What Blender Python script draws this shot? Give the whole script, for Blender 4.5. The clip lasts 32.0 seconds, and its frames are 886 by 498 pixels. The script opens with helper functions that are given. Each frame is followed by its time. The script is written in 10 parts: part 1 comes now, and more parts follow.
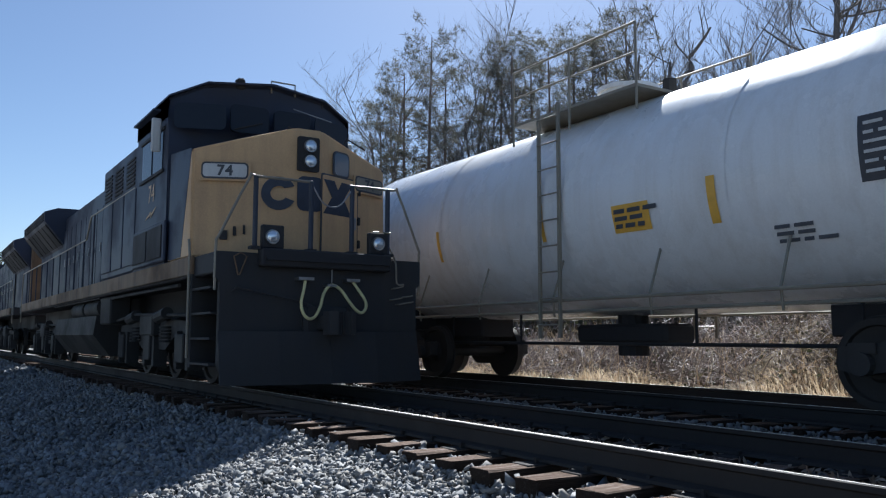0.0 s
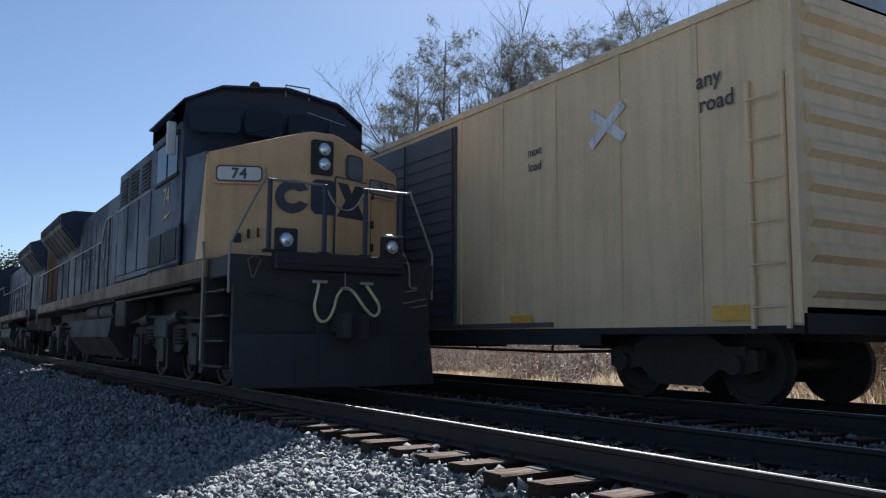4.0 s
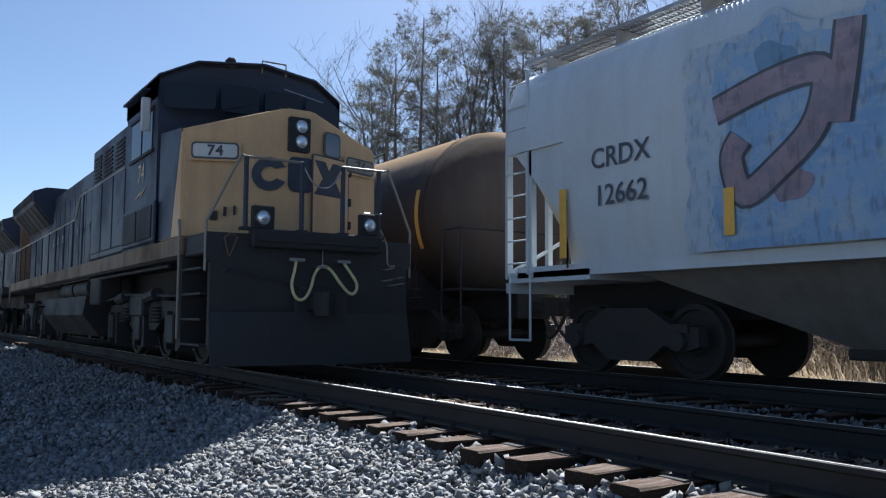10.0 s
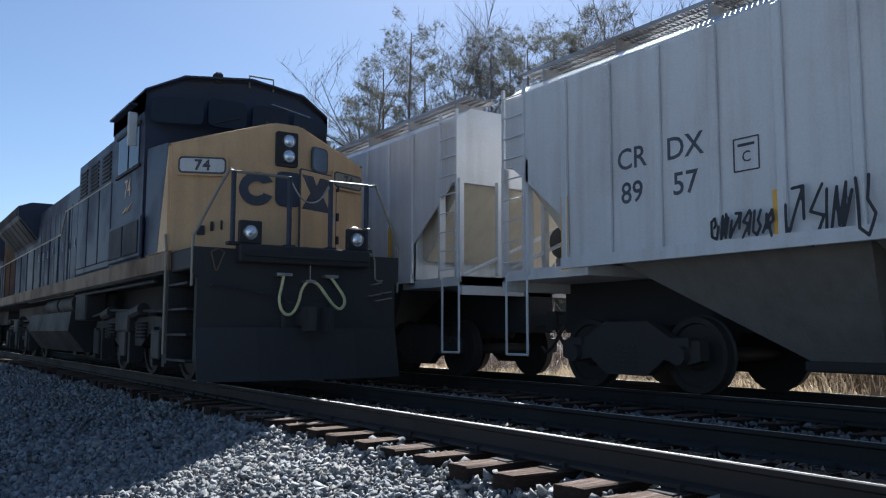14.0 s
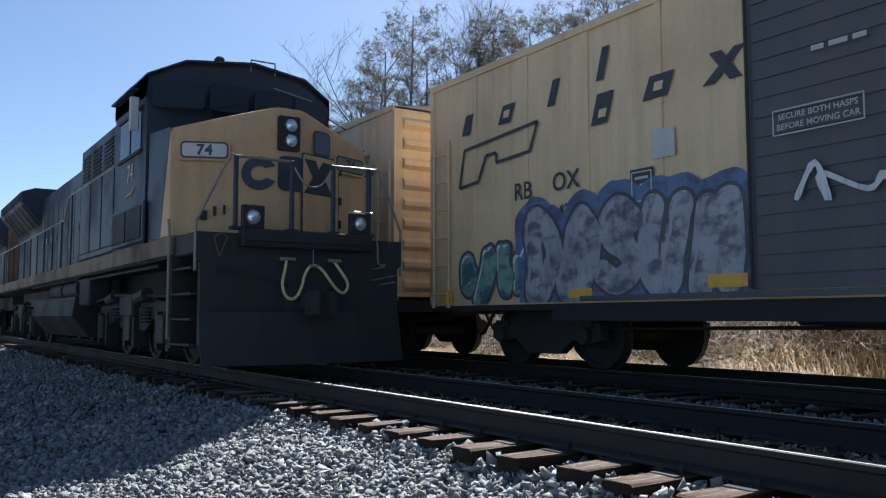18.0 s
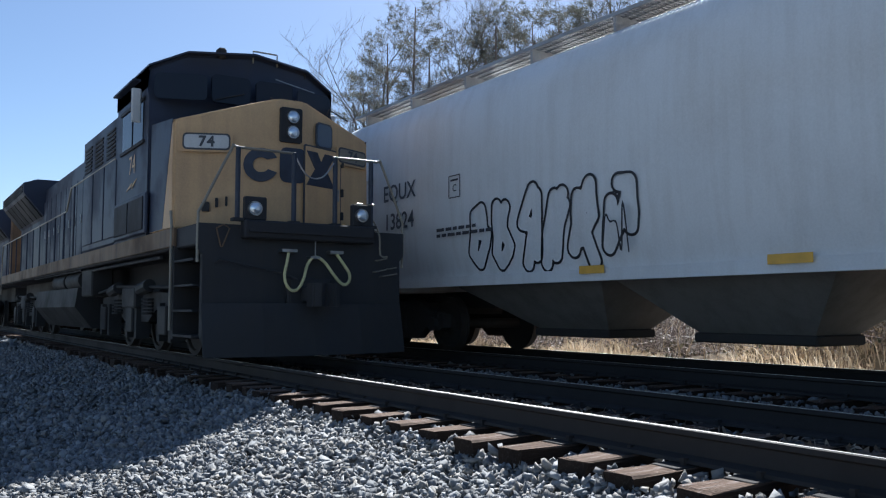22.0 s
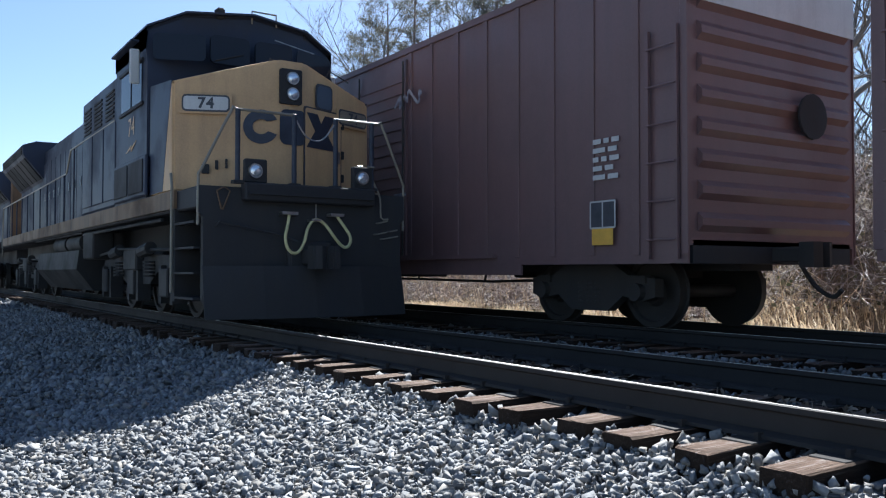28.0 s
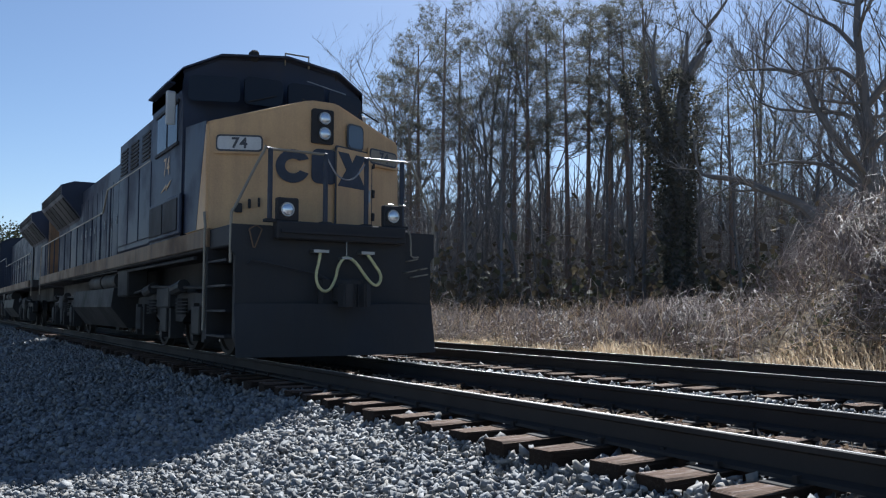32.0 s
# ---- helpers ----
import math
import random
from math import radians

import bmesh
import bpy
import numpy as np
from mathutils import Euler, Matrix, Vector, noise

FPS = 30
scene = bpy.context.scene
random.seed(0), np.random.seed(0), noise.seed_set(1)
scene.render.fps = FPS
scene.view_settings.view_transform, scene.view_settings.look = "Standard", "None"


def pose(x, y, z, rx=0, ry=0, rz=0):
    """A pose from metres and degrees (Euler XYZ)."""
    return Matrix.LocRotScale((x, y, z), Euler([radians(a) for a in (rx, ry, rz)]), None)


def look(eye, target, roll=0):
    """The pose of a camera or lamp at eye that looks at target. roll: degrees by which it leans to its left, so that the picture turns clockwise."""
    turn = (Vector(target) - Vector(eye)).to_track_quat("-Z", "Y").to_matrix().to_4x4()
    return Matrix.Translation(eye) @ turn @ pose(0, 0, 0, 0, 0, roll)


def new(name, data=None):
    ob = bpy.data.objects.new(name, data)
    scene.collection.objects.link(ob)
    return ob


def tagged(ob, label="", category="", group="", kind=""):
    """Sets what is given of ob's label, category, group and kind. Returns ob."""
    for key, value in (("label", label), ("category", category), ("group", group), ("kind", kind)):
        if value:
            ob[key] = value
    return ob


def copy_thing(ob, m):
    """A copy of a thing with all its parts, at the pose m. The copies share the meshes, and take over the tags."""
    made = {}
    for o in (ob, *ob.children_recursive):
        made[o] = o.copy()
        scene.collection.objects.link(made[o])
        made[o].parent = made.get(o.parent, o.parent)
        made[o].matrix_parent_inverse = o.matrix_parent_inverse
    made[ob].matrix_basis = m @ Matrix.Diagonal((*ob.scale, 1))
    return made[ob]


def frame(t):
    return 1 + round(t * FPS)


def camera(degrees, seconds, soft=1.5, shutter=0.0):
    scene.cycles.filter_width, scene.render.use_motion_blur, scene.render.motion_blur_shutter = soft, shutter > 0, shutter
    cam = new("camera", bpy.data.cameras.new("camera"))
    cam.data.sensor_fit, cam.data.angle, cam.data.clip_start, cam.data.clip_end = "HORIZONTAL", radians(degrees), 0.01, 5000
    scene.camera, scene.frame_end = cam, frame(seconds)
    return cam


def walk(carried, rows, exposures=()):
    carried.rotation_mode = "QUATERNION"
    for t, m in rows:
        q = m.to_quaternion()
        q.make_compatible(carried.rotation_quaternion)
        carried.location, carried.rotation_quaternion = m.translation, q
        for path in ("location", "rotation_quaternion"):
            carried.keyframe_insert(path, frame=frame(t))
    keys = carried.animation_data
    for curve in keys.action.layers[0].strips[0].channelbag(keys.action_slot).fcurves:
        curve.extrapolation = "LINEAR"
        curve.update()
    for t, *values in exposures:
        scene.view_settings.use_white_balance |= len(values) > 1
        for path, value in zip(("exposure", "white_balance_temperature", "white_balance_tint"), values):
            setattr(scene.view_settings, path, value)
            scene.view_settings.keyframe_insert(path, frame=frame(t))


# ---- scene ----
# One long freight train runs past a standing locomotive; x runs along the rails, y across them, z = 0 is the rail top.
from mathutils import kdtree

SPEED = 17.8          # metres per second, towards -x
Y1, Y2 = 4.735, 8.84  # centre lines of the two tracks

cam = camera(55.5, 32.0, soft=1.2)
EYE = (0.0, 0.0, 0.705)
PATH = [(0, 57.80, 6.00, -0.10), (0.5, 58.11, 5.99, 0.03), (1, 58.20, 6.17, 0.11), (1.5, 58.17, 6.13, 0.28), (2, 58.17, 5.98, 0.18),
        (2.5, 58.26, 6.18, -0.11), (4.5, 58.79, 6.17, -0.39), (5, 58.92, 5.92, -0.37), (5.5, 58.97, 5.62, -0.48), (6, 58.88, 5.56, -0.54),
        (6.5, 58.42, 5.47, -0.77), (7, 57.76, 5.32, -0.45), (7.5, 57.56, 5.28, -0.38), (8, 57.64, 5.18, -0.22), (8.5, 57.71, 4.96, -0.16),
        (9, 57.55, 4.77, -0.34), (9.5, 57.23, 4.71, -0.39), (10, 57.16, 4.76, -0.34), (10.5, 57.26, 5.01, -0.43), (11, 57.15, 5.35, -0.36),
        (11.5, 56.85, 5.46, -0.42), (12, 56.58, 5.51, -0.54), (12.5, 56.44, 5.64, -0.30), (13, 56.40, 5.77, -0.03), (13.5, 56.32, 5.83, -0.05),
        (14, 56.35, 5.74, -0.12), (14.5, 56.33, 5.71, -0.36), (16.5, 56.14, 5.12, -0.09), (17, 56.16, 4.97, -0.00), (17.5, 56.36, 4.77, 0.08),
        (18, 56.56, 4.64, 0.09), (18.5, 56.61, 4.62, 0.07), (19, 56.53, 4.56, -0.12), (19.5, 56.39, 4.52, -0.23), (20, 56.28, 4.49, -0.23),
        (20.5, 56.29, 4.53, -0.16), (21, 56.47, 4.44, 0.01), (21.5, 56.61, 4.28, 0.06), (22, 56.69, 4.09, -0.01), (22.5, 56.80, 3.99, -0.01),
        (23, 56.92, 3.96, 0.05), (23.5, 56.83, 3.93, 0.20), (24, 56.67, 3.66, 0.05), (24.5, 56.85, 3.23, -0.04), (25, 57.34, 2.64, 0.04),
        (25.5, 57.68, 2.24, -0.02), (27.5, 56.41, 1.15, -0.54), (28, 56.74, 1.55, -0.05), (28.5, 57.21, 2.26, -0.03), (29, 57.50, 2.87, -0.13),
        (29.5, 57.57, 3.28, 0.02), (30, 57.73, 3.58, 0.02), (30.5, 58.05, 3.80, 0.00), (31, 58.39, 3.90, -0.02), (31.5, 58.74, 3.98, 0.04),
        (32, 58.78, 4.13, -0.15)]
EXPOSURES = [(t, s, 5720, 8) for t, s in ((0, 0.86), (5, 0.83), (8, 0.96), (12, 0.94), (18, 1.03), (24.5, 1.06), (27.5, 1.42), (28, 1.38), (29, 1.22), (30, 1.05), (31, 0.91), (32, 0.84))]
walk(cam, [(t, pose(*EYE, 90 + p, r, w)) for t, w, p, r in PATH], EXPOSURES)

# ---- light: a clear winter noon, the sun high behind the trains ----
SUN_UP, SUN_YAW = 41.5, 51.0   # degrees above the horizon; degrees from +y towards -x
world = bpy.data.worlds.new("sky")
scene.world = world
world.use_nodes = True
wn = world.node_tree
sky = wn.nodes.new("ShaderNodeTexSky")
sky.sky_type, sky.sun_disc = "NISHITA", False
sky.sun_elevation, sky.sun_rotation = radians(SUN_UP), radians(-SUN_YAW)
sky.altitude, sky.air_density, sky.dust_density, sky.ozone_density = 200, 0.9, 0.5, 2.0
bg = wn.nodes["Background"]
bg.inputs["Strength"].default_value = 0.055
wn.links.new(sky.outputs[0], bg.inputs["Color"])
sun = new("sun", bpy.data.lights.new("sun", "SUN"))
sun.data.energy, sun.data.angle, sun.data.color = 5.0, radians(0.55), (1.0, 0.95, 0.87)
SUN_DIR = Vector((-math.sin(radians(SUN_YAW)) * math.cos(radians(SUN_UP)), math.cos(radians(SUN_YAW)) * math.cos(radians(SUN_UP)), math.sin(radians(SUN_UP))))
sun.matrix_world = look(SUN_DIR * 60, (0, 0, 0))


# ---- materials ----
def base_mat(name, rough=0.6, metal=0.0):
    m = bpy.data.materials.new(name)
    m.use_nodes = True
    b = m.node_tree.nodes["Principled BSDF"]
    b.inputs["Roughness"].default_value, b.inputs["Metallic"].default_value = rough, metal
    return m, m.node_tree, b


def link_nodes(nt, kind, **inputs):
    n = nt.nodes.new(kind)
    for k, v in inputs.items():
        n.inputs[k].default_value = v
    return n


def mix_col(nt, fac, a, b, blend="MIX"):
    n = nt.nodes.new("ShaderNodeMix")
    n.data_type, n.blend_type = "RGBA", blend
    for sock, v in ((n.inputs[0], fac), (n.inputs[6], a), (n.inputs[7], b)):
        if isinstance(v, bpy.types.NodeSocket):
            nt.links.new(v, sock)
        else:
            sock.default_value = v if not isinstance(v, tuple) else (*v, 1.0)[:4]
    return n.outputs[2]


def coords(nt, scale, space="Object"):
    tc = nt.nodes.new("ShaderNodeTexCoord")
    mp = nt.nodes.new("ShaderNodeMapping")
    mp.inputs["Scale"].default_value = scale
    nt.links.new(tc.outputs[space], mp.inputs[0])
    return mp.outputs[0]


def noise_fac(nt, scale, stretch=(1, 1, 1), detail=5, lo=0.4, hi=0.65):
    n = link_nodes(nt, "ShaderNodeTexNoise", Scale=scale, Detail=detail, Roughness=0.6)
    nt.links.new(coords(nt, stretch), n.inputs["Vector"])
    r = nt.nodes.new("ShaderNodeMapRange")
    r.inputs[1].default_value, r.inputs[2].default_value = lo, hi
    nt.links.new(n.outputs["Fac"], r.inputs[0])
    return r.outputs[0]


def add_bump(nt, b, scale, strength, distance=0.01, stretch=(1, 1, 1)):
    n = link_nodes(nt, "ShaderNodeTexNoise", Scale=scale, Detail=6)
    nt.links.new(coords(nt, stretch), n.inputs["Vector"])
    bp = link_nodes(nt, "ShaderNodeBump", Strength=strength, Distance=distance)
    nt.links.new(n.outputs["Fac"], bp.inputs["Height"])
    nt.links.new(bp.outputs[0], b.inputs["Normal"])


def weathered(name, col, dirt=(0.09, 0.07, 0.055), streaks=0.45, stains=0.35, rough=0.55, metal=0.0, rust=0.0, spec=0.4):
    """Old railway paint: streaks that run down, larger stains, fine grain, rust spots if any."""
    m, nt, b = base_mat(name, rough, metal)
    b.inputs["Specular IOR Level"].default_value = spec
    s = noise_fac(nt, 1.0, (5.0, 5.0, 0.35), 6, 0.45, 0.75)
    k = nt.nodes.new("ShaderNodeMath")
    k.operation = "MULTIPLY"
    k.inputs[1].default_value = streaks
    nt.links.new(s, k.inputs[0])
    c = mix_col(nt, k.outputs[0], col, dirt)
    g = noise_fac(nt, 0.7, (1, 1, 1), 6, 0.45, 0.7)
    k2 = nt.nodes.new("ShaderNodeMath")
    k2.operation = "MULTIPLY"
    k2.inputs[1].default_value = stains
    nt.links.new(g, k2.inputs[0])
    c = mix_col(nt, k2.outputs[0], c, dirt)
    f = noise_fac(nt, 40, (1, 1, 1), 3, 0.3, 0.7)
    k3 = nt.nodes.new("ShaderNodeMath")
    k3.operation = "MULTIPLY"
    k3.inputs[1].default_value = 0.18
    nt.links.new(f, k3.inputs[0])
    c = mix_col(nt, k3.outputs[0], c, tuple(min(1, x * 1.5) for x in col))
    if rust:
        r = noise_fac(nt, 2.3, (1.5, 1.5, 0.8), 8, 0.62 - 0.12 * rust, 0.70)
        c = mix_col(nt, r, c, (0.16, 0.065, 0.03))
    nt.links.new(c, b.inputs["Base Color"])
    rr = nt.nodes.new("ShaderNodeMapRange")
    rr.inputs[3].default_value, rr.inputs[4].default_value = rough - 0.12, min(1, rough + 0.22)
    nt.links.new(g, rr.inputs[0])
    nt.links.new(rr.outputs[0], b.inputs["Roughness"])
    add_bump(nt, b, 3.0, 0.25, 0.02, (1, 1, 0.5))
    return m


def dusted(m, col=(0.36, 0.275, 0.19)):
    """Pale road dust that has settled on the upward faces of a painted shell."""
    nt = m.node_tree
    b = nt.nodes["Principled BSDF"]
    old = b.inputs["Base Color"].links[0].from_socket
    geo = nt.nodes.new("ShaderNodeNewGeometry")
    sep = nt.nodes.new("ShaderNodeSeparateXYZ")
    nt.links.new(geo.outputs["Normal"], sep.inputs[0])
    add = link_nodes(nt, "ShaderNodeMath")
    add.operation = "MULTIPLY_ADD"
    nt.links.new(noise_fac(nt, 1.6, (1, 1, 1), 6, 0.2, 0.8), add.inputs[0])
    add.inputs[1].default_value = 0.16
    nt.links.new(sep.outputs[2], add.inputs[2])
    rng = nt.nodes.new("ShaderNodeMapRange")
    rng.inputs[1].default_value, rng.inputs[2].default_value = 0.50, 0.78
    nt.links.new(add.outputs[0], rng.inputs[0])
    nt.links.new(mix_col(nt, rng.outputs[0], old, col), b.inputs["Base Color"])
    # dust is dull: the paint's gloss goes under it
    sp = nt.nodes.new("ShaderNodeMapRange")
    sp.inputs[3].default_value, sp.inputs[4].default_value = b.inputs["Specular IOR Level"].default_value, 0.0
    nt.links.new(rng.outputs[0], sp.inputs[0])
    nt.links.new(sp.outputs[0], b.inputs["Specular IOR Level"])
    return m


def plain(name, col, rough=0.6, metal=0.0, vary=0.25, scale=6.0):
    m, nt, b = base_mat(name, rough, metal)
    n = noise_fac(nt, scale, (1, 1, 1), 5, 0.3, 0.7)
    c = mix_col(nt, n, tuple(x * (1 - vary) for x in col), tuple(min(1, x * (1 + vary)) for x in col))
    nt.links.new(c, b.inputs["Base Color"])
    return m


def island(name, cols, rough=0.8, bump=0.0, bump_scale=60, thin=0.0):
    """Loose pieces: each takes its own tint from a ramp."""
    m, nt, b = base_mat(name, rough)
    geo = nt.nodes.new("ShaderNodeNewGeometry")
    ramp = nt.nodes.new("ShaderNodeValToRGB")
    while len(ramp.color_ramp.elements) < len(cols):
        ramp.color_ramp.elements.new(0.5)
    for i, (e, c) in enumerate(zip(ramp.color_ramp.elements, cols)):
        e.position, e.color = i / max(1, len(cols) - 1), (*c, 1)
    nt.links.new(geo.outputs["Random Per Island"], ramp.inputs[0])
    n = noise_fac(nt, 25, (1, 1, 1), 4, 0.25, 0.75)
    c = mix_col(nt, n, ramp.outputs[0], (0.55, 0.55, 0.55), "MULTIPLY")
    h = mix_col(nt, 0.45, ramp.outputs[0], c)
    nt.links.new(h, b.inputs["Base Color"])
    if thin:
        tl = nt.nodes.new("ShaderNodeBsdfTranslucent")
        nt.links.new(h, tl.inputs[0])
        mx = link_nodes(nt, "ShaderNodeMixShader", Fac=thin)
        nt.links.new(b.outputs[0], mx.inputs[1])
        nt.links.new(tl.outputs[0], mx.inputs[2])
        nt.links.new(mx.outputs[0], nt.nodes["Material Output"].inputs[0])
    if bump:
        add_bump(nt, b, bump_scale, bump, 0.01)
    return m


M = {}
M["blue"] = weathered("locomotive_blue", (0.030, 0.039, 0.066), (0.048, 0.046, 0.050), 0.4, 0.45, 0.60, spec=0.25)
M["emblem"] = plain("emblem_blue", (0.027, 0.033, 0.052), 0.55)
M["yellow"] = weathered("locomotive_yellow", (0.57, 0.37, 0.19), (0.28, 0.19, 0.12), 0.45, 0.45, 0.60, spec=0.3)
M["sill_yellow"] = weathered("sill_yellow", (0.17, 0.11, 0.065), (0.05, 0.042, 0.036), 0.8, 0.8, 0.7, spec=0.2)
M["black"] = weathered("underframe_black", (0.036, 0.036, 0.039), (0.052, 0.047, 0.043), 0.35, 0.45, 0.75, spec=0.15)
M["truck_grey"] = weathered("truck_grey", (0.046, 0.044, 0.043), (0.066, 0.056, 0.048), 0.4, 0.6, 0.8, spec=0.2)
M["pilot"] = weathered("sooty_pilot_black", (0.038, 0.039, 0.042), (0.052, 0.048, 0.044), 0.5, 0.5, 0.75, spec=0.2)
M["loco_truck"] = weathered("locomotive_truck_grey", (0.034, 0.034, 0.034), (0.030, 0.027, 0.025), 0.5, 0.6, 0.75, spec=0.2)
M["wheel"] = weathered("wheel_steel", (0.044, 0.041, 0.039), (0.052, 0.043, 0.036), 0.3, 0.5, 0.7, 0.2, spec=0.2)
M["rail_side"] = weathered("rail_web_rust", (0.040, 0.036, 0.034), (0.030, 0.027, 0.025), 0.2, 0.6, 0.85, spec=0.15)
M["rail_top"] = plain("polished_rail_head", (0.66, 0.64, 0.62), 0.40, 1.0, 0.1, 3)
M["steel"] = plain("bare_steel", (0.35, 0.34, 0.33), 0.35, 0.9, 0.2)
M["white"] = weathered("white_marking", (0.54, 0.54, 0.53), (0.28, 0.27, 0.25), 0.35, 0.3, 0.6)
M["handrail"] = weathered("handrail_paint", (0.24, 0.215, 0.17), (0.12, 0.10, 0.08), 0.3, 0.4, 0.5)
M["hose"] = plain("cream_hose_rubber", (0.62, 0.58, 0.30), 0.55, 0, 0.2)
M["dark_letter"] = plain("dark_marking", (0.055, 0.057, 0.066), 0.6)
M["reflect"] = plain("reflective_yellow", (0.74, 0.42, 0.06), 0.5, 0, 0.12)
M["tie"] = None
M["glass"], _nt, _b = base_mat("cab_glass", 0.05)
_b.inputs["Base Color"].default_value, _b.inputs["Specular IOR Level"].default_value = (0.020, 0.025, 0.036, 1), 0.14
M["pane"], _nt, _b = base_mat("nose_window_glass", 0.12)
_b.inputs["Base Color"].default_value = (0.10, 0.13, 0.17, 1)
M["lens"], _nt, _b = base_mat("headlight_glass", 0.06)
_b.inputs["Base Color"].default_value = (0.75, 0.80, 0.85, 1)
_b.inputs["Metallic"].default_value = 0.7


def wood_tie():
    m, nt, b = base_mat("creosoted_oak", 0.85)
    b.inputs["Specular IOR Level"].default_value = 0.12
    n = link_nodes(nt, "ShaderNodeTexNoise", Scale=1.0, Detail=8, Roughness=0.7)
    nt.links.new(coords(nt, (60, 3, 60)), n.inputs["Vector"])
    oi = nt.nodes.new("ShaderNodeObjectInfo")
    ramp = nt.nodes.new("ShaderNodeValToRGB")
    for e, p, c in zip((ramp.color_ramp.elements[0], ramp.color_ramp.elements[1], ramp.color_ramp.elements.new(0.55)), (0.3, 0.78, 0.55),
                       ((0.012, 0.008, 0.006), (0.42, 0.29, 0.20), (0.16, 0.10, 0.068))):
        e.position, e.color = p, (*c, 1)
    nt.links.new(n.outputs["Fac"], ramp.inputs[0])
    c = mix_col(nt, oi.outputs["Random"], ramp.outputs[0], mix_col(nt, 0.2, ramp.outputs[0], (0.30, 0.215, 0.16)))
    # weathered brown upper faces; sides and ends are coloured dark to hold their shade
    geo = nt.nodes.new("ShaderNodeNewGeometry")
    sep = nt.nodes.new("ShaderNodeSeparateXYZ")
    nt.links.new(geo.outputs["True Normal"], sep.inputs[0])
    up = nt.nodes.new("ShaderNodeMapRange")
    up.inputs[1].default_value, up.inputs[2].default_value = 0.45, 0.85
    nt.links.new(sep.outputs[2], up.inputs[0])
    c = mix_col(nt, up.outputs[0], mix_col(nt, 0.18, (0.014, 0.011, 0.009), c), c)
    nt.links.new(c, b.inputs["Base Color"])
    bp = link_nodes(nt, "ShaderNodeBump", Strength=1.0, Distance=0.02)
    nt.links.new(n.outputs["Fac"], bp.inputs["Height"])
    nt.links.new(bp.outputs[0], b.inputs["Normal"])
    return m


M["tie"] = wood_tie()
M["stone"] = island("granite_ballast", [(0.10, 0.102, 0.108), (0.19, 0.195, 0.20), (0.26, 0.262, 0.265), (0.35, 0.35, 0.35), (0.15, 0.15, 0.15), (0.31, 0.285, 0.25), (0.23, 0.22, 0.21)], 0.8, 0.5, 60)
M["litter"] = island("dry_leaf_litter", [(0.30, 0.21, 0.14), (0.42, 0.32, 0.22), (0.20, 0.13, 0.09), (0.50, 0.42, 0.32)], 0.7, thin=0.2)
M["grass"] = island("dry_grass", [(0.60, 0.45, 0.28), (0.74, 0.60, 0.42), (0.46, 0.34, 0.23), (0.80, 0.70, 0.54)], 0.7, thin=0.5)
M["bramble"] = island("dead_bramble_stems", [(0.15, 0.115, 0.105), (0.27, 0.215, 0.195), (0.60, 0.52, 0.47), (0.12, 0.092, 0.084), (0.22, 0.17, 0.155), (0.16, 0.12, 0.105)], 0.6)
M["bark"] = weathered("grey_bark", (0.165, 0.158, 0.155), (0.085, 0.08, 0.077), 0.6, 0.4, 0.95)
M["pine_bark"] = weathered("pine_bark", (0.20, 0.15, 0.125), (0.10, 0.078, 0.066), 0.6, 0.4, 0.95)
M["twig"] = plain("bare_twigs", (0.225, 0.212, 0.205), 0.9)
M["needle"] = island("pine_needles", [(0.100, 0.108, 0.088), (0.130, 0.138, 0.112), (0.160, 0.158, 0.130), (0.165, 0.145, 0.115)], 0.5, thin=0.5)
M["ivy"] = island("ivy_leaves", [(0.085, 0.090, 0.075), (0.12, 0.12, 0.095), (0.17, 0.15, 0.12)], 0.55, thin=0.5)
M["far_leaf"] = island("far_foliage", [(0.035, 0.05, 0.02), (0.06, 0.08, 0.03), (0.09, 0.09, 0.05)], 0.8)


def soil():
    m, nt, b = base_mat("ground_soil", 0.95)
    g = noise_fac(nt, 0.35, (1, 1, 1), 8, 0.35, 0.65)
    f = noise_fac(nt, 14, (1, 1, 1), 6, 0.3, 0.7)
    c = mix_col(nt, g, (0.16, 0.115, 0.065), (0.26, 0.19, 0.105))
    c = mix_col(nt, f, c, mix_col(nt, 0.5, c, (0.06, 0.045, 0.03)))
    nt.links.new(c, b.inputs["Base Color"])
    add_bump(nt, b, 9, 0.6, 0.05)
    return m


def gravel_bed():
    m, nt, b = base_mat("gravel_bed", 0.9)
    v = link_nodes(nt, "ShaderNodeTexVoronoi", Scale=24)
    nt.links.new(coords(nt, (1, 1, 1)), v.inputs["Vector"])
    ramp = nt.nodes.new("ShaderNodeValToRGB")
    for e, p, c in zip((ramp.color_ramp.elements[0], ramp.color_ramp.elements[1]), (0.1, 0.9), ((0.12, 0.12, 0.122), (0.37, 0.365, 0.355))):
        e.position, e.color = p, (*c, 1)
    nt.links.new(v.outputs["Color"], ramp.inputs[0])
    nt.links.new(ramp.outputs[0], b.inputs["Base Color"])
    bp = link_nodes(nt, "ShaderNodeBump", Strength=1.0, Distance=0.03)
    nt.links.new(v.outputs["Distance"], bp.inputs["Height"])
    nt.links.new(bp.outputs[0], b.inputs["Normal"])
    return m


M["soil"], M["gravel"] = soil(), gravel_bed()


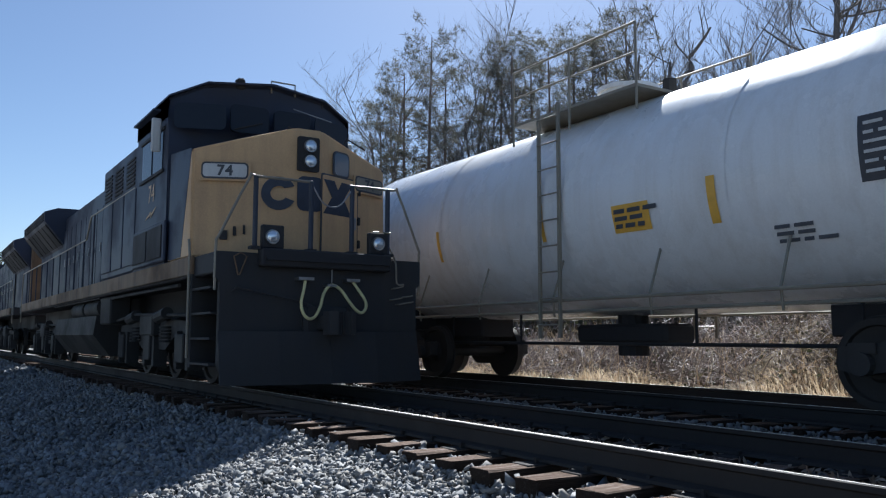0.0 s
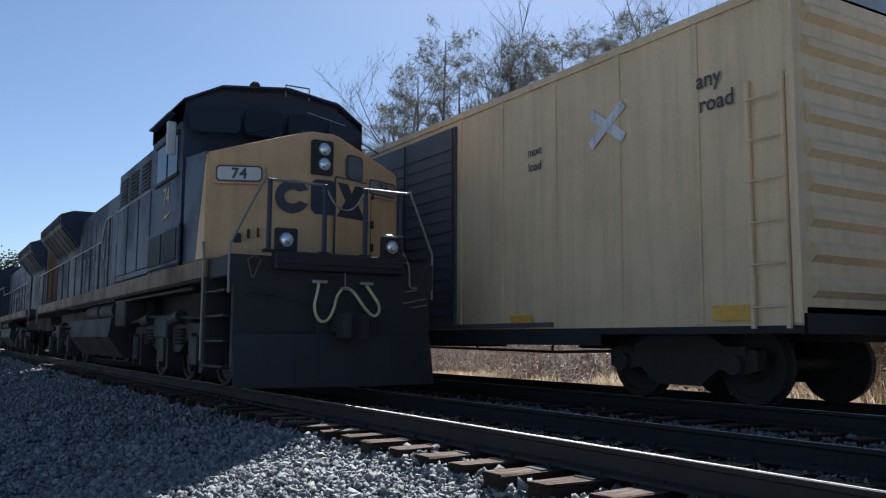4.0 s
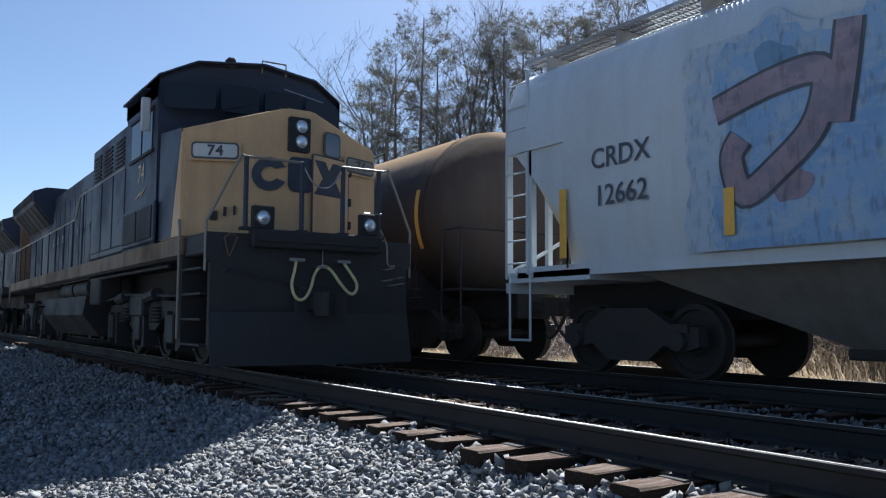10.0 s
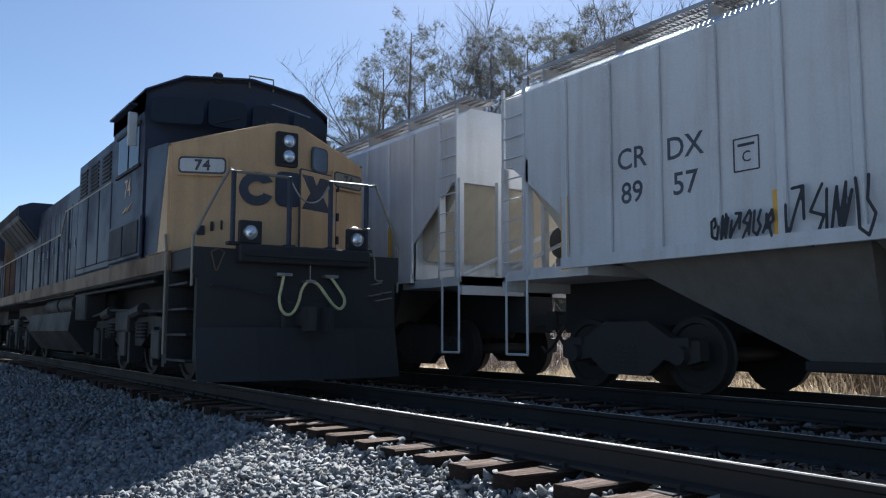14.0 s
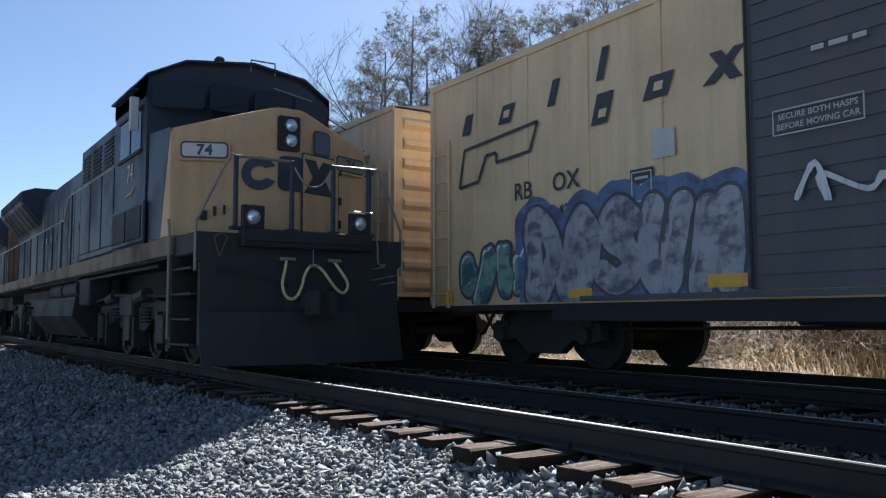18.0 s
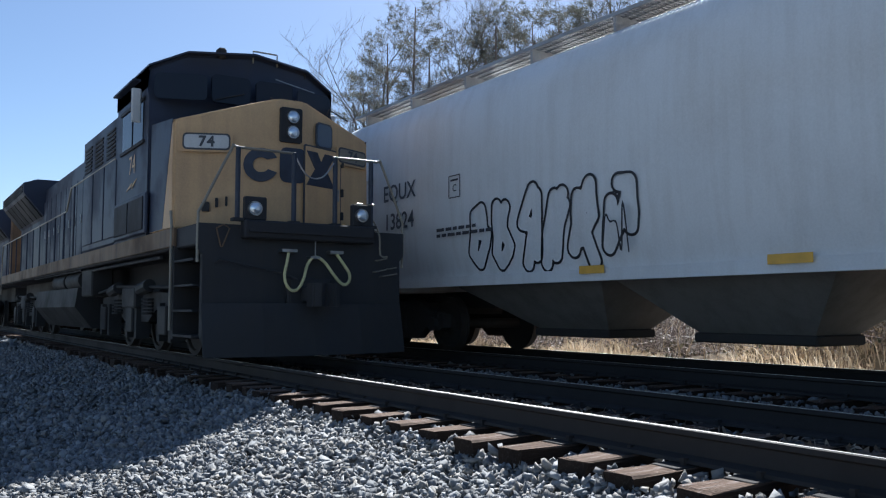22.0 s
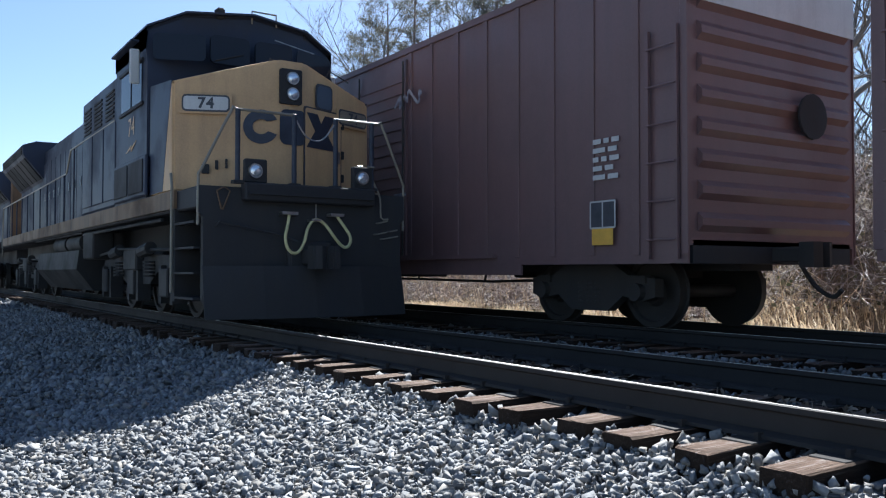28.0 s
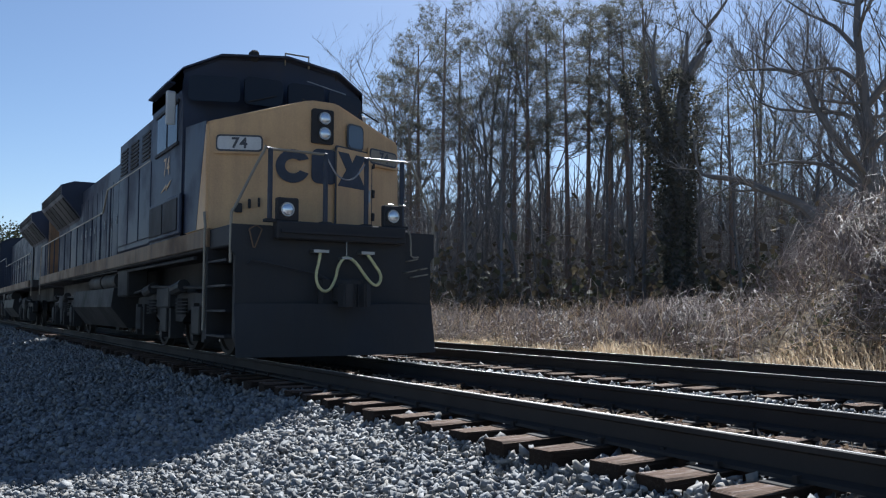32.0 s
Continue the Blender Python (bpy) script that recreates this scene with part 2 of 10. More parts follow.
# ---- mesh helpers ----
def part(name, bm, material, parent=None, label="", smooth=False, at=None):
    me = bpy.data.meshes.new(name)
    if isinstance(bm, bpy.types.Mesh):
        me = bm
    else:
        bm.to_mesh(me)
        bm.free()
    me.materials.append(material)
    if smooth:
        me.polygons.foreach_set("use_smooth", [True] * len(me.polygons))
        me.set_sharp_from_angle(angle=radians(40))
    ob = new(name, me)
    ob.parent = parent
    if at is not None:
        ob.matrix_basis = at
    if label:
        ob["label"] = label
    return ob


def thing(name, label, category, group="", kind="", at=None):
    ob = new(name)
    ob.empty_display_size = 0.3
    if at is not None:
        ob.matrix_basis = at
    return tagged(ob, label, category, group, kind)


def box(bm, x0, x1, y0, y1, z0, z1, bevel=0.0):
    m = Matrix.LocRotScale(((x0 + x1) / 2, (y0 + y1) / 2, (z0 + z1) / 2), None, (abs(x1 - x0), abs(y1 - y0), abs(z1 - z0)))
    r = bmesh.ops.create_cube(bm, size=1.0, matrix=m)
    if bevel:
        edges = list({e for v in r["verts"] for e in v.link_edges})
        bmesh.ops.bevel(bm, geom=edges, offset=bevel, segments=1, affect="EDGES")


def obox(bm, m, sx, sy, sz):
    bmesh.ops.create_cube(bm, size=1.0, matrix=m @ Matrix.Diagonal((sx, sy, sz, 1)))


def prism(bm, pts, axis, a0, a1):
    """A closed outline in the two other axes, carried along axis from a0 to a1."""
    def p(u, v, a):
        return {"x": (a, u, v), "y": (u, a, v), "z": (u, v, a)}[axis]
    lo = [bm.verts.new(p(u, v, a0)) for u, v in pts]
    hi = [bm.verts.new(p(u, v, a1)) for u, v in pts]
    n = len(pts)
    faces = [bm.faces.new(lo), bm.faces.new(hi)]
    faces += [bm.faces.new((lo[i], lo[(i + 1) % n], hi[(i + 1) % n], hi[i])) for i in range(n)]
    bmesh.ops.recalc_face_normals(bm, faces=faces)


def rod(bm, a, b, r, seg=8, r2=None):
    a, b = Vector(a), Vector(b)
    d = b - a
    m = Matrix.Translation((a + b) / 2) @ d.to_track_quat("Z", "Y").to_matrix().to_4x4()
    bmesh.ops.create_cone(bm, cap_ends=True, segments=seg, radius1=r, radius2=r if r2 is None else r2, depth=d.length, matrix=m)


def tube(bm, pts, r, seg=6):
    """One bent bar swept along the points."""
    pts = [Vector(p) for p in pts]
    rings, u = [], None
    for i, p in enumerate(pts):
        d = (pts[min(i + 1, len(pts) - 1)] - pts[max(i - 1, 0)]).normalized()
        if u is None:
            u = d.orthogonal().normalized()
        u = (u - d * u.dot(d)).normalized()
        w = d.cross(u)
        rings.append([bm.verts.new(p + (u * math.cos(2 * math.pi * k / seg) + w * math.sin(2 * math.pi * k / seg)) * r) for k in range(seg)])
    for a, b in zip(rings, rings[1:]):
        for k in range(seg):
            bm.faces.new((a[k], a[(k + 1) % seg], b[(k + 1) % seg], b[k]))
    bm.faces.new(list(reversed(rings[0])))
    bm.faces.new(rings[-1])


def curve_pts(pts, n=6):
    """A smooth line through the points."""
    out, P = [], [Vector(p) for p in pts]
    for i in range(len(P) - 1):
        p0, p1, p2, p3 = P[max(i - 1, 0)], P[i], P[i + 1], P[min(i + 2, len(P) - 1)]
        for k in range(n):
            t = k / n
            out.append(0.5 * ((2 * p1) + (p2 - p0) * t + (2 * p0 - 5 * p1 + 4 * p2 - p3) * t * t + (3 * p1 - p0 - 3 * p2 + p3) * t ** 3))
    return out + [P[-1]]


def B(fn, *boxes):
    """A fresh bmesh filled by fn for each row of numbers."""
    bm = bmesh.new()
    for b in boxes:
        fn(bm, *b)
    return bm


def mesh_np(name, verts, faces):
    """A mesh from arrays: verts (n, 3), faces (m, k), all with k corners."""
    me = bpy.data.meshes.new(name)
    n, k = len(faces), faces.shape[1]
    me.vertices.add(len(verts))
    me.vertices.foreach_set("co", verts.astype(np.float32).ravel())
    me.loops.add(n * k)
    me.loops.foreach_set("vertex_index", faces.astype(np.int32).ravel())
    me.polygons.add(n)
    me.polygons.foreach_set("loop_start", np.arange(0, n * k, k, dtype=np.int32))
    me.polygons.foreach_set("loop_total", np.full(n, k, dtype=np.int32))
    me.update(calc_edges=True)
    me.validate()
    return me


def rand_rot(rng, n, tilt=1.0):
    """n turns: any heading, leaning by up to tilt."""
    q = rng.normal(size=(n, 4))
    q[:, 1:3] *= tilt
    q /= np.linalg.norm(q, axis=1)[:, None]
    w, x, y, z = q.T
    return np.stack([np.stack([1 - 2 * (y * y + z * z), 2 * (x * y - w * z), 2 * (x * z + w * y)], -1),
                     np.stack([2 * (x * y + w * z), 1 - 2 * (x * x + z * z), 2 * (y * z - w * x)], -1),
                     np.stack([2 * (x * z - w * y), 2 * (y * z + w * x), 1 - 2 * (x * x + y * y)], -1)], 1)


def scatter(name, variants, faces, places, sizes, rots, which):
    """Many copies of a few small shapes joined into one mesh."""
    V = np.stack(variants)[which] * sizes[:, None, :]
    V = np.einsum("nij,nkj->nki", rots, V) + places[:, None, :]
    k = V.shape[1]
    F = (faces[None] + (np.arange(len(places)) * k)[:, None, None]).reshape(-1, faces.shape[1])
    return mesh_np(name, V.reshape(-1, 3), F)


def strips(name, lines, radii, sides=3):
    """Thin stems: lines (n, k, 3) with radii (n, k), as open tubes."""
    n, k, _ = lines.shape
    d = np.diff(lines, axis=1)
    d = np.concatenate([d, d[:, -1:]], 1)
    d /= np.linalg.norm(d, axis=2)[..., None] + 1e-9
    up = np.where(np.abs(d[..., 2:3]) > 0.9, np.array([1.0, 0, 0]), np.array([0, 0, 1.0]))
    u = np.cross(d, up)
    u /= np.linalg.norm(u, axis=2)[..., None] + 1e-9
    w = np.cross(d, u)
    a = np.arange(sides) * 2 * np.pi / sides
    V = lines[:, :, None] + radii[:, :, None, None] * (u[:, :, None] * np.cos(a)[:, None] + w[:, :, None] * np.sin(a)[:, None])
    idx = np.arange(n * k * sides).reshape(n, k, sides)
    F = np.stack([idx[:, :-1], np.roll(idx, -1, 2)[:, :-1], np.roll(idx, -1, 2)[:, 1:], idx[:, 1:]], -1).reshape(-1, 4)
    return mesh_np(name, V.reshape(-1, 3), F)


def text_mesh(body, size, offset=0.0, align="CENTER", spacing=1.0):
    cu = bpy.data.curves.new("letters", "FONT")
    cu.body, cu.size, cu.offset, cu.align_x, cu.align_y, cu.space_character = body, size, offset, align, "CENTER", spacing
    cu.resolution_u = 3
    ob = new("letters", cu)
    me = bpy.data.meshes.new_from_object(ob)
    bpy.data.objects.remove(ob)
    bpy.data.curves.remove(cu)
    me.materials.clear()
    return me


ON_SIDE = pose(0, 0, 0, 90, 0, 0)   # lettering turned to stand on the side that faces -y


# ---- ground and track bed ----
def gz(x, y):
    """Height of the earth under everything."""
    if y < 3.3:
        z = -0.40 - 0.42 * min(max((3.3 - y) / 2.6, 0), 1)
    elif y < 3.5:
        z = -0.40 + 0.5 * (y - 3.3)
    elif y < 10.3:
        z = -0.30
    elif y < 12.0:
        z = -0.30 - 0.14 * (y - 10.3) / 1.7
    else:
        z = -0.44 + 0.07 * min(y - 12.0, 5.0)
        side = max(0, min((x + 0.73 * y + 1.0) / 2.4, 1))
        bank = side * side * (3 - 2 * side) * max(0, min((y - 12.8) / 4.0, 1)) * max(0, min((24 - x) / 12, 1)) * max(0, min((46 - y) / 14, 1))
        z += 2.3 * bank + 0.12 * math.sin(x * 0.8) * math.sin(y * 0.6) * min(1, (y - 12) / 3)
    if y > 40:
        z += min((y - 40) * 0.02, 1.0)
    return z


def ground():
    ys = [-3000, -600, -150, -40, -12, -4, -1, 0, 0.7, 1.35, 2.0, 2.65, 3.3, 3.5, 6.0, 7.5, 10.3, 11, 12, 13, 14, 15, 16, 17, 18, 20, 22, 25, 30, 36, 44, 60, 90, 150, 400, 1200, 3500]
    xs = [-4000, -1200, -600, -300, -180, -120, -90] + list(range(-70, 24, 2)) + [30, 45, 80, 150, 300, 700, 1500, 3000]
    bm = bmesh.new()
    grid = [[bm.verts.new((x, y, gz(x, y))) for x in xs] for y in ys]
    for j in range(len(ys) - 1):
        for i in range(len(xs) - 1):
            bm.faces.new((grid[j][i], grid[j][i + 1], grid[j + 1][i + 1], grid[j + 1][i]))
    ob = part("ground", bm, M["soil"])
    ob.data.materials.append(M["gravel"])
    for p in ob.data.polygons:
        if -60 < p.center.y < 11.5:
            p.material_index = 1
    return tagged(ob, "earth with dry grass beside a gravel track bed", "ground", kind="structure")


ground()


def rails():
    head = [(-0.037, 0), (0.037, 0), (0.037, -0.03), (0.010, -0.045), (0.009, -0.145), (0.07, -0.165), (0.075, -0.186), (-0.075, -0.186), (-0.07, -0.165), (-0.009, -0.145), (-0.010, -0.045), (-0.037, -0.03)]
    for yc in (Y1, Y2):
        for s in (-1, 1):
            bm = bmesh.new()
            prism(bm, [(yc + s * 0.755 + u, v - 0.003) for u, v in head], "x", -640, 580)
            r = part("rail", bm, M["rail_side"])
            tagged(r, "rust brown steel rail spiked to wooden ties", "rail", "rails of the two tracks", "structure")
            bm = bmesh.new()
            box(bm, -640, 580, yc + s * 0.755 - 0.006, yc + s * 0.755 + 0.005, -0.004, 0.0)
            part("running_surface", bm, M["rail_top"], r, "polished running surface")


rails()


# ---- the locomotive: local x runs forward from the pilot plate, y across, z from the rail top ----
def facet(s):
    """A frame on the slanted half of the nose: u runs outwards on side s (-1 near, +1 far), v up, w out of the sheet."""
    a, b = Vector((-0.55, s * 0.20, 0)), Vector((-1.12, s * 1.52, 0))
    u = (b - a).normalized()
    if s < 0:
        u = -u
    w = Vector((0, 0, 1))
    n = u.cross(w)
    m = Matrix((u, w, n)).transposed().to_4x4()
    m.translation = a
    return m


def rounded(w, h, r, n=4):
    pts = []
    for cx, cy, a0 in ((w / 2 - r, h / 2 - r, 0), (-w / 2 + r, h / 2 - r, 90), (-w / 2 + r, -h / 2 + r, 180), (w / 2 - r, -h / 2 + r, 270)):
        pts += [(cx + r * math.cos(radians(a0 + 90 * k / n)), cy + r * math.sin(radians(a0 + 90 * k / n))) for k in range(n + 1)]
    return pts


def plate(m, pts, depth):
    """A flat outlined plate on frame m (u, v in its plane, depth outwards)."""
    bm = bmesh.new()
    prism(bm, pts, "z", 0, depth)
    bmesh.ops.transform(bm, matrix=m, verts=bm.verts)
    return bm


def lamp(parent, m, r, name, label):
    """A sealed lamp: chrome ring, bowl and lens, looking along m's z."""
    bm = bmesh.new()
    bmesh.ops.create_cone(bm, cap_ends=True, segments=20, radius1=r * 1.2, radius2=r * 1.1, depth=0.06, matrix=m @ pose(0, 0, 0.0))
    ob = part(name, bm, M["steel"], parent, label, True)
    bm = bmesh.new()
    bmesh.ops.create_uvsphere(bm, u_segments=18, v_segments=8, radius=r * 0.95, matrix=m @ pose(0, 0, 0.02) @ Matrix.Diagonal((1, 1, 0.35, 1)))
    part("lens", bm, M["lens"], ob, "clear glass lens", True)
    return ob


def three_axle_truck(parent, xc):
    bm = bmesh.new()
    for s in (-1, 1):
        y0, y1 = (s * 1.05, s * 1.22)
        prism(bm, [(xc - 2.75, 0.62), (xc - 2.6, 0.92), (xc - 1.2, 0.98), (xc + 1.2, 0.98), (xc + 2.6, 0.92), (xc + 2.75, 0.62), (xc + 2.3, 0.55), (xc + 1.3, 0.70), (xc + 0.8, 0.50), (xc - 0.8, 0.50), (xc - 1.3, 0.70), (xc - 2.3, 0.55)], "y", min(y0, y1), max(y0, y1))
        for ax in (-2.05, 0, 2.05):
            box(bm, xc + ax - 0.22, xc + ax + 0.22, s * 1.20, s * 1.34, 0.32, 0.75, 0.02)
            box(bm, xc + ax - 0.38, xc + ax - 0.24, s * 1.08, s * 1.30, 0.22, 0.8)
            box(bm, xc + ax + 0.24, xc + ax + 0.38, s * 1.08, s * 1.30, 0.22, 0.8)
        for ax in (-1.05, 1.05):
            for k in range(5):
                rod(bm, (xc + ax, s * 1.28, 0.62 + k * 0.055), (xc + ax, s * 1.28, 0.655 + k * 0.055), 0.11, 10)
            rod(bm, (xc + ax - 0.3, s * 1.33, 1.02), (xc + ax + 0.25, s * 1.33, 1.08), 0.10, 10)
        tube(bm, [(xc - 2.6, s * 1.3, 1.02), (xc - 0.8, s * 1.36, 1.10), (xc + 2.6, s * 1.3, 1.02)], 0.025, 6)
        box(bm, xc - 0.45, xc + 0.45, s * 1.05, s * 1.36, 0.72, 1.08, 0.03)
    box(bm, xc - 2.4, xc + 2.4, -0.6, 0.6, 0.6, 0.95)
    tr = part("truck", bm, M["loco_truck"], parent, "dusty grey three-axle truck")
    for ax in (-2.05, 0, 2.05):
        ws = part("wheelset", B(rod, ((0, -1.0, 0), (0, 1.0, 0), 0.085, 10)), M["wheel"], parent, "", True, at=pose(xc + ax, 0, 0.53))
        for s in (-1, 1):
            part("wheel", wheel_mesh(s, 0.53), M["wheel"], ws, "", True)
    return tr


def wheel_mesh(side, r):
    """One cast wheel turned about the y axis, its flange inwards; the origin lies in the middle of the axle."""
    rim = [(0.69, 0.07), (0.69, r + 0.026), (0.708, r + 0.026), (0.722, r), (0.835, r - 0.006), (0.835, r - 0.075), (0.795, r - 0.09), (0.785, 0.19), (0.845, 0.15), (0.845, 0.07)]
    bm = bmesh.new()
    n = 24
    rings = [[bm.verts.new((q * math.cos(6.2832 * k / n), side * y, q * math.sin(6.2832 * k / n))) for k in range(n)] for y, q in rim]
    for a, b in zip(rings, rings[1:]):
        for k in range(n):
            bm.faces.new((a[k], a[(k + 1) % n], b[(k + 1) % n], b[k]))
    bmesh.ops.recalc_face_normals(bm, faces=bm.faces)
    return bm


def locomotive(at, label, lead=True):
    T = thing("locomotive", label, "locomotive", "standing locomotives", at=at)
    black, blue, yellow = M["black"], M["blue"], M["yellow"] if lead else M["blue"]
    # platform, sills, pilot
    part("platform", B(box, (-22.7, -0.02, -1.50, 1.50, 1.52, 1.80, 0.02), (-22.2, -0.5, -0.7, 0.7, 1.0, 1.52)), black, T)
    for s in (-1, 1):
        part("side_sill", B(box, (-21.7, -0.95, s * 1.505, s * 1.545, 1.56, 1.81)), M["sill_yellow"], T, "worn yellow side sill")
    bm = bmesh.new()
    prism(bm, [(-1.50, 1.80), (1.50, 1.80), (1.50, 1.46), (1.44, 1.40), (1.44, 0.35), (1.34, 0.12), (-1.34, 0.12), (-1.44, 0.35), (-1.44, 1.40), (-1.50, 1.46)], "x", -0.10, 0.0)
    part("pilot_plate", bm, M["pilot"], T, "sooty black pilot plate")
    bm = bmesh.new()
    lo = [(0.0, -1.45), (0.16, -0.7), (0.20, 0), (0.16, 0.7), (0.0, 1.45)]
    cols = [[bm.verts.new(p) for p in ((xa + 0.14, ya, 0.10), (xa, ya, 0.78), (xa - 0.03, ya, 0.78), (xa + 0.11, ya, 0.10))] for xa, ya in lo]
    for a, b in zip(cols, cols[1:]):
        for i in range(4):
            bm.faces.new((a[i], b[i], b[(i + 1) % 4], a[(i + 1) % 4]))
    bm.faces.new(cols[0])
    bm.faces.new(list(reversed(cols[-1])))
    bmesh.ops.recalc_face_normals(bm, faces=bm.faces)
    part("snow_plow", bm, M["pilot"], T, "black plow blade")
    part("anticlimber", B(box, (-0.02, 0.16, -0.95, 0.95, 1.62, 1.86, 0.02), (0.0, 0.20, -0.9, 0.9, 1.70, 1.74)), black, T)
    # coupler
    bm = bmesh.new()
    box(bm, -0.1, 0.42, -0.14, 0.14, 0.80, 1.0, 0.02)
    prism(bm, [(0.40, -0.20), (0.62, -0.20), (0.66, -0.08), (0.52, -0.06), (0.50, 0.05), (0.62, 0.10), (0.60, 0.20), (0.40, 0.18)], "z", 0.74, 1.04)
    box(bm, -0.1, 0.1, -0.32, 0.32, 0.70, 1.12, 0.02)
    bmesh.ops.bevel(bm, geom=[e for e in bm.edges if abs(e.verts[0].co.z - e.verts[1].co.z) > 0.1], offset=0.022, segments=2, affect="EDGES")
    part("coupler", bm, M["pilot"], T, "sooty knuckle coupler")
    # cream air hoses looped on the pilot
    for pts in ([(0.10, -0.32, 1.46), (0.14, -0.36, 1.32), (0.16, -0.40, 1.16), (0.16, -0.37, 1.02), (0.16, -0.29, 0.95), (0.16, -0.20, 0.98), (0.15, -0.12, 1.12), (0.13, -0.07, 1.28), (0.12, 0.01, 1.39), (0.12, 0.10, 1.40), (0.13, 0.20, 1.33), (0.15, 0.31, 1.18), (0.16, 0.41, 1.07), (0.16, 0.49, 1.04), (0.16, 0.55, 1.10), (0.15, 0.55, 1.20), (0.13, 0.47, 1.33), (0.10, 0.38, 1.46)],):
        bm = bmesh.new()
        tube(bm, curve_pts(pts, 4), 0.021, 8)
        part("air_hose", bm, M["hose"], T, "cream rubber air hose hung in two loops", True)
    for bx in ((0.0, 0.14, -0.43, -0.21, 1.46, 1.50), (0.0, 0.14, 0.27, 0.47, 1.46, 1.50), (0.0, 0.15, -0.02, 0.12, 1.385, 1.415)):
        part("hose_bracket", B(box, bx), M["steel"], T)
    part("hanger_chain", B(rod, ((0.13, 0.05, 1.40), (0.13, 0.05, 1.62), 0.008, 6)), M["steel"], T)
    # steps at the two corners
    for s in (-1, 1):
        part("step_well", B(box, (-1.05, -0.12, s * 0.95, s * 1.02, 0.30, 1.56), (-1.07, -0.98, s * 1.02, s * 1.52, 0.30, 1.56)), black, T)
        for k in range(4):
            # far steps are bright steel in place of sunlit edges, near ones black
            part("step", B(box, (-0.98, -0.14, s * 1.0, s * 1.52, 0.34 + k * 0.33, 0.37 + k * 0.33)), black if s < 0 else M["steel"], T)
        bm = bmesh.new()
        tube(bm, [(-1.04, s * 1.55, 0.42), (-1.04, s * 1.55, 1.85), (-1.10, s * 1.55, 2.05)], 0.020, 8)
        part("grab_iron", bm, M["handrail"], T, "pale yellow grab iron")
    # wide nose with a ridge
    bm = bmesh.new()
    plan = [(-1.12, -1.52), (-0.55, -0.20), (-0.55, 0.20), (-1.12, 1.52)]
    tops = [3.34, 3.70, 3.70, 3.34]
    lo = [bm.verts.new((x, y, 1.80)) for x, y in plan]
    hi = [bm.verts.new((x - 0.04, y, z)) for (x, y), z in zip(plan, tops)]
    bl = [bm.verts.new((-2.32, s * 1.52, 1.80)) for s in (-1, 1)]
    bh = [bm.verts.new((-2.32, y, z)) for y, z in ((-1.52, 3.46), (-0.45, 3.86), (0.45, 3.86), (1.52, 3.46))]
    for i in range(3):
        bm.faces.new((lo[i], lo[i + 1], hi[i + 1], hi[i]))
        bm.faces.new((hi[i], hi[i + 1], bh[i + 1], bh[i]))
    bm.faces.new((bl[0], lo[0], hi[0], bh[0]))
    bm.faces.new((lo[3], bl[1], bh[3], hi[3]))
    bm.faces.new((bl[1], bl[0], bh[0], bh[1], bh[2], bh[3]))
    bm.faces.new((lo[0], bl[0], bl[1], lo[3], lo[2], lo[1]))
    bmesh.ops.recalc_face_normals(bm, faces=bm.faces)
    bmesh.ops.bevel(bm, geom=[e for e in bm.edges if e.calc_length() > 0.3], offset=0.035, segments=2, affect="EDGES")
    part("nose", bm, yellow, T, "grimy yellow short hood", True)
    # blue flanks of the nose behind a slanted line
    for s in (-1, 1):
        bm = bmesh.new()
        prism(bm, [(-2.33, 1.84), (-1.62, 1.84), (-1.50, 2.30), (-1.20, 3.36), (-2.33, 3.47)], "y", min(s * 1.515, s * 1.524), max(s * 1.515, s * 1.524))
        part("flank_paint", bm, blue, T, "dark blue flank")
    fl, fr = facet(-1), facet(1)
    for m, s in ((fl, -1), (fr, 1)):
        part("number_board", plate(m @ pose(s * 1.0, 3.02, 0.01), rounded(0.70, 0.27, 0.03), 0.02), yellow, T)
        # the far board gets a dull tan, its shade put into the colour
        bd = part("board_glass", plate(m @ pose(s * 1.0, 3.03, 0.03), rounded(0.60, 0.185, 0.045), 0.012), M["white"] if s < 0 and lead else M["handrail"], T, "white number board" if s < 0 else "number board toned dark for shade")
        part("board_rim", plate(m @ pose(s * 1.0, 3.03, 0.028), rounded(0.645, 0.235, 0.06), 0.010), M["dark_letter"], bd)
        part("road_number", text_mesh("74", 0.205, 0.007, spacing=1.12), M["dark_letter"], bd, "black numerals", at=m @ pose(s * 1.0, 3.025, 0.0445))
    mid = Matrix(((0, 0, 1, 0), (1, 0, 0, 0), (0, 1, 0, 0), (0, 0, 0, 1)))
    mid.translation = (-0.58, 0, 0)
    part("headlight_box", plate(mid @ pose(-0.035, 3.32, 0.0), rounded(0.33, 0.50, 0.03), 0.05), black, T)
    for z in (3.415, 3.195):
        lamp(T, mid @ pose(-0.02, z + 0.02, 0.06), 0.082, "headlight", "round sealed headlight")
    part("nose_window", plate(fr @ pose(0.37, 3.25, 0.012), rounded(0.31, 0.33, 0.07), 0.012), M["pane"], T, "small nose window")
    part("window_rim", plate(fr @ pose(0.37, 3.25, 0.006), rounded(0.365, 0.385, 0.08), 0.010), M["dark_letter"], T)
    dr = part("nose_door", plate(fr @ pose(0.36, 2.48, 0.0), rounded(0.76, 1.14, 0.03), 0.018), yellow, T, "yellow nose door")
    part("door_gasket", plate(fr @ pose(0.36, 2.475, 0.0), rounded(0.82, 1.20, 0.04), 0.008), M["dark_letter"], dr, "black rubber gasket")
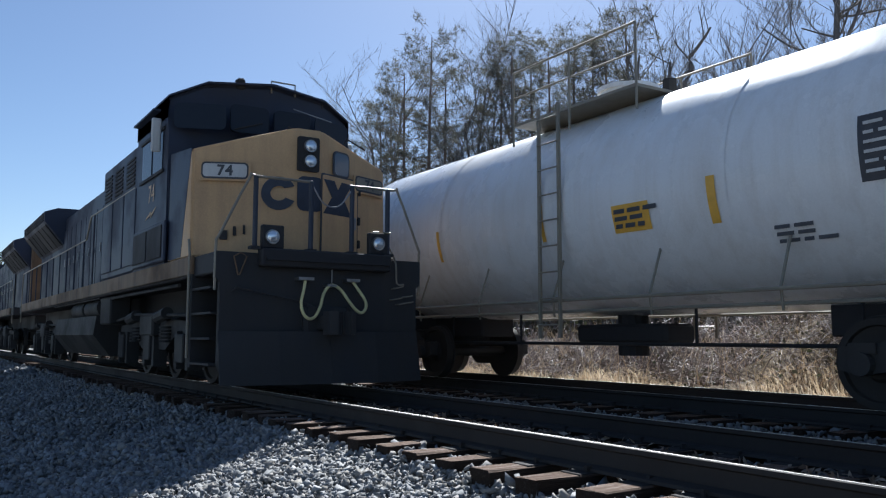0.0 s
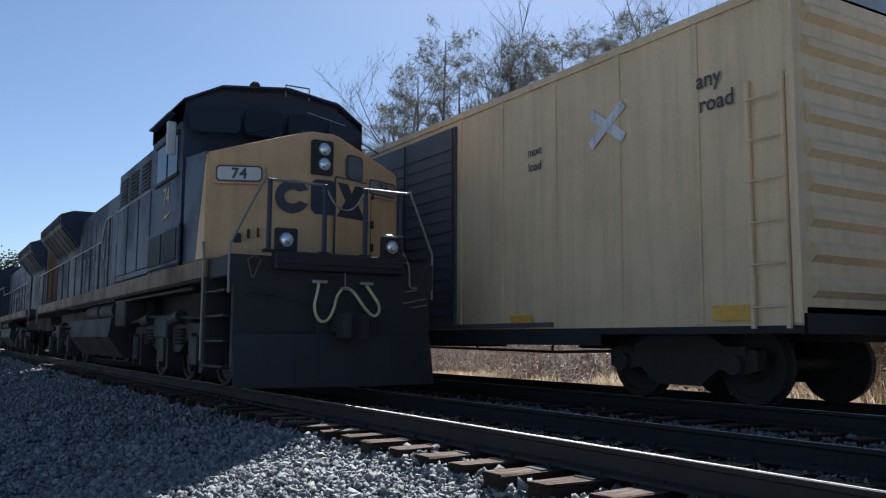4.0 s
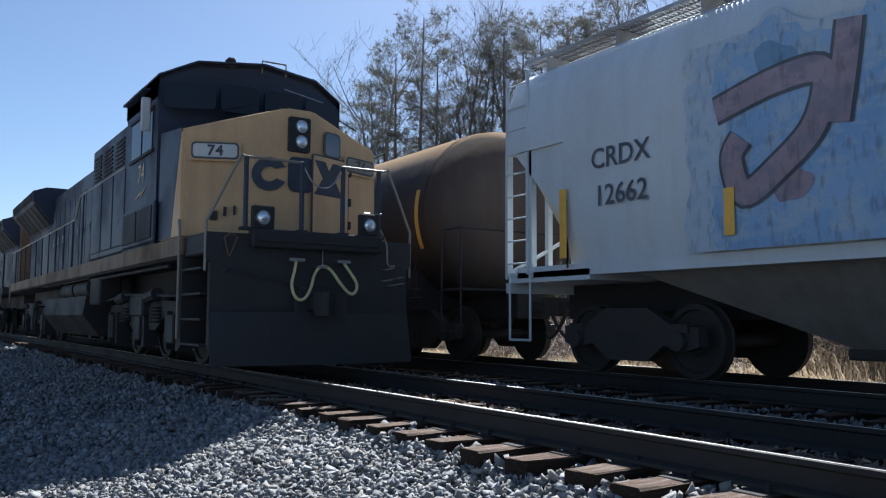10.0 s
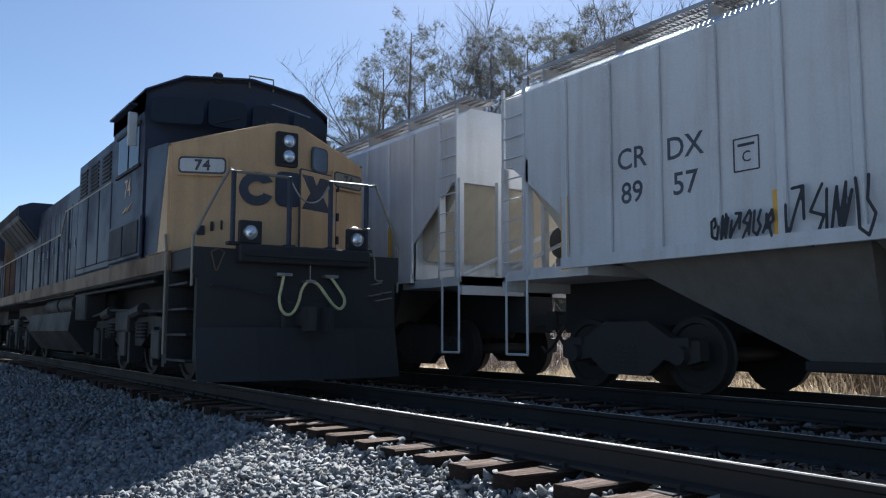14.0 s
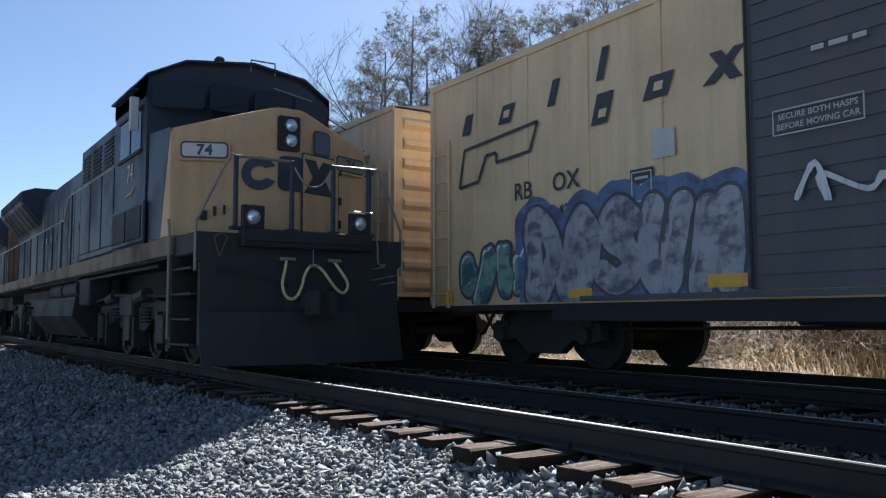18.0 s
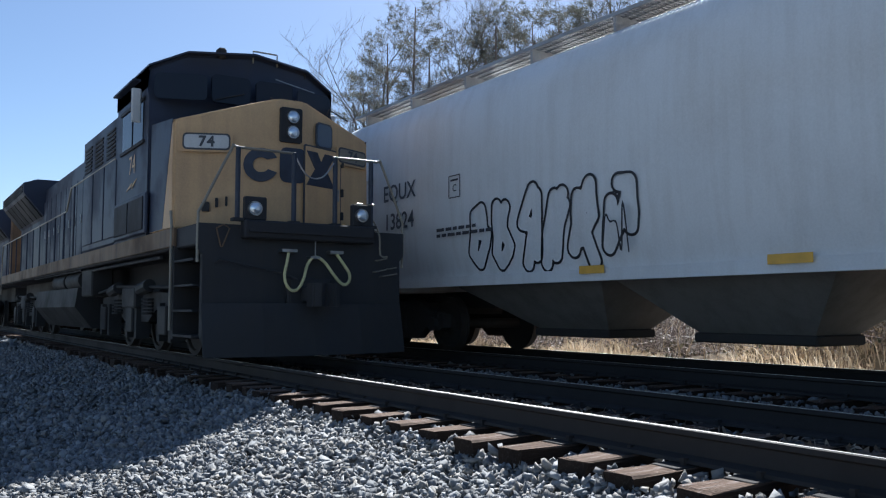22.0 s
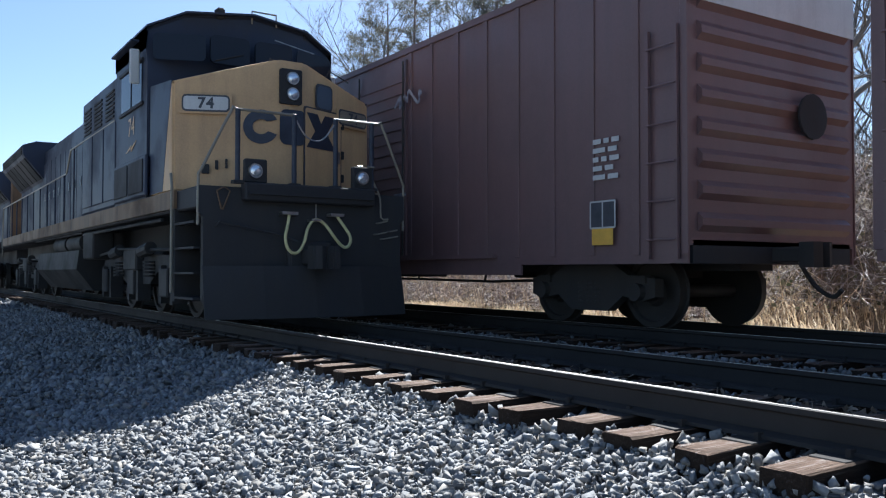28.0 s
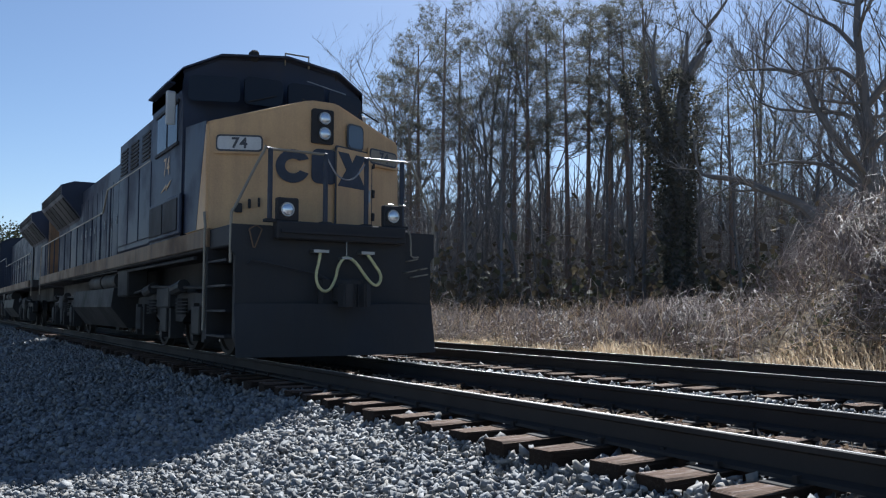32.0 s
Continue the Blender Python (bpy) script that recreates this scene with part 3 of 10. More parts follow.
    part("door_latch", plate(fr @ pose(0.66, 2.40, 0.02), rounded(0.05, 0.18, 0.01), 0.03), M["steel"], dr)
    for z in (2.1, 2.45, 2.9):
        part("door_hinge", plate(fr @ pose(0.775, z, 0.0), rounded(0.05, 0.12, 0.01), 0.035), black, dr)
    # emblem on the nose: plain dark blue shapes
    ring = [(0.245 * math.cos(radians(a)), 0.24 * math.sin(radians(a))) for a in range(26, 335, 14)] + [(0.115 * math.cos(radians(a)), 0.105 * math.sin(radians(a))) for a in range(326, 33, -14)]
    part("emblem_arc", plate(fl @ pose(-0.255, 2.73, 0.004), ring, 0.006), M["emblem"], T, "dark blue emblem shape")
    part("emblem_block", plate(mid @ pose(0.0, 2.745, 0.034), rounded(0.40, 0.50, 0.10), 0.006), M["emblem"], T, "dark blue emblem shape")
    part("emblem_bow", plate(fr @ pose(0.30, 2.735, 0.020), [(-0.31, 0.25), (-0.08, 0.25), (0.0, 0.12), (0.08, 0.25), (0.31, 0.25), (0.13, 0.0), (0.31, -0.25), (-0.31, -0.25), (-0.13, 0.0)], 0.005), M["emblem"], T, "dark blue emblem shape")
    for y, z, w in ((-1.0, 2.12, 0.10), (-0.85, 2.18, 0.04), (-0.72, 2.2, 0.03)):
        part("socket", plate(fl @ pose(y, z, 0.0), rounded(w, 0.13, 0.01), 0.04), black, T)
    # ditch lights on the anticlimber
    for s in (-1, 1):
        part("ditch_light_box", B(box, (0.0, 0.10, s * 0.78 - 0.15, s * 0.78 + 0.15, 1.86, 2.17, 0.015)), black, T)
        lamp(T, Matrix(((0, 0, 1, 0.11), (1, 0, 0, s * 0.78 - 0.02), (0, 1, 0, 2.01), (0, 0, 0, 1))), 0.085, "ditch_light", "round ditch light")
        # pale rods added where the sun glints along the far box's top edge
        if s > 0:
            for y0, y1 in ((0.685, 0.766), (0.844, 0.955)):
                part("lamp_box_lip", B(rod, ((0.11, y0, 2.175), (0.11, y1, 2.175), 0.011, 6)), M["handrail"], T, "pale rod for the sun's glint on the lamp box")
    # pipes and straps on the pilot, and pale bars added for its sunlit edges
    for a, b in (((1.04, 1.394), (1.177, 1.426)), ((1.005, 1.233), (1.163, 1.264)), ((1.225, 1.279), (1.334, 1.299)), ((1.109, 1.169), (1.341, 1.21)), ((0.929, 1.812), (1.005, 1.802))):
        part("pilot_bracket", B(rod, ((0.10, *a), (0.10, *b), 0.010, 6), ((0.0, *a), (0.10, *a), 0.010, 6)), M["handrail"], T, "pale bar for a sunlit edge on the pilot")
    bm = bmesh.new()
    tube(bm, curve_pts([(0.06, 0.957, 1.974), (0.10, 1.05, 1.75), (0.10, 1.069, 1.47), (0.10, 1.183, 1.453)], 3), 0.013, 6)
    part("corner_pipe", bm, M["handrail"], T, "pale bent pipe", True)
    bm = bmesh.new()
    tube(bm, [(0.05, -1.285, 1.735), (0.05, -1.19, 1.79), (0.05, -1.112, 1.74), (0.05, -1.205, 1.50), (0.05, -1.225, 1.50), (0.05, -1.285, 1.735)], 0.010, 6)
    part("hanging_strap", bm, M["sill_yellow"], T, "tan strap hung in a loop")
    bm = bmesh.new()
    tube(bm, [(0.05, -1.30, 1.28), (0.10, -1.26, 1.34), (0.10, -0.35, 1.17), (0.22, -0.24, 1.10)], 0.016, 6)
    part("uncoupling_lever", bm, M["pilot"], T, "black uncoupling lever")
    # front handrails
    for y in (-1.02, -0.24, 0.37, 0.93):
        part("stanchion", B(rod, ((0.06, y, 1.84), (0.06, y, 2.80), 0.034, 10)), M["emblem"], T, "dark blue handrail post")
        part("post_foot", B(box, (0.0, 0.12, y - 0.07, y + 0.07, 1.84, 1.88)), black, T)
    for y0, s in ((-0.22, -1), (0.34, 1)):
        bm = bmesh.new()
        tube(bm, curve_pts([(0.06, y0, 2.80), (0.06, s * 1.02, 2.80), (0.05, s * 1.10, 2.78), (0.0, s * 1.46, 2.02), (-0.02, s * 1.50, 1.90), (-0.03, s * 1.50, 1.30)], 3), 0.019, 8)
        part("front_handrail", bm, M["handrail"], T, "pale painted handrail")
    bm = bmesh.new()
    tube(bm, curve_pts([(0.07, -0.23, 2.76), (0.07, -0.06, 2.52), (0.07, 0.16, 2.50), (0.07, 0.36, 2.74)], 5), 0.011, 6)
    part("safety_chain", bm, M["steel"], T, "steel chain across the gangway")
    # cab
    xf, xr = -2.20, -4.55
    roof = [(-1.54, 4.10), (-1.54, 4.43), (-1.0, 4.67), (0.05, 4.77), (1.0, 4.67), (1.54, 4.43), (1.54, 4.10)]
    bm = bmesh.new()
    prism(bm, [(-1.54, 1.80), *((-1.54, 3.9),), *roof, (1.54, 3.9), (1.54, 1.80)], "x", xr, xf)
    front = [v for v in bm.verts if abs(v.co.x - xf) < 1e-4]
    for v in front:
        v.co.x -= 0.32 * max(0, (abs(v.co.y) - 0.72) / 0.8) + (0.10 if v.co.z > 4 else -0.12)
    bmesh.ops.bevel(bm, geom=[e for e in bm.edges if e.verts[0] in front and e.verts[1] in front], offset=0.05, segments=2, affect="EDGES")
    part("cab", bm, blue, T, "dark blue cab with sloping roof edges", True)
    for q in (-1, 1):
        sweep = Matrix(((-0.36 * q, 0, 0.93, xf - 0.12), (0.93, 0, 0.36 * q, q * 1.10), (0, 1, 0, 4.12), (0, 0, 0, 1)))
        part("side_windshield", plate(sweep @ pose(0, 0, 0.02), rounded(0.78, 0.40, 0.08), 0.012), M["glass"], T)
        part("windshield", plate(Matrix(((0, 0, 1, xf - 0.02), (1, 0, 0, q * 0.36), (0, 1, 0, 4.14), (0, 0, 0, 1))), rounded(0.62, 0.44, 0.08), 0.06), M["glass"], T)
        part("wiper", B(rod, ((xf + 0.06, q * 0.36 - 0.25, 3.95), (xf + 0.06, q * 0.36 + 0.2, 4.1), 0.012, 6)), black, T)
    # steel rod that draws the sun's gleam along the ledge
    part("visor_edge", B(rod, ((xf + 0.03, 0.37, 4.42), (xf - 0.20, 1.16, 4.36), 0.010, 6)), M["steel"], T, "bright rod for the sunlit ledge over the windshield")
    bm = bmesh.new()
    prism(bm, [(y, z + 0.0) for y, z in roof] + [(y, z + 0.03) for y, z in reversed(roof)], "x", xr - 0.08, xf)
    for v in bm.verts:
        if v.co.x > xf - 0.01:
            v.co.x -= 0.32 * max(0, (abs(v.co.y) - 0.72) / 0.8)
    part("roof_lip", bm, blue, T, "", False)
    for s in (-1, 1):
        for x0, x1 in ((-3.35, -2.75), (-4.10, -3.45)):
            bm = bmesh.new()
            box(bm, x0, x1, s * 1.542, s * 1.556, 3.32, 3.92, 0.004)
            part("side_window", bm, M["glass"], T)
        part("sunshade", B(box, (-2.80, -2.75, *sorted((s * 1.58, s * 1.73)), 3.58, 4.12, 0.02)), M["white"], T, "pale wind deflector beside the cab window")
        part("window_frame", B(box, (-4.2, -2.65, s * 1.545, s * 1.575, 3.93, 3.98), (-4.2, -2.65, s * 1.545, s * 1.575, 3.26, 3.31)), black, T)
        part("awning", B(box, (-4.4, -3.0, *sorted((s * 1.52, s * 1.66)), 4.30, 4.33)), blue, T)
        part("battery_box", B(box, (-4.4, -2.3, s * 1.545, s * 1.60, 1.84, 2.46, 0.02)), blue, T)
        for x0 in (-4.3, -3.32):
            part("box_door", B(box, (x0, x0 + 0.9, s * 1.60, s * 1.615, 1.9, 2.40, 0.01)), black, T, "dark louvred box door")
        if s < 0:
            part("cab_number", text_mesh("74", 0.42), M["yellow"], T, "yellow cab number", at=pose(-3.4, -1.552, 3.0) @ ON_SIDE)
            bm = bmesh.new()
            prism(bm, [(-3.75, 2.62), (-3.4, 2.72), (-3.45, 2.66), (-3.05, 2.76), (-3.4, 2.62), (-3.35, 2.68)], "y", -1.556, -1.548)
            part("flash_mark", bm, M["yellow"], T, "yellow lightning flash")
    # horn, antenna, grab on the roof
    part("roof_antenna", B(box, (-2.50, -2.34, -0.52, -0.38, 4.68, 4.86, 0.03)), black, T)
    bm = bmesh.new()
    tube(bm, [(-2.34, 0.05, 4.68), (-2.34, 0.05, 4.88), (-2.34, 0.46, 4.88), (-2.34, 0.46, 4.68)], 0.016, 6)
    part("roof_grab", bm, M["handrail"], T)
    part("whip_antenna", B(rod, ((-2.45, 1.0, 4.58), (-2.45, 1.0, 4.76), 0.016, 6)), black, T)
    for y in (-0.30, 0.62):
        bm = bmesh.new()
        tube(bm, [(-0.75, y, 3.70 - abs(y) * 0.18), (-0.72, y + 0.02, 3.78 - abs(y) * 0.18), (-0.9, y + 0.42, 3.70 - abs(y) * 0.2)], 0.011, 6)
        part("nose_grab", bm, black, T)
    # inverter cabinet, long hood, radiators
    part("inverter_cabinet", B(box, (-7.6, -4.56, -1.53, 0.9, 1.82, 4.07, 0.04)), blue, T, "dark blue equipment cabinet behind the cab")
    for x0 in (-7.45, -6.45, -5.45):
        bm = bmesh.new()
        for k in range(7):
            box(bm, x0 + 0.06, x0 + 0.72, -1.55, -1.528, 3.38 + k * 0.075, 3.42 + k * 0.075)
        part("louvre", bm, black, T)
        part("cabinet_door", B(box, (x0, x0 + 0.9, -1.555, -1.526, 1.95, 3.28, 0.008)), blue, T)
    bm = bmesh.new()
    prism(bm, [(-0.95, 1.80), (-0.95, 4.22), (-0.78, 4.36), (0.78, 4.36), (0.95, 4.22), (0.95, 1.80)], "x", -17.2, -4.5)
    part("long_hood", bm, blue, T, "dark blue engine hood")
    for i in range(12):
        x0 = -16.9 + i * 0.78
        for s in (-1, 1):
            bm = bmesh.new()
            box(bm, x0 + 0.03, x0 + 0.74, min(s * 0.952, s * 0.985), max(s * 0.952, s * 0.985), 1.95, 3.85, 0.008)
            d = part("hood_door", bm, blue, T)
            part("door_latch", B(box, (x0 + 0.62, x0 + 0.66, min(s * 0.985, s * 1.01), max(s * 0.985, s * 1.01), 2.75, 2.95)), M["steel"], d)
    bm = bmesh.new()
    prism(bm, [(-0.95, 1.80), (-0.95, 3.40), (-1.54, 4.12), (-1.56, 4.41), (-1.2, 4.54), (1.2, 4.54), (1.56, 4.41), (1.54, 4.12), (0.95, 3.40), (0.95, 1.80)], "x", -22.0, -16.7)
    part("radiator", bm, blue, T, "flared dark blue radiator housing")
    for s in (-1, 1):
        for k in range(4):
            part("screen_slat", B(box, (-21.8, -16.9, min(s * 1.55, s * 1.575), max(s * 1.55, s * 1.575), 4.15 + k * 0.062, 4.18 + k * 0.062)), black, T)
        for k in range(6):
            x0 = -21.8 + k * 0.84
            bm = bmesh.new()
            prism(bm, [(s * 1.02, 3.46), (s * 1.49, 4.04), (s * 1.51, 4.02), (s * 1.04, 3.44)], "x", x0, x0 + 0.74)
            part("intake_screen", bm, black, T, "dark screened intake panel")
    part("rear_hood_end", B(box, (-22.3, -22.0, -0.93, 0.93, 1.80, 4.3, 0.05)), M["sill_yellow"], T, "grimy yellow rear end panel")
    part("exhaust_stack", B(box, (-11.9, -11.3, -0.45, 0.45, 4.28, 4.48, 0.02)), black, T)
    part("air_horn", B(box, (-8.7, -8.3, -0.2, 0.2, 4.30, 4.55, 0.03)), black, T)
    # walkway handrails
    for s in (-1, 1):
        bm = bmesh.new()
        tube(bm, [(-4.7, s * 1.52, 3.32), (-9.0, s * 1.52, 3.32)], 0.019, 6)
        tube(bm, [(-9.0, s * 1.52, 3.32), (-9.5, s * 1.52, 2.86)], 0.019, 6)
        tube(bm, [(-9.5, s * 1.52, 2.86), (-21.8, s * 1.52, 2.86), (-22.2, s * 1.5, 2.4), (-22.25, s * 1.5, 1.2)], 0.019, 6)
        part("side_handrail", bm, M["handrail"], T, "pale worn handrail")
        for i in range(11):
            x = -8.6 - i * 1.2
            part("stanchion", B(rod, ((x, s * 1.52, 1.80), (x, s * 1.52, 2.86 if x < -9.4 else 3.32), 0.017, 6)), blue, T)
    # fuel tank, reservoirs, trucks
    bm = bmesh.new()
    prism(bm, [(-1.45, 1.15), (-1.50, 0.75), (-1.15, 0.30), (1.15, 0.30), (1.50, 0.75), (1.45, 1.15)], "x", -14.0, -8.3)
    part("fuel_tank", bm, M["loco_truck"], T, "dusty fuel tank")
    for s in (-1, 1):
        for x0, x1 in ((-11.9, -10.3), (-10.1, -8.5)):
            bm = bmesh.new()
            rod(bm, (x0, s * 1.22, 1.32), (x1, s * 1.22, 1.32), 0.20, 14)
            part("air_reservoir", bm, M["loco_truck"], T, "", True)
        part("side_box", B(box, (-7.9, -6.9, min(s * 1.05, s * 1.45), max(s * 1.05, s * 1.45), 0.95, 1.5, 0.03)), M["loco_truck"], T)
        bm = bmesh.new()
        tube(bm, [(-8.0, s * 1.42, 1.46), (-2.0, s * 1.42, 1.46)], 0.03, 6)
        tube(bm, [(-14.5, s * 1.44, 1.50), (-8.0, s * 1.44, 1.50)], 0.022, 6)
        part("air_pipe", bm, black, T)
    for xc in (-4.3, -17.6):
        three_axle_truck(T, xc)
    return T


locomotive(pose(-10.55, Y1, 0), "blue and yellow diesel locomotive standing on the near track")
second = locomotive(pose(-58.05, Y1, 0, 0, 0, 180), "dark blue diesel locomotive coupled back to back behind the first", False)
# a third unit, out of view, added so its shadow covers the ground ahead
copy_thing(second, pose(-59.4, Y1, 0))


# ---- freight cars: local x along the car from its middle, y across (-y faces the camera side), z from the rail top ----
TRAIN = []          # (car, x of its middle at the start)
WHEELS = []         # (wheelset, x of its axle at the start, its x on the car)


def shared(name, bm, material, smooth=False):
    me = bpy.data.meshes.new(name)
    bm.to_mesh(me)
    bm.free()
    me.materials.append(material)
    if smooth:
        me.polygons.foreach_set("use_smooth", [True] * len(me.polygons))
        me.set_sharp_from_angle(angle=radians(40))
    return me


def use(name, me, parent, m=None, label=""):
    ob = new(name, me)
    ob.parent = parent
    if m is not None:
        ob.matrix_basis = m
    if label:
        ob["label"] = label
    return ob


def truck_frame():
    bm = bmesh.new()
    for s in (-1, 1):
        y0, y1 = sorted((s * 0.93, s * 1.08))
        prism(bm, [(-1.16, 0.40), (-1.16, 0.62), (-0.72, 0.66), (-0.36, 0.86), (0.36, 0.86), (0.72, 0.66), (1.16, 0.62), (1.16, 0.40), (0.95, 0.34), (0.62, 0.40), (0.34, 0.20), (-0.34, 0.20), (-0.62, 0.40), (-0.95, 0.34)], "y", y0, y1)
        for x in (-0.89, 0.89):
            rod(bm, (x, s * 1.05, 0.457), (x, s * 1.17, 0.457), 0.115, 12)
            box(bm, x - 0.14, x + 0.14, *sorted((s * 0.96, s * 1.12)), 0.56, 0.66)
        for x in (-0.16, 0, 0.16):
            for k in range(5):
                rod(bm, (x, s * 1.04, 0.30 + k * 0.06), (x, s * 1.04, 0.335 + k * 0.06), 0.066, 8)
    box(bm, -0.22, 0.22, -1.02, 1.02, 0.62, 0.82, 0.02)
    box(bm, -1.0, -0.85, -0.75, 0.75, 0.62, 0.68)
    tube(bm, [(-0.6, -0.7, 0.36), (0.6, -0.7, 0.36)], 0.03, 6)
    return bm


TRUCK = shared("truck", truck_frame(), M["truck_grey"])
AXLE = shared("axle", B(rod, ((0, -1.0, 0), (0, 1.0, 0), 0.085, 10)), M["wheel"], True)
WHEEL_PAIR = [shared("wheel", wheel_mesh(s, 0.457), M["wheel"], True) for s in (-1, 1)]


def coupler_mesh():
    bm = bmesh.new()
    box(bm, -0.5, 0.42, -0.11, 0.11, 0.82, 1.0, 0.02)
    prism(bm, [(0.40, -0.18), (0.58, -0.18), (0.62, -0.06), (0.50, -0.04), (0.48, 0.05), (0.60, 0.10), (0.58, 0.18), (0.40, 0.16)], "z", 0.76, 1.05)
    tube(bm, curve_pts([(0.1, 0.25, 0.85), (0.3, 0.27, 0.55), (0.55, 0.22, 0.42), (0.68, 0.2, 0.5)], 4), 0.028, 6)
    return bm


COUPLER = shared("coupler", coupler_mesh(), M["truck_grey"])


def ladder_mesh(h, w=0.42, rungs=6):
    bm = bmesh.new()
    for x in (-w / 2, w / 2):
        box(bm, x - 0.022, x + 0.022, -0.02, 0.02, 0, h)
    for k in range(rungs):
        z = (k + 0.5) * h / rungs
        rod(bm, (-w / 2, -0.03, z), (w / 2, -0.03, z), 0.012, 6)
    return bm


def car_base(name, label, category, c0, length, group, inset=2.3, reach=0.62):
    """The empty with its trucks, couplers and centre sill. c0: x of the body's leading end at the start."""
    T = thing(name, label, category, group)
    xm = c0 + length / 2
    TRAIN.append((T, xm))
    for s in (-1, 1):
        xc = s * (length / 2 - inset)
        use("truck", TRUCK, T, pose(xc, 0, 0))
        for a in (-0.89, 0.89):
            w = use("wheelset", AXLE, T, pose(xc + a, 0, 0.457))
            for me in WHEEL_PAIR:
                use("wheel", me, w)
            WHEELS.append((w, xm + xc + a, xc + a))
        use("coupler", COUPLER, T, pose(s * length / 2, 0, 0, 0, 0, 0 if s > 0 else 180))
    return T


def bow(curve, z):
    """y at height z of a rounded side (centre height, radius, straight below the centre or not) or of a bulged one (heights, half widths)."""
    if isinstance(curve[0], tuple):
        return -float(np.interp(z, *curve))
    rise = max(0.0, z - curve[0]) if len(curve) > 2 else z - curve[0]
    return -math.sqrt(max(0.01, curve[1] ** 2 - rise * rise))


def letters(T, rows, y, mat, name="lettering", label="", curve=None):
    """Lettering on the side at y: rows of (text, x, z, size)."""
    for body, x, z, size in rows:
        me = text_mesh(body, size, 0.012 * size)
        m = pose(x, y, z) @ ON_SIDE
        if curve:
            me.transform(m)
            for v in me.vertices:
                v.co.y = bow(curve, v.co.z) - 0.008
            m = None
        part(name, me, mat, T, label, at=m)


def bars(T, rows, y, mat, name="stencil", label="", curve=None):
    """Unreadable stencils and strips: rows of (x, z, width, height)."""
    for x, z, w, h in rows:
        bm = bmesh.new()
        if curve:
            n = max(1, int(h / 0.08))
            for k in range(n):
                z0, z1 = z - h / 2 + h * k / n, z - h / 2 + h * (k + 1) / n
                q = [(x + sx * w / 2, bow(curve, zz) - 0.008, zz) for sx, zz in ((-1, z0), (1, z0), (1, z1), (-1, z1))]
                bm.faces.new([bm.verts.new(p) for p in q])
            bmesh.ops.remove_doubles(bm, verts=bm.verts, dist=1e-4)
        else:
            box(bm, x - w / 2, x + w / 2, y - 0.004, y, z - h / 2, z + h / 2)
        part(name, bm, mat, T, label)


def fine_print(T, x, z, w, rows, y, mat, h=0.05, gap=0.04, curve=None, rng=random.Random(5)):
    """A block of small stencilled lines as plain bars."""
    for k in range(rows):
        zz, xx = z - k * (h + gap), x
        while xx < x + w * rng.uniform(0.7, 1.0):
            ww = rng.uniform(0.08, 0.22)
            yy = y - 0.004 if not curve else bow(curve, zz) - 0.010
            part("stencil_bar", B(box, (xx, xx + ww, yy, yy + 0.004, zz - h / 2, zz + h / 2)), mat, T)
            xx += ww + 0.05


# ---- sprayed lettering ----
def spray(name, a, b, c=None, scale=1.5):
    m, nt, bs = base_mat(name, 0.55)
    n = noise_fac(nt, scale, (1, 1, 1), 4, 0.35, 0.65)
    col = mix_col(nt, n, a, b)
    if c:
        col = mix_col(nt, noise_fac(nt, scale * 2.3, (1, 1, 1.6), 5, 0.46, 0.6), col, c)
    col = mix_col(nt, noise_fac(nt, scale * 5, (1.6, 1, 0.5), 6, 0.52, 0.72), col, mix_col(nt, 0.55, col, (0.06, 0.05, 0.05)))
    nt.links.new(col, bs.inputs["Base Color"])
    return m


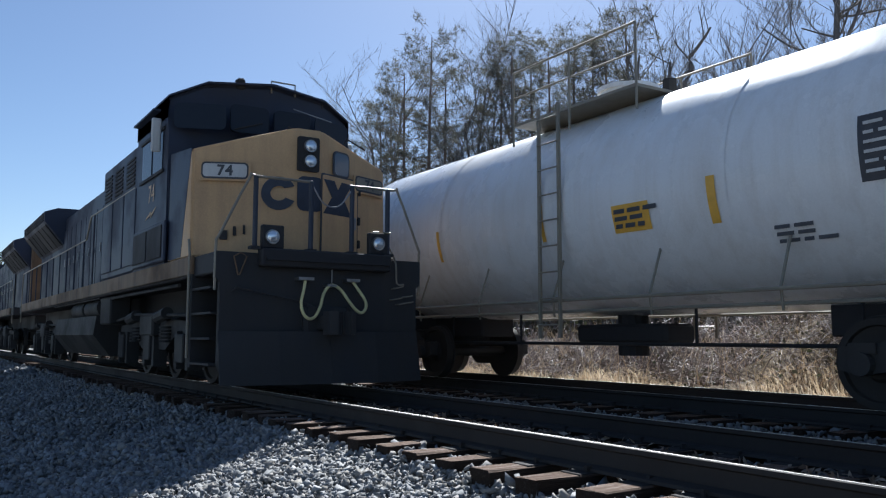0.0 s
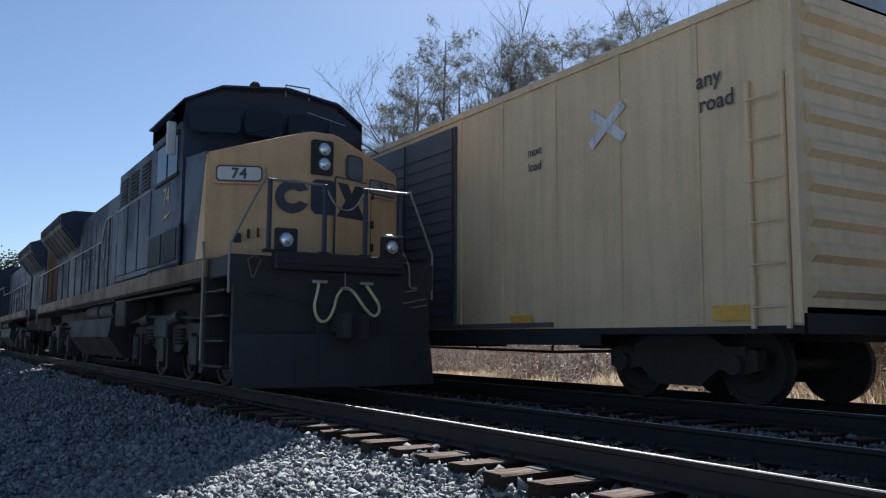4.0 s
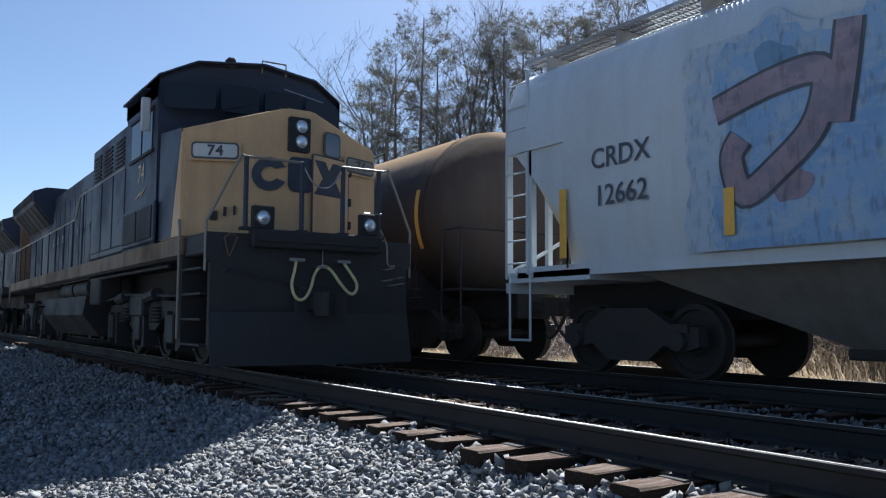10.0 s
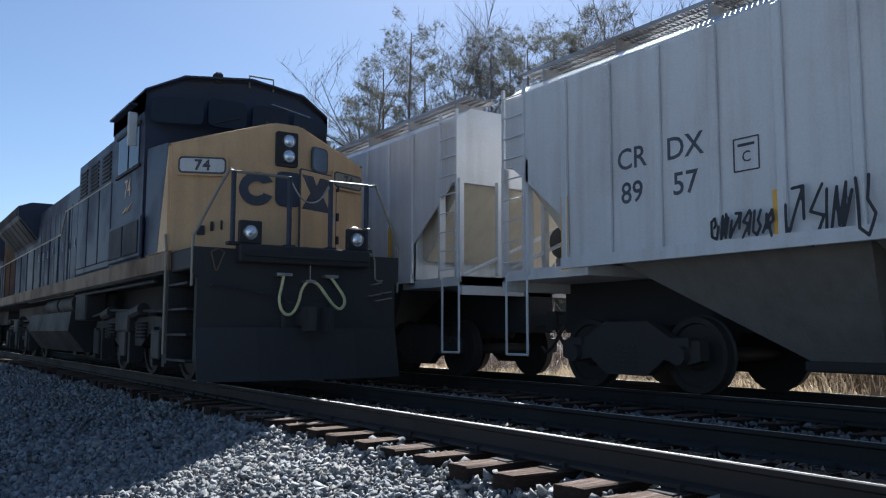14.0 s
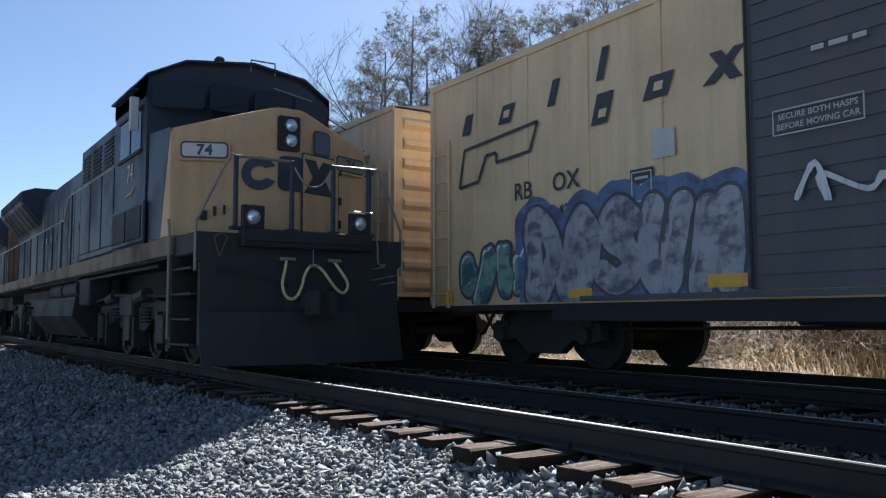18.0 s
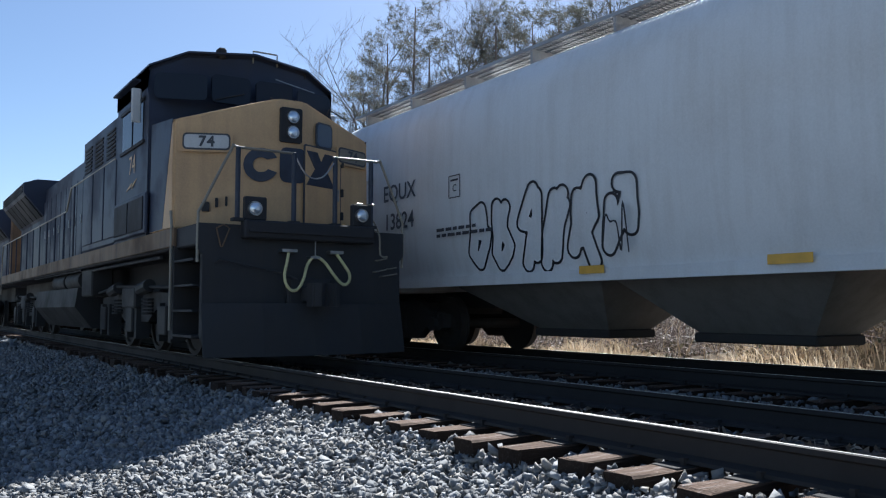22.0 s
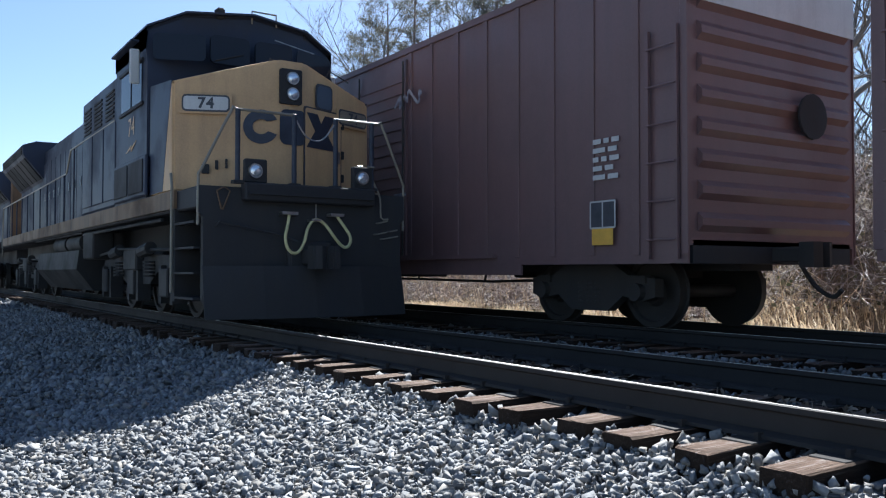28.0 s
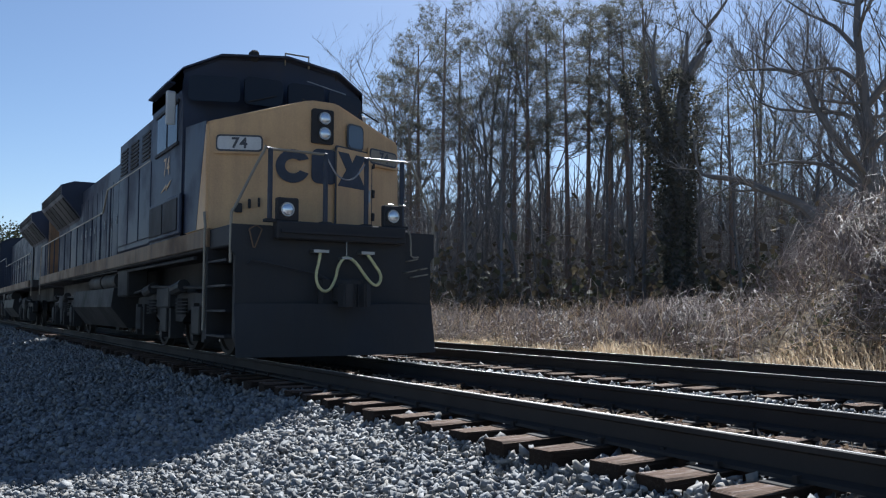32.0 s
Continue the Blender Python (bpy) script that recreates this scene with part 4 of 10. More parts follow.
S = {
    "sky_blue": spray("spray_sky_blue", (0.34, 0.44, 0.50), (0.50, 0.57, 0.60), (0.20, 0.28, 0.36)),
    "silver": spray("spray_silver", (0.30, 0.31, 0.35), (0.44, 0.45, 0.48), (0.14, 0.14, 0.18)),
    "dull_silver": spray("spray_dull_silver", (0.27, 0.27, 0.28), (0.34, 0.34, 0.35), (0.19, 0.19, 0.20)),
    "sage": spray("spray_sage_grey", (0.40, 0.50, 0.50), (0.52, 0.58, 0.55), (0.28, 0.34, 0.36)),
    "slate": spray("spray_slate", (0.05, 0.06, 0.075), (0.10, 0.11, 0.13)),
    "moss": spray("spray_moss", (0.10, 0.14, 0.12), (0.17, 0.22, 0.18), (0.06, 0.07, 0.07)),
    "pale_green": spray("spray_pale_green", (0.44, 0.54, 0.44), (0.52, 0.58, 0.48), (0.34, 0.44, 0.42)),
    "ocean": spray("spray_ocean_blend", (0.08, 0.36, 0.48), (0.55, 0.68, 0.66), (0.06, 0.22, 0.45), 2.2),
    "dull_red": spray("spray_rust_red", (0.42, 0.12, 0.08), (0.30, 0.10, 0.08), (0.12, 0.08, 0.07), 2.5),
    "ochre": spray("spray_ochre_orange", (0.52, 0.27, 0.12), (0.62, 0.42, 0.16), (0.40, 0.24, 0.20), 2.0),
    "violet": spray("spray_violet", (0.24, 0.13, 0.30), (0.34, 0.22, 0.40), (0.16, 0.20, 0.26), 2.0),
    "soot": spray("sooty_paint_patch", (0.040, 0.042, 0.050), (0.055, 0.055, 0.060), (0.075, 0.065, 0.06)),
    "lilac_pale": spray("spray_pale_lilac", (0.46, 0.45, 0.52), (0.54, 0.53, 0.58), (0.38, 0.37, 0.44)),
    "graphite": spray("spray_graphite", (0.11, 0.11, 0.115), (0.16, 0.16, 0.165), (0.22, 0.22, 0.22)),
    "mauve": spray("spray_mauve", (0.27, 0.20, 0.23), (0.33, 0.26, 0.30), (0.22, 0.19, 0.24)),
    "mist_blue": spray("spray_mist_blue", (0.41, 0.49, 0.58), (0.44, 0.51, 0.58), (0.35, 0.45, 0.57)),
    "ocean_dull": spray("spray_dull_ocean", (0.12, 0.24, 0.38), (0.18, 0.30, 0.44)),
    "faded_red": spray("spray_faded_red", (0.46, 0.22, 0.26), (0.52, 0.30, 0.34), (0.40, 0.34, 0.40)),
    "taupe": spray("taupe_paint_out", (0.30, 0.26, 0.22), (0.36, 0.31, 0.26), (0.24, 0.22, 0.21)),
    "khaki": spray("spray_khaki", (0.26, 0.25, 0.13), (0.32, 0.30, 0.17), (0.14, 0.14, 0.12)),
    "dusty_pink": spray("dusty_pink_primer", (0.26, 0.17, 0.15), (0.30, 0.20, 0.18)),
    "tar": spray("rust_and_tar", (0.06, 0.035, 0.025), (0.13, 0.07, 0.04)),
    "dull_blue": spray("spray_dull_blue", (0.11, 0.16, 0.30), (0.16, 0.23, 0.38), (0.09, 0.11, 0.20)),
    "brick": spray("spray_brick_red", (0.50, 0.20, 0.15), (0.58, 0.27, 0.20), (0.40, 0.14, 0.12), 2.0),
    "dull_yellow": spray("spray_dull_yellow", (0.50, 0.45, 0.16), (0.56, 0.50, 0.22), (0.38, 0.34, 0.14), 2.5),
    "dusk": spray("spray_dusky_pink", (0.32, 0.25, 0.34), (0.38, 0.30, 0.38)),
    "deep_blue": spray("spray_deep_blue", (0.06, 0.14, 0.32), (0.10, 0.22, 0.42)),
    "tan": spray("spray_tan", (0.55, 0.47, 0.32), (0.42, 0.40, 0.35)),
    "ink": spray("spray_black", (0.012, 0.012, 0.016), (0.03, 0.03, 0.035)),
    "chalk": spray("spray_white", (0.62, 0.62, 0.62), (0.78, 0.78, 0.78)),
    "green": spray("spray_green", (0.10, 0.26, 0.21), (0.32, 0.42, 0.36), (0.06, 0.15, 0.16)),
    "pink": spray("spray_pink_red", (0.44, 0.11, 0.15), (0.52, 0.18, 0.22), (0.30, 0.09, 0.18)),
    "red": spray("spray_red", (0.58, 0.09, 0.05), (0.66, 0.17, 0.10)),
    "lilac": spray("spray_lilac", (0.31, 0.29, 0.38), (0.42, 0.41, 0.47)),
    "yellow": spray("spray_yellow", (0.72, 0.58, 0.08), (0.72, 0.50, 0.05)),
    "aqua": spray("spray_aqua_green", (0.26, 0.37, 0.36), (0.38, 0.46, 0.41), (0.17, 0.23, 0.27)),
    "haze_blue": spray("spray_haze_blue", (0.20, 0.34, 0.56), (0.27, 0.41, 0.60), (0.34, 0.44, 0.55)),
    "plum": spray("spray_plum", (0.14, 0.075, 0.10), (0.20, 0.10, 0.13)),
    "maroon": spray("spray_dull_red", (0.42, 0.16, 0.18), (0.50, 0.22, 0.24)),
}


def warped(x, z, seed, h):
    """Uneven hand of the sprayer."""
    return x + 0.15 * h * noise.noise((x * 1.4, z * 1.7, seed * 3.1)), z + 0.10 * h * noise.noise((x * 1.6, z * 1.5, seed * 3.1 + 50))


def wrap(bm, curve, y):
    if curve:
        for v in bm.verts:
            v.co.y += bow(curve, v.co.z) - 0.006 - y


GLYPHS = {
    "A": (((0.05, 0), (0.45, 1), (0.6, 1), (0.95, 0)), ((0.25, 0.36), (0.78, 0.36))),
    "B": (((0.1, 0), (0.1, 1), (0.7, 0.96), (0.8, 0.72), (0.25, 0.52), (0.9, 0.4), (0.85, 0.05), (0.1, 0)),),
    "C": (((0.92, 0.8), (0.6, 1), (0.15, 0.8), (0.08, 0.25), (0.45, 0), (0.92, 0.15)),),
    "D": (((0.1, 0), (0.12, 1), (0.6, 0.95), (0.92, 0.5), (0.65, 0.05), (0.1, 0)),),
    "E": (((0.9, 1), (0.12, 0.95), (0.12, 0.05), (0.92, 0)), ((0.15, 0.5), (0.75, 0.54))),
    "F": (((0.15, 0), (0.12, 0.95), (0.95, 1)), ((0.15, 0.48), (0.75, 0.54))),
    "G": (((0.92, 0.8), (0.6, 1), (0.15, 0.8), (0.08, 0.25), (0.45, 0), (0.9, 0.12), (0.9, 0.45), (0.55, 0.45)),),
    "I": (((0.5, 0), (0.5, 1)), ((0.2, 0), (0.8, 0)), ((0.2, 1), (0.8, 1))),
    "J": (((0.25, 1), (0.9, 1), (0.8, 0.2), (0.4, 0), (0.08, 0.28)),),
    "K": (((0.12, 0), (0.12, 1)), ((0.9, 1), (0.2, 0.5), (0.95, 0))),
    "L": (((0.15, 1), (0.12, 0.05), (0.92, 0)),),
    "M": (((0.05, 0), (0.15, 1), (0.5, 0.35), (0.85, 1), (0.95, 0)),),
    "N": (((0.08, 0), (0.12, 1), (0.85, 0), (0.92, 1)),),
    "O": (((0.5, 1), (0.1, 0.75), (0.1, 0.25), (0.5, 0), (0.9, 0.25), (0.9, 0.75), (0.5, 1)),),
    "P": (((0.12, 0), (0.12, 1), (0.75, 0.95), (0.88, 0.7), (0.7, 0.48), (0.15, 0.45)),),
    "R": (((0.12, 0), (0.12, 1), (0.75, 0.95), (0.88, 0.72), (0.7, 0.5), (0.2, 0.46)), ((0.4, 0.45), (0.95, 0))),
    "S": (((0.9, 0.85), (0.5, 1), (0.12, 0.78), (0.3, 0.55), (0.75, 0.45), (0.9, 0.2), (0.5, 0), (0.08, 0.12)),),
    "T": (((0.02, 0.94), (0.98, 1)), ((0.5, 0.95), (0.46, 0))),
    "U": (((0.1, 1), (0.12, 0.2), (0.5, 0), (0.88, 0.2), (0.9, 1)),),
    "V": (((0.05, 1), (0.5, 0), (0.95, 1)),),
    "W": (((0.03, 1), (0.25, 0), (0.5, 0.65), (0.75, 0), (0.97, 1)),),
    "Y": (((0.05, 1), (0.5, 0.5), (0.95, 1)), ((0.5, 0.5), (0.45, 0))),
}
SHAPES = (
    (((0.1, 0.1), (0.55, 0.55), (0.9, 0.9)), ((0.4, 0.95), (0.95, 0.95), (0.95, 0.4)), ((0.1, 0.1), (0.1, 0.7))),
    (((0.5, 0.5), (0.7, 0.6), (0.6, 0.85), (0.2, 0.75), (0.15, 0.2), (0.7, 0.05), (0.95, 0.5)),),
    (((0.7, 1), (0.2, 0.58), (0.8, 0.48), (0.3, 0)), ((0.9, 0.9), (0.9, 0.1))),
    (((0.0, 0.15), (0.6, 0.95), (0.9, 0.6), (0.3, 0.3), (0.1, 0.8), (0.95, 0.05)),),
    (((0.15, 1), (0.2, 0.15), (0.6, 0), (0.85, 0.35), (0.55, 0.6), (0.7, 1)),),
    (((0.05, 0.0), (0.3, 0.9), (0.45, 0.25), (0.7, 0.95), (0.6, 0.1), (0.95, 0.8)),))
GLYPHS.update({str(i): shape for i, shape in enumerate(SHAPES)})   # digits stand for signs that cannot be read
SILL = 0.90     # lower edge of most car sides: no paint hangs below it


def reach_to(X, Z, lines, block=False):
    """Distance of the grid points from the nearest of the lines; block: measured square, for hard corners."""
    best = np.full(X.shape, 9.0)
    if block:
        for line in lines:
            for (ax, az), (bx, bz) in zip(line, line[1:]):
                for k in range(6):
                    px, pz = ax + (bx - ax) * k / 5, az + (bz - az) * k / 5
                    best = np.minimum(best, np.maximum(np.abs(X - px + 0.12 * (Z - pz)), np.abs(Z - pz) * 1.1))
        return best
    for line in lines:
        for (ax, az), (bx, bz) in zip(line, line[1:]):
            dx, dz = bx - ax, bz - az
            t = np.clip(((X - ax) * dx + (Z - az) * dz) / (dx * dx + dz * dz + 1e-9), 0, 1)
            best = np.minimum(best, np.hypot(X - ax - t * dx, Z - az - t * dz))
    return best


def region(X, Z, F, y, floor_z):
    """A flat mesh of where F is below zero, its edge cut cell by cell."""
    bm = bmesh.new()
    F = np.maximum(F, floor_z - Z)
    seen = {}

    def grid_vert(i, j):
        if (i, j) not in seen:
            seen[(i, j)] = bm.verts.new((X[i, j], y, Z[i, j]))
        return seen[(i, j)]

    inside = F < 0
    some = inside[:-1, :-1] | inside[1:, :-1] | inside[:-1, 1:] | inside[1:, 1:]
    for i, j in np.argwhere(some):
        ring = ((i, j), (i, j + 1), (i + 1, j + 1), (i + 1, j))
        out = []
        for a, b in zip(ring, ring[1:] + ring[:1]):
            fa, fb = F[a], F[b]
            if fa < 0:
                out.append(grid_vert(*a))
            if (fa < 0) != (fb < 0):
                t = fa / (fa - fb)
                out.append(bm.verts.new((X[a] + t * (X[b] - X[a]), y, Z[a] + t * (Z[b] - Z[a]))))
        if len(out) > 2:
            bm.faces.new(out)
    return bm


def ragged(X, Z, seed, size):
    """Uneven edge of a sprayed field."""
    g = np.random.default_rng(seed)
    out = np.zeros(X.shape)
    for k, amp in ((2.2, 1.0), (5.0, 0.55), (11.0, 0.35)):
        for q in range(3):
            a, ph = g.uniform(0, 6.28), g.uniform(0, 6.28, 2)
            out += amp / 3 * np.sin(k / size * (X * math.cos(a) + Z * math.sin(a)) + ph[0]) * np.sin(k * 0.7 / size * (Z * math.cos(a) - X * math.sin(a)) + ph[1])
    return out


def spray_letter(T, lines, r, layers, y, seed, curve, floor_z, names, block=False):
    """One sprayed letter as nested fields round its strokes: rows of (part name, material, reach past r, lift off the side)."""
    far = max(e for _, m, e, _ in layers if m is not None) + r + 0.03 + (0.1 if block else 0)
    xs, zs = [p[0] for l in lines for p in l], [p[1] for l in lines for p in l]
    cell = 0.022 if layers[0][0] == "letter_line" else min(0.055, max(0.016, r * 0.40))
    X, Z = np.meshgrid(np.arange(min(xs) - far, max(xs) + far + cell, cell), np.arange(min(zs) - far, max(zs) + far + cell, cell))
    D = reach_to(X, Z, lines, block) + 0.07 * r * ragged(X, Z, seed, max(r * 3, 0.2))
    for name, mat, e, lift in layers:
        if mat is None:
            continue
        if name == "letter_shine":
            F = np.maximum(D - 0.80 * r, 0.84 * r - reach_to(X - 0.34 * r, Z + 0.34 * r, lines))
            F = np.maximum(F, D - 0.95 * r)
        elif name == "letter_line":
            F = np.abs(D - r) - 0.6 * e
        elif name == "letter_shade":
            F = reach_to(X + 0.09, Z - 0.05, lines, block) - r - e
        elif name == "sprayed_glow":
            F = D - r - e + 0.35 * e * ragged(X, Z, seed + 5, 0.5)
        else:
            F = D - r - e
        bm = region(X, Z, F, y - lift, floor_z)
        if not len(bm.faces):
            bm.free()
            continue
        wrap(bm, curve, y)
        part(name, bm, mat, T, names)


def sprayed_word(T, word, x, z, w, h, y, fill, rim, rim_w=0.05, seed=1, curve=None, slant=4, glow=None, edge=None, shine=None, fat=1.0, block=False, shade=None):
    """Fat sprayed letters with a glow, a rim and a lit inner stroke, each a little off line."""
    step = w / len(word)
    rng = random.Random(seed)
    thick = (0.022 if block else max(0.030, 0.045 + rim_w * 0.5)) * min(1.0, h / 0.9 + 0.25)
    for i, ch in enumerate(word):
        sw, sh, lift, turn = rng.uniform(1.02, 1.2), rng.uniform(0.92, 1.08), rng.uniform(-0.03, 0.03), radians(rng.uniform(-slant, slant))
        if ch == " ":
            continue
        r = fat * min(0.215 * step, 0.155 * h)
        lw, lh = step * sw - 2 * r, h * sh - 2 * r
        cx, cz = x + (i + 0.5) * step, z + lift * h
        lines = []
        for line in GLYPHS[ch]:
            if ch in "BCDGJOPRSU" and not block:
                line = [(q[0], q[2]) for q in curve_pts([(u, 0.0, v) for u, v in line], 4)]
            fine = [((a[0] * (1 - k / 3) + b[0] * k / 3), (a[1] * (1 - k / 3) + b[1] * k / 3)) for a, b in zip(line, line[1:]) for k in range(3)] + [line[-1]]
            placed = []
            for u, v in fine:
                px, pz = (u - 0.5) * lw, (v - 0.5) * lh
                placed.append(warped(cx + px * math.cos(turn) - pz * math.sin(turn) + 0.10 * pz, cz + px * math.sin(turn) + pz * math.cos(turn), seed, 0.7 * h))
            lines.append(placed)
        k = 0.0004 * i
        layers = [("sprayed_glow", glow, 0.15 * min(h, 1.2), 0.002 + k * 0.2), ("letter_shade", shade, thick, 0.003 + k), ("letter_edge", edge, thick + 0.05, 0.004 + k), ("letter_rim", rim, thick, 0.006 + k), ("sprayed_letter", fill, 0.0, 0.009 + k), ("letter_shine", shine, 0.0, 0.012 + k)]
        if fill is None:   # an outline alone
            layers = [("letter_line", rim, thick, 0.006 + k)]
        spray_letter(T, lines, r, layers, y, seed + i, curve, SILL if curve is None and z - h / 2 > 0.5 else -9, "sprayed letter", block)


def sprayed_blobs(T, x, z, w, h, n, y, fill, rim, seed=1, curve=None, glow=None, shine=None):
    """Sprayed shapes that cannot be read: with a rim, broad interlocked strokes; without one, a soft ragged field."""
    rng = random.Random(seed)
    floor_z = SILL if curve is None and h > 0.5 else -9
    if rim is None:
        lines = [[(x + w * (k + 0.5) / max(n, 1) + rng.uniform(-0.1, 0.1) * w / n, z + rng.uniform(-0.12, 0.12) * h) for k in range(n)]]
        if n == 1:
            lines[0].append((lines[0][0][0] + 0.01, z + 0.01))
        r = h * 0.46
        stretch = max(1.0, w / n / h)
        cell = min(0.05, max(0.012, min(h, w) / 9))
        X, Z = np.meshgrid(np.arange(x - 0.35 * w / n, x + w + 0.35 * w / n, cell), np.arange(z - 0.75 * h, z + 0.75 * h, cell))
        wide = min(1.0, w / n / h)
        F = reach_to(X / stretch / wide, Z, [[(u / stretch / wide, v) for u, v in l] for l in lines]) - r + (0.42 if n == 1 else 0.26) * r * ragged(X, Z, seed, min(h, 0.6))
        bm = region(X, Z, F, y - 0.010, floor_z)
        wrap(bm, curve, y)
        part("sprayed_shape", bm, fill, T, "sprayed field")
        return
    step = w / n
    r = min(0.22 * step, 0.16 * h)
    for i in range(n):
        hh, ww, lean = h * rng.uniform(0.9, 1.1) - 2 * r, step * rng.uniform(1.0, 1.2) - 2 * r, rng.uniform(-0.05, 0.22)
        cx, cz = x + (i + 0.5) * step, z + rng.uniform(-0.05, 0.05) * h
        lines = []
        for line in rng.choice(SHAPES):
            line = [(q[0], q[2]) for q in curve_pts([(u, 0.0, v) for u, v in line], 4)]
            lines.append([warped(cx + (u - 0.5) * ww + lean * (v - 0.5) * hh, cz + (v - 0.5) * hh, seed, 0.8 * h) for u, v in line])
        k = 0.0004 * i
        layers = [("sprayed_glow", glow, 0.13 * min(h, 1.2), 0.002 + k * 0.2), ("shape_rim", rim, max(0.03, 0.05 * min(h, 1.2)), 0.006 + k), ("sprayed_shape", fill, 0.0, 0.009 + k), ("letter_shine", shine, 0.0, 0.012 + k)]
        spray_letter(T, lines, r, layers, y, seed + i, curve, floor_z, "sprayed shape")


def sprayed_panel(T, x0, x1, z0, z1, y, mat, seed=1, rough=0.10):
    """A sprayed background: a broad panel with an uneven edge, cut straight at its lower side."""
    X, Z = np.meshgrid(np.arange(x0 - 0.3, x1 + 0.38, 0.07), np.arange(z0, z1 + 0.38, 0.07))
    F = np.maximum(np.abs(X - (x0 + x1) / 2) - (x1 - x0) / 2, Z - z1) + rough * ragged(X, Z, seed, 0.55)
    part("sprayed_ground", region(X, Z, F, y, z0 + 0.001), mat, T, "sprayed background panel")


def stroke(T, pts, r, y, mat):
    """One broad sprayed line through the points (x, z)."""
    line = [Vector((p[0], y, p[2])) for p in curve_pts([(x, 0.0, z) for x, z in pts], 6)]
    bm = bmesh.new()
    left, right = [], []
    for i, p in enumerate(line):
        d = (line[min(i + 1, len(line) - 1)] - line[max(i - 1, 0)]).normalized()
        n = Vector((-d.z, 0, d.x)) * r + Vector((0, -0.00015 * i, 0))
        left.append(bm.verts.new(p + n))
        right.append(bm.verts.new(p - Vector((n.x, -n.y, n.z))))
    for k in range(len(line) - 1):
        bm.faces.new((left[k], right[k], right[k + 1], left[k + 1]))
    part("sprayed_stroke", bm, mat, T, "broad sprayed line")


def scribble(T, x, z, w, h, y, mat, seed=1, loops=7, r=0.018, curve=None):
    """A quick line tag: one running scrawl."""
    rng = random.Random(seed)
    pts = [(x + w * (k + rng.uniform(-1.1, 1.1)) / (2 * loops), y, z + (h / 2) * (1 if k % 2 else -1) * rng.uniform(-0.1, 1.0)) for k in range(2 * loops + 1)]
    pts = curve_pts(pts, 5)
    if curve:
        pts = [Vector((p[0], bow(curve, p[2]) - 0.006, p[2])) for p in pts]
    bm = bmesh.new()
    left, right = [], []
    for i, p in enumerate(pts):
        d = pts[min(i + 1, len(pts) - 1)] - pts[max(i - 1, 0)]
        n = Vector((-d.z, 0, d.x)).normalized() * r * rng.uniform(0.75, 1.2)
        p = p + Vector((0, -0.00015 * i, 0))
        left.append(bm.verts.new(p + n))
        right.append(bm.verts.new(p - n))
    for k in range(len(pts) - 1):
        bm.faces.new((left[k], right[k], right[k + 1], left[k + 1]))
    part("sprayed_tag", bm, mat, T, "scrawled line tag")


def spill_mat():
    """Grime that thins out in blotches over the paint below."""
    m, nt, b = base_mat("oily_spill", 0.5)
    b.inputs["Base Color"].default_value = (0.05, 0.042, 0.036, 1)
    tr = nt.nodes.new("ShaderNodeBsdfTransparent")
    mx = nt.nodes.new("ShaderNodeMixShader")
    nt.links.new(noise_fac(nt, 1.4, (1.2, 1.2, 0.5), 7, 0.38, 0.62), mx.inputs[0])
    nt.links.new(tr.outputs[0], mx.inputs[1])
    nt.links.new(b.outputs[0], mx.inputs[2])
    nt.links.new(mx.outputs[0], nt.nodes["Material Output"].inputs[0])
    return m


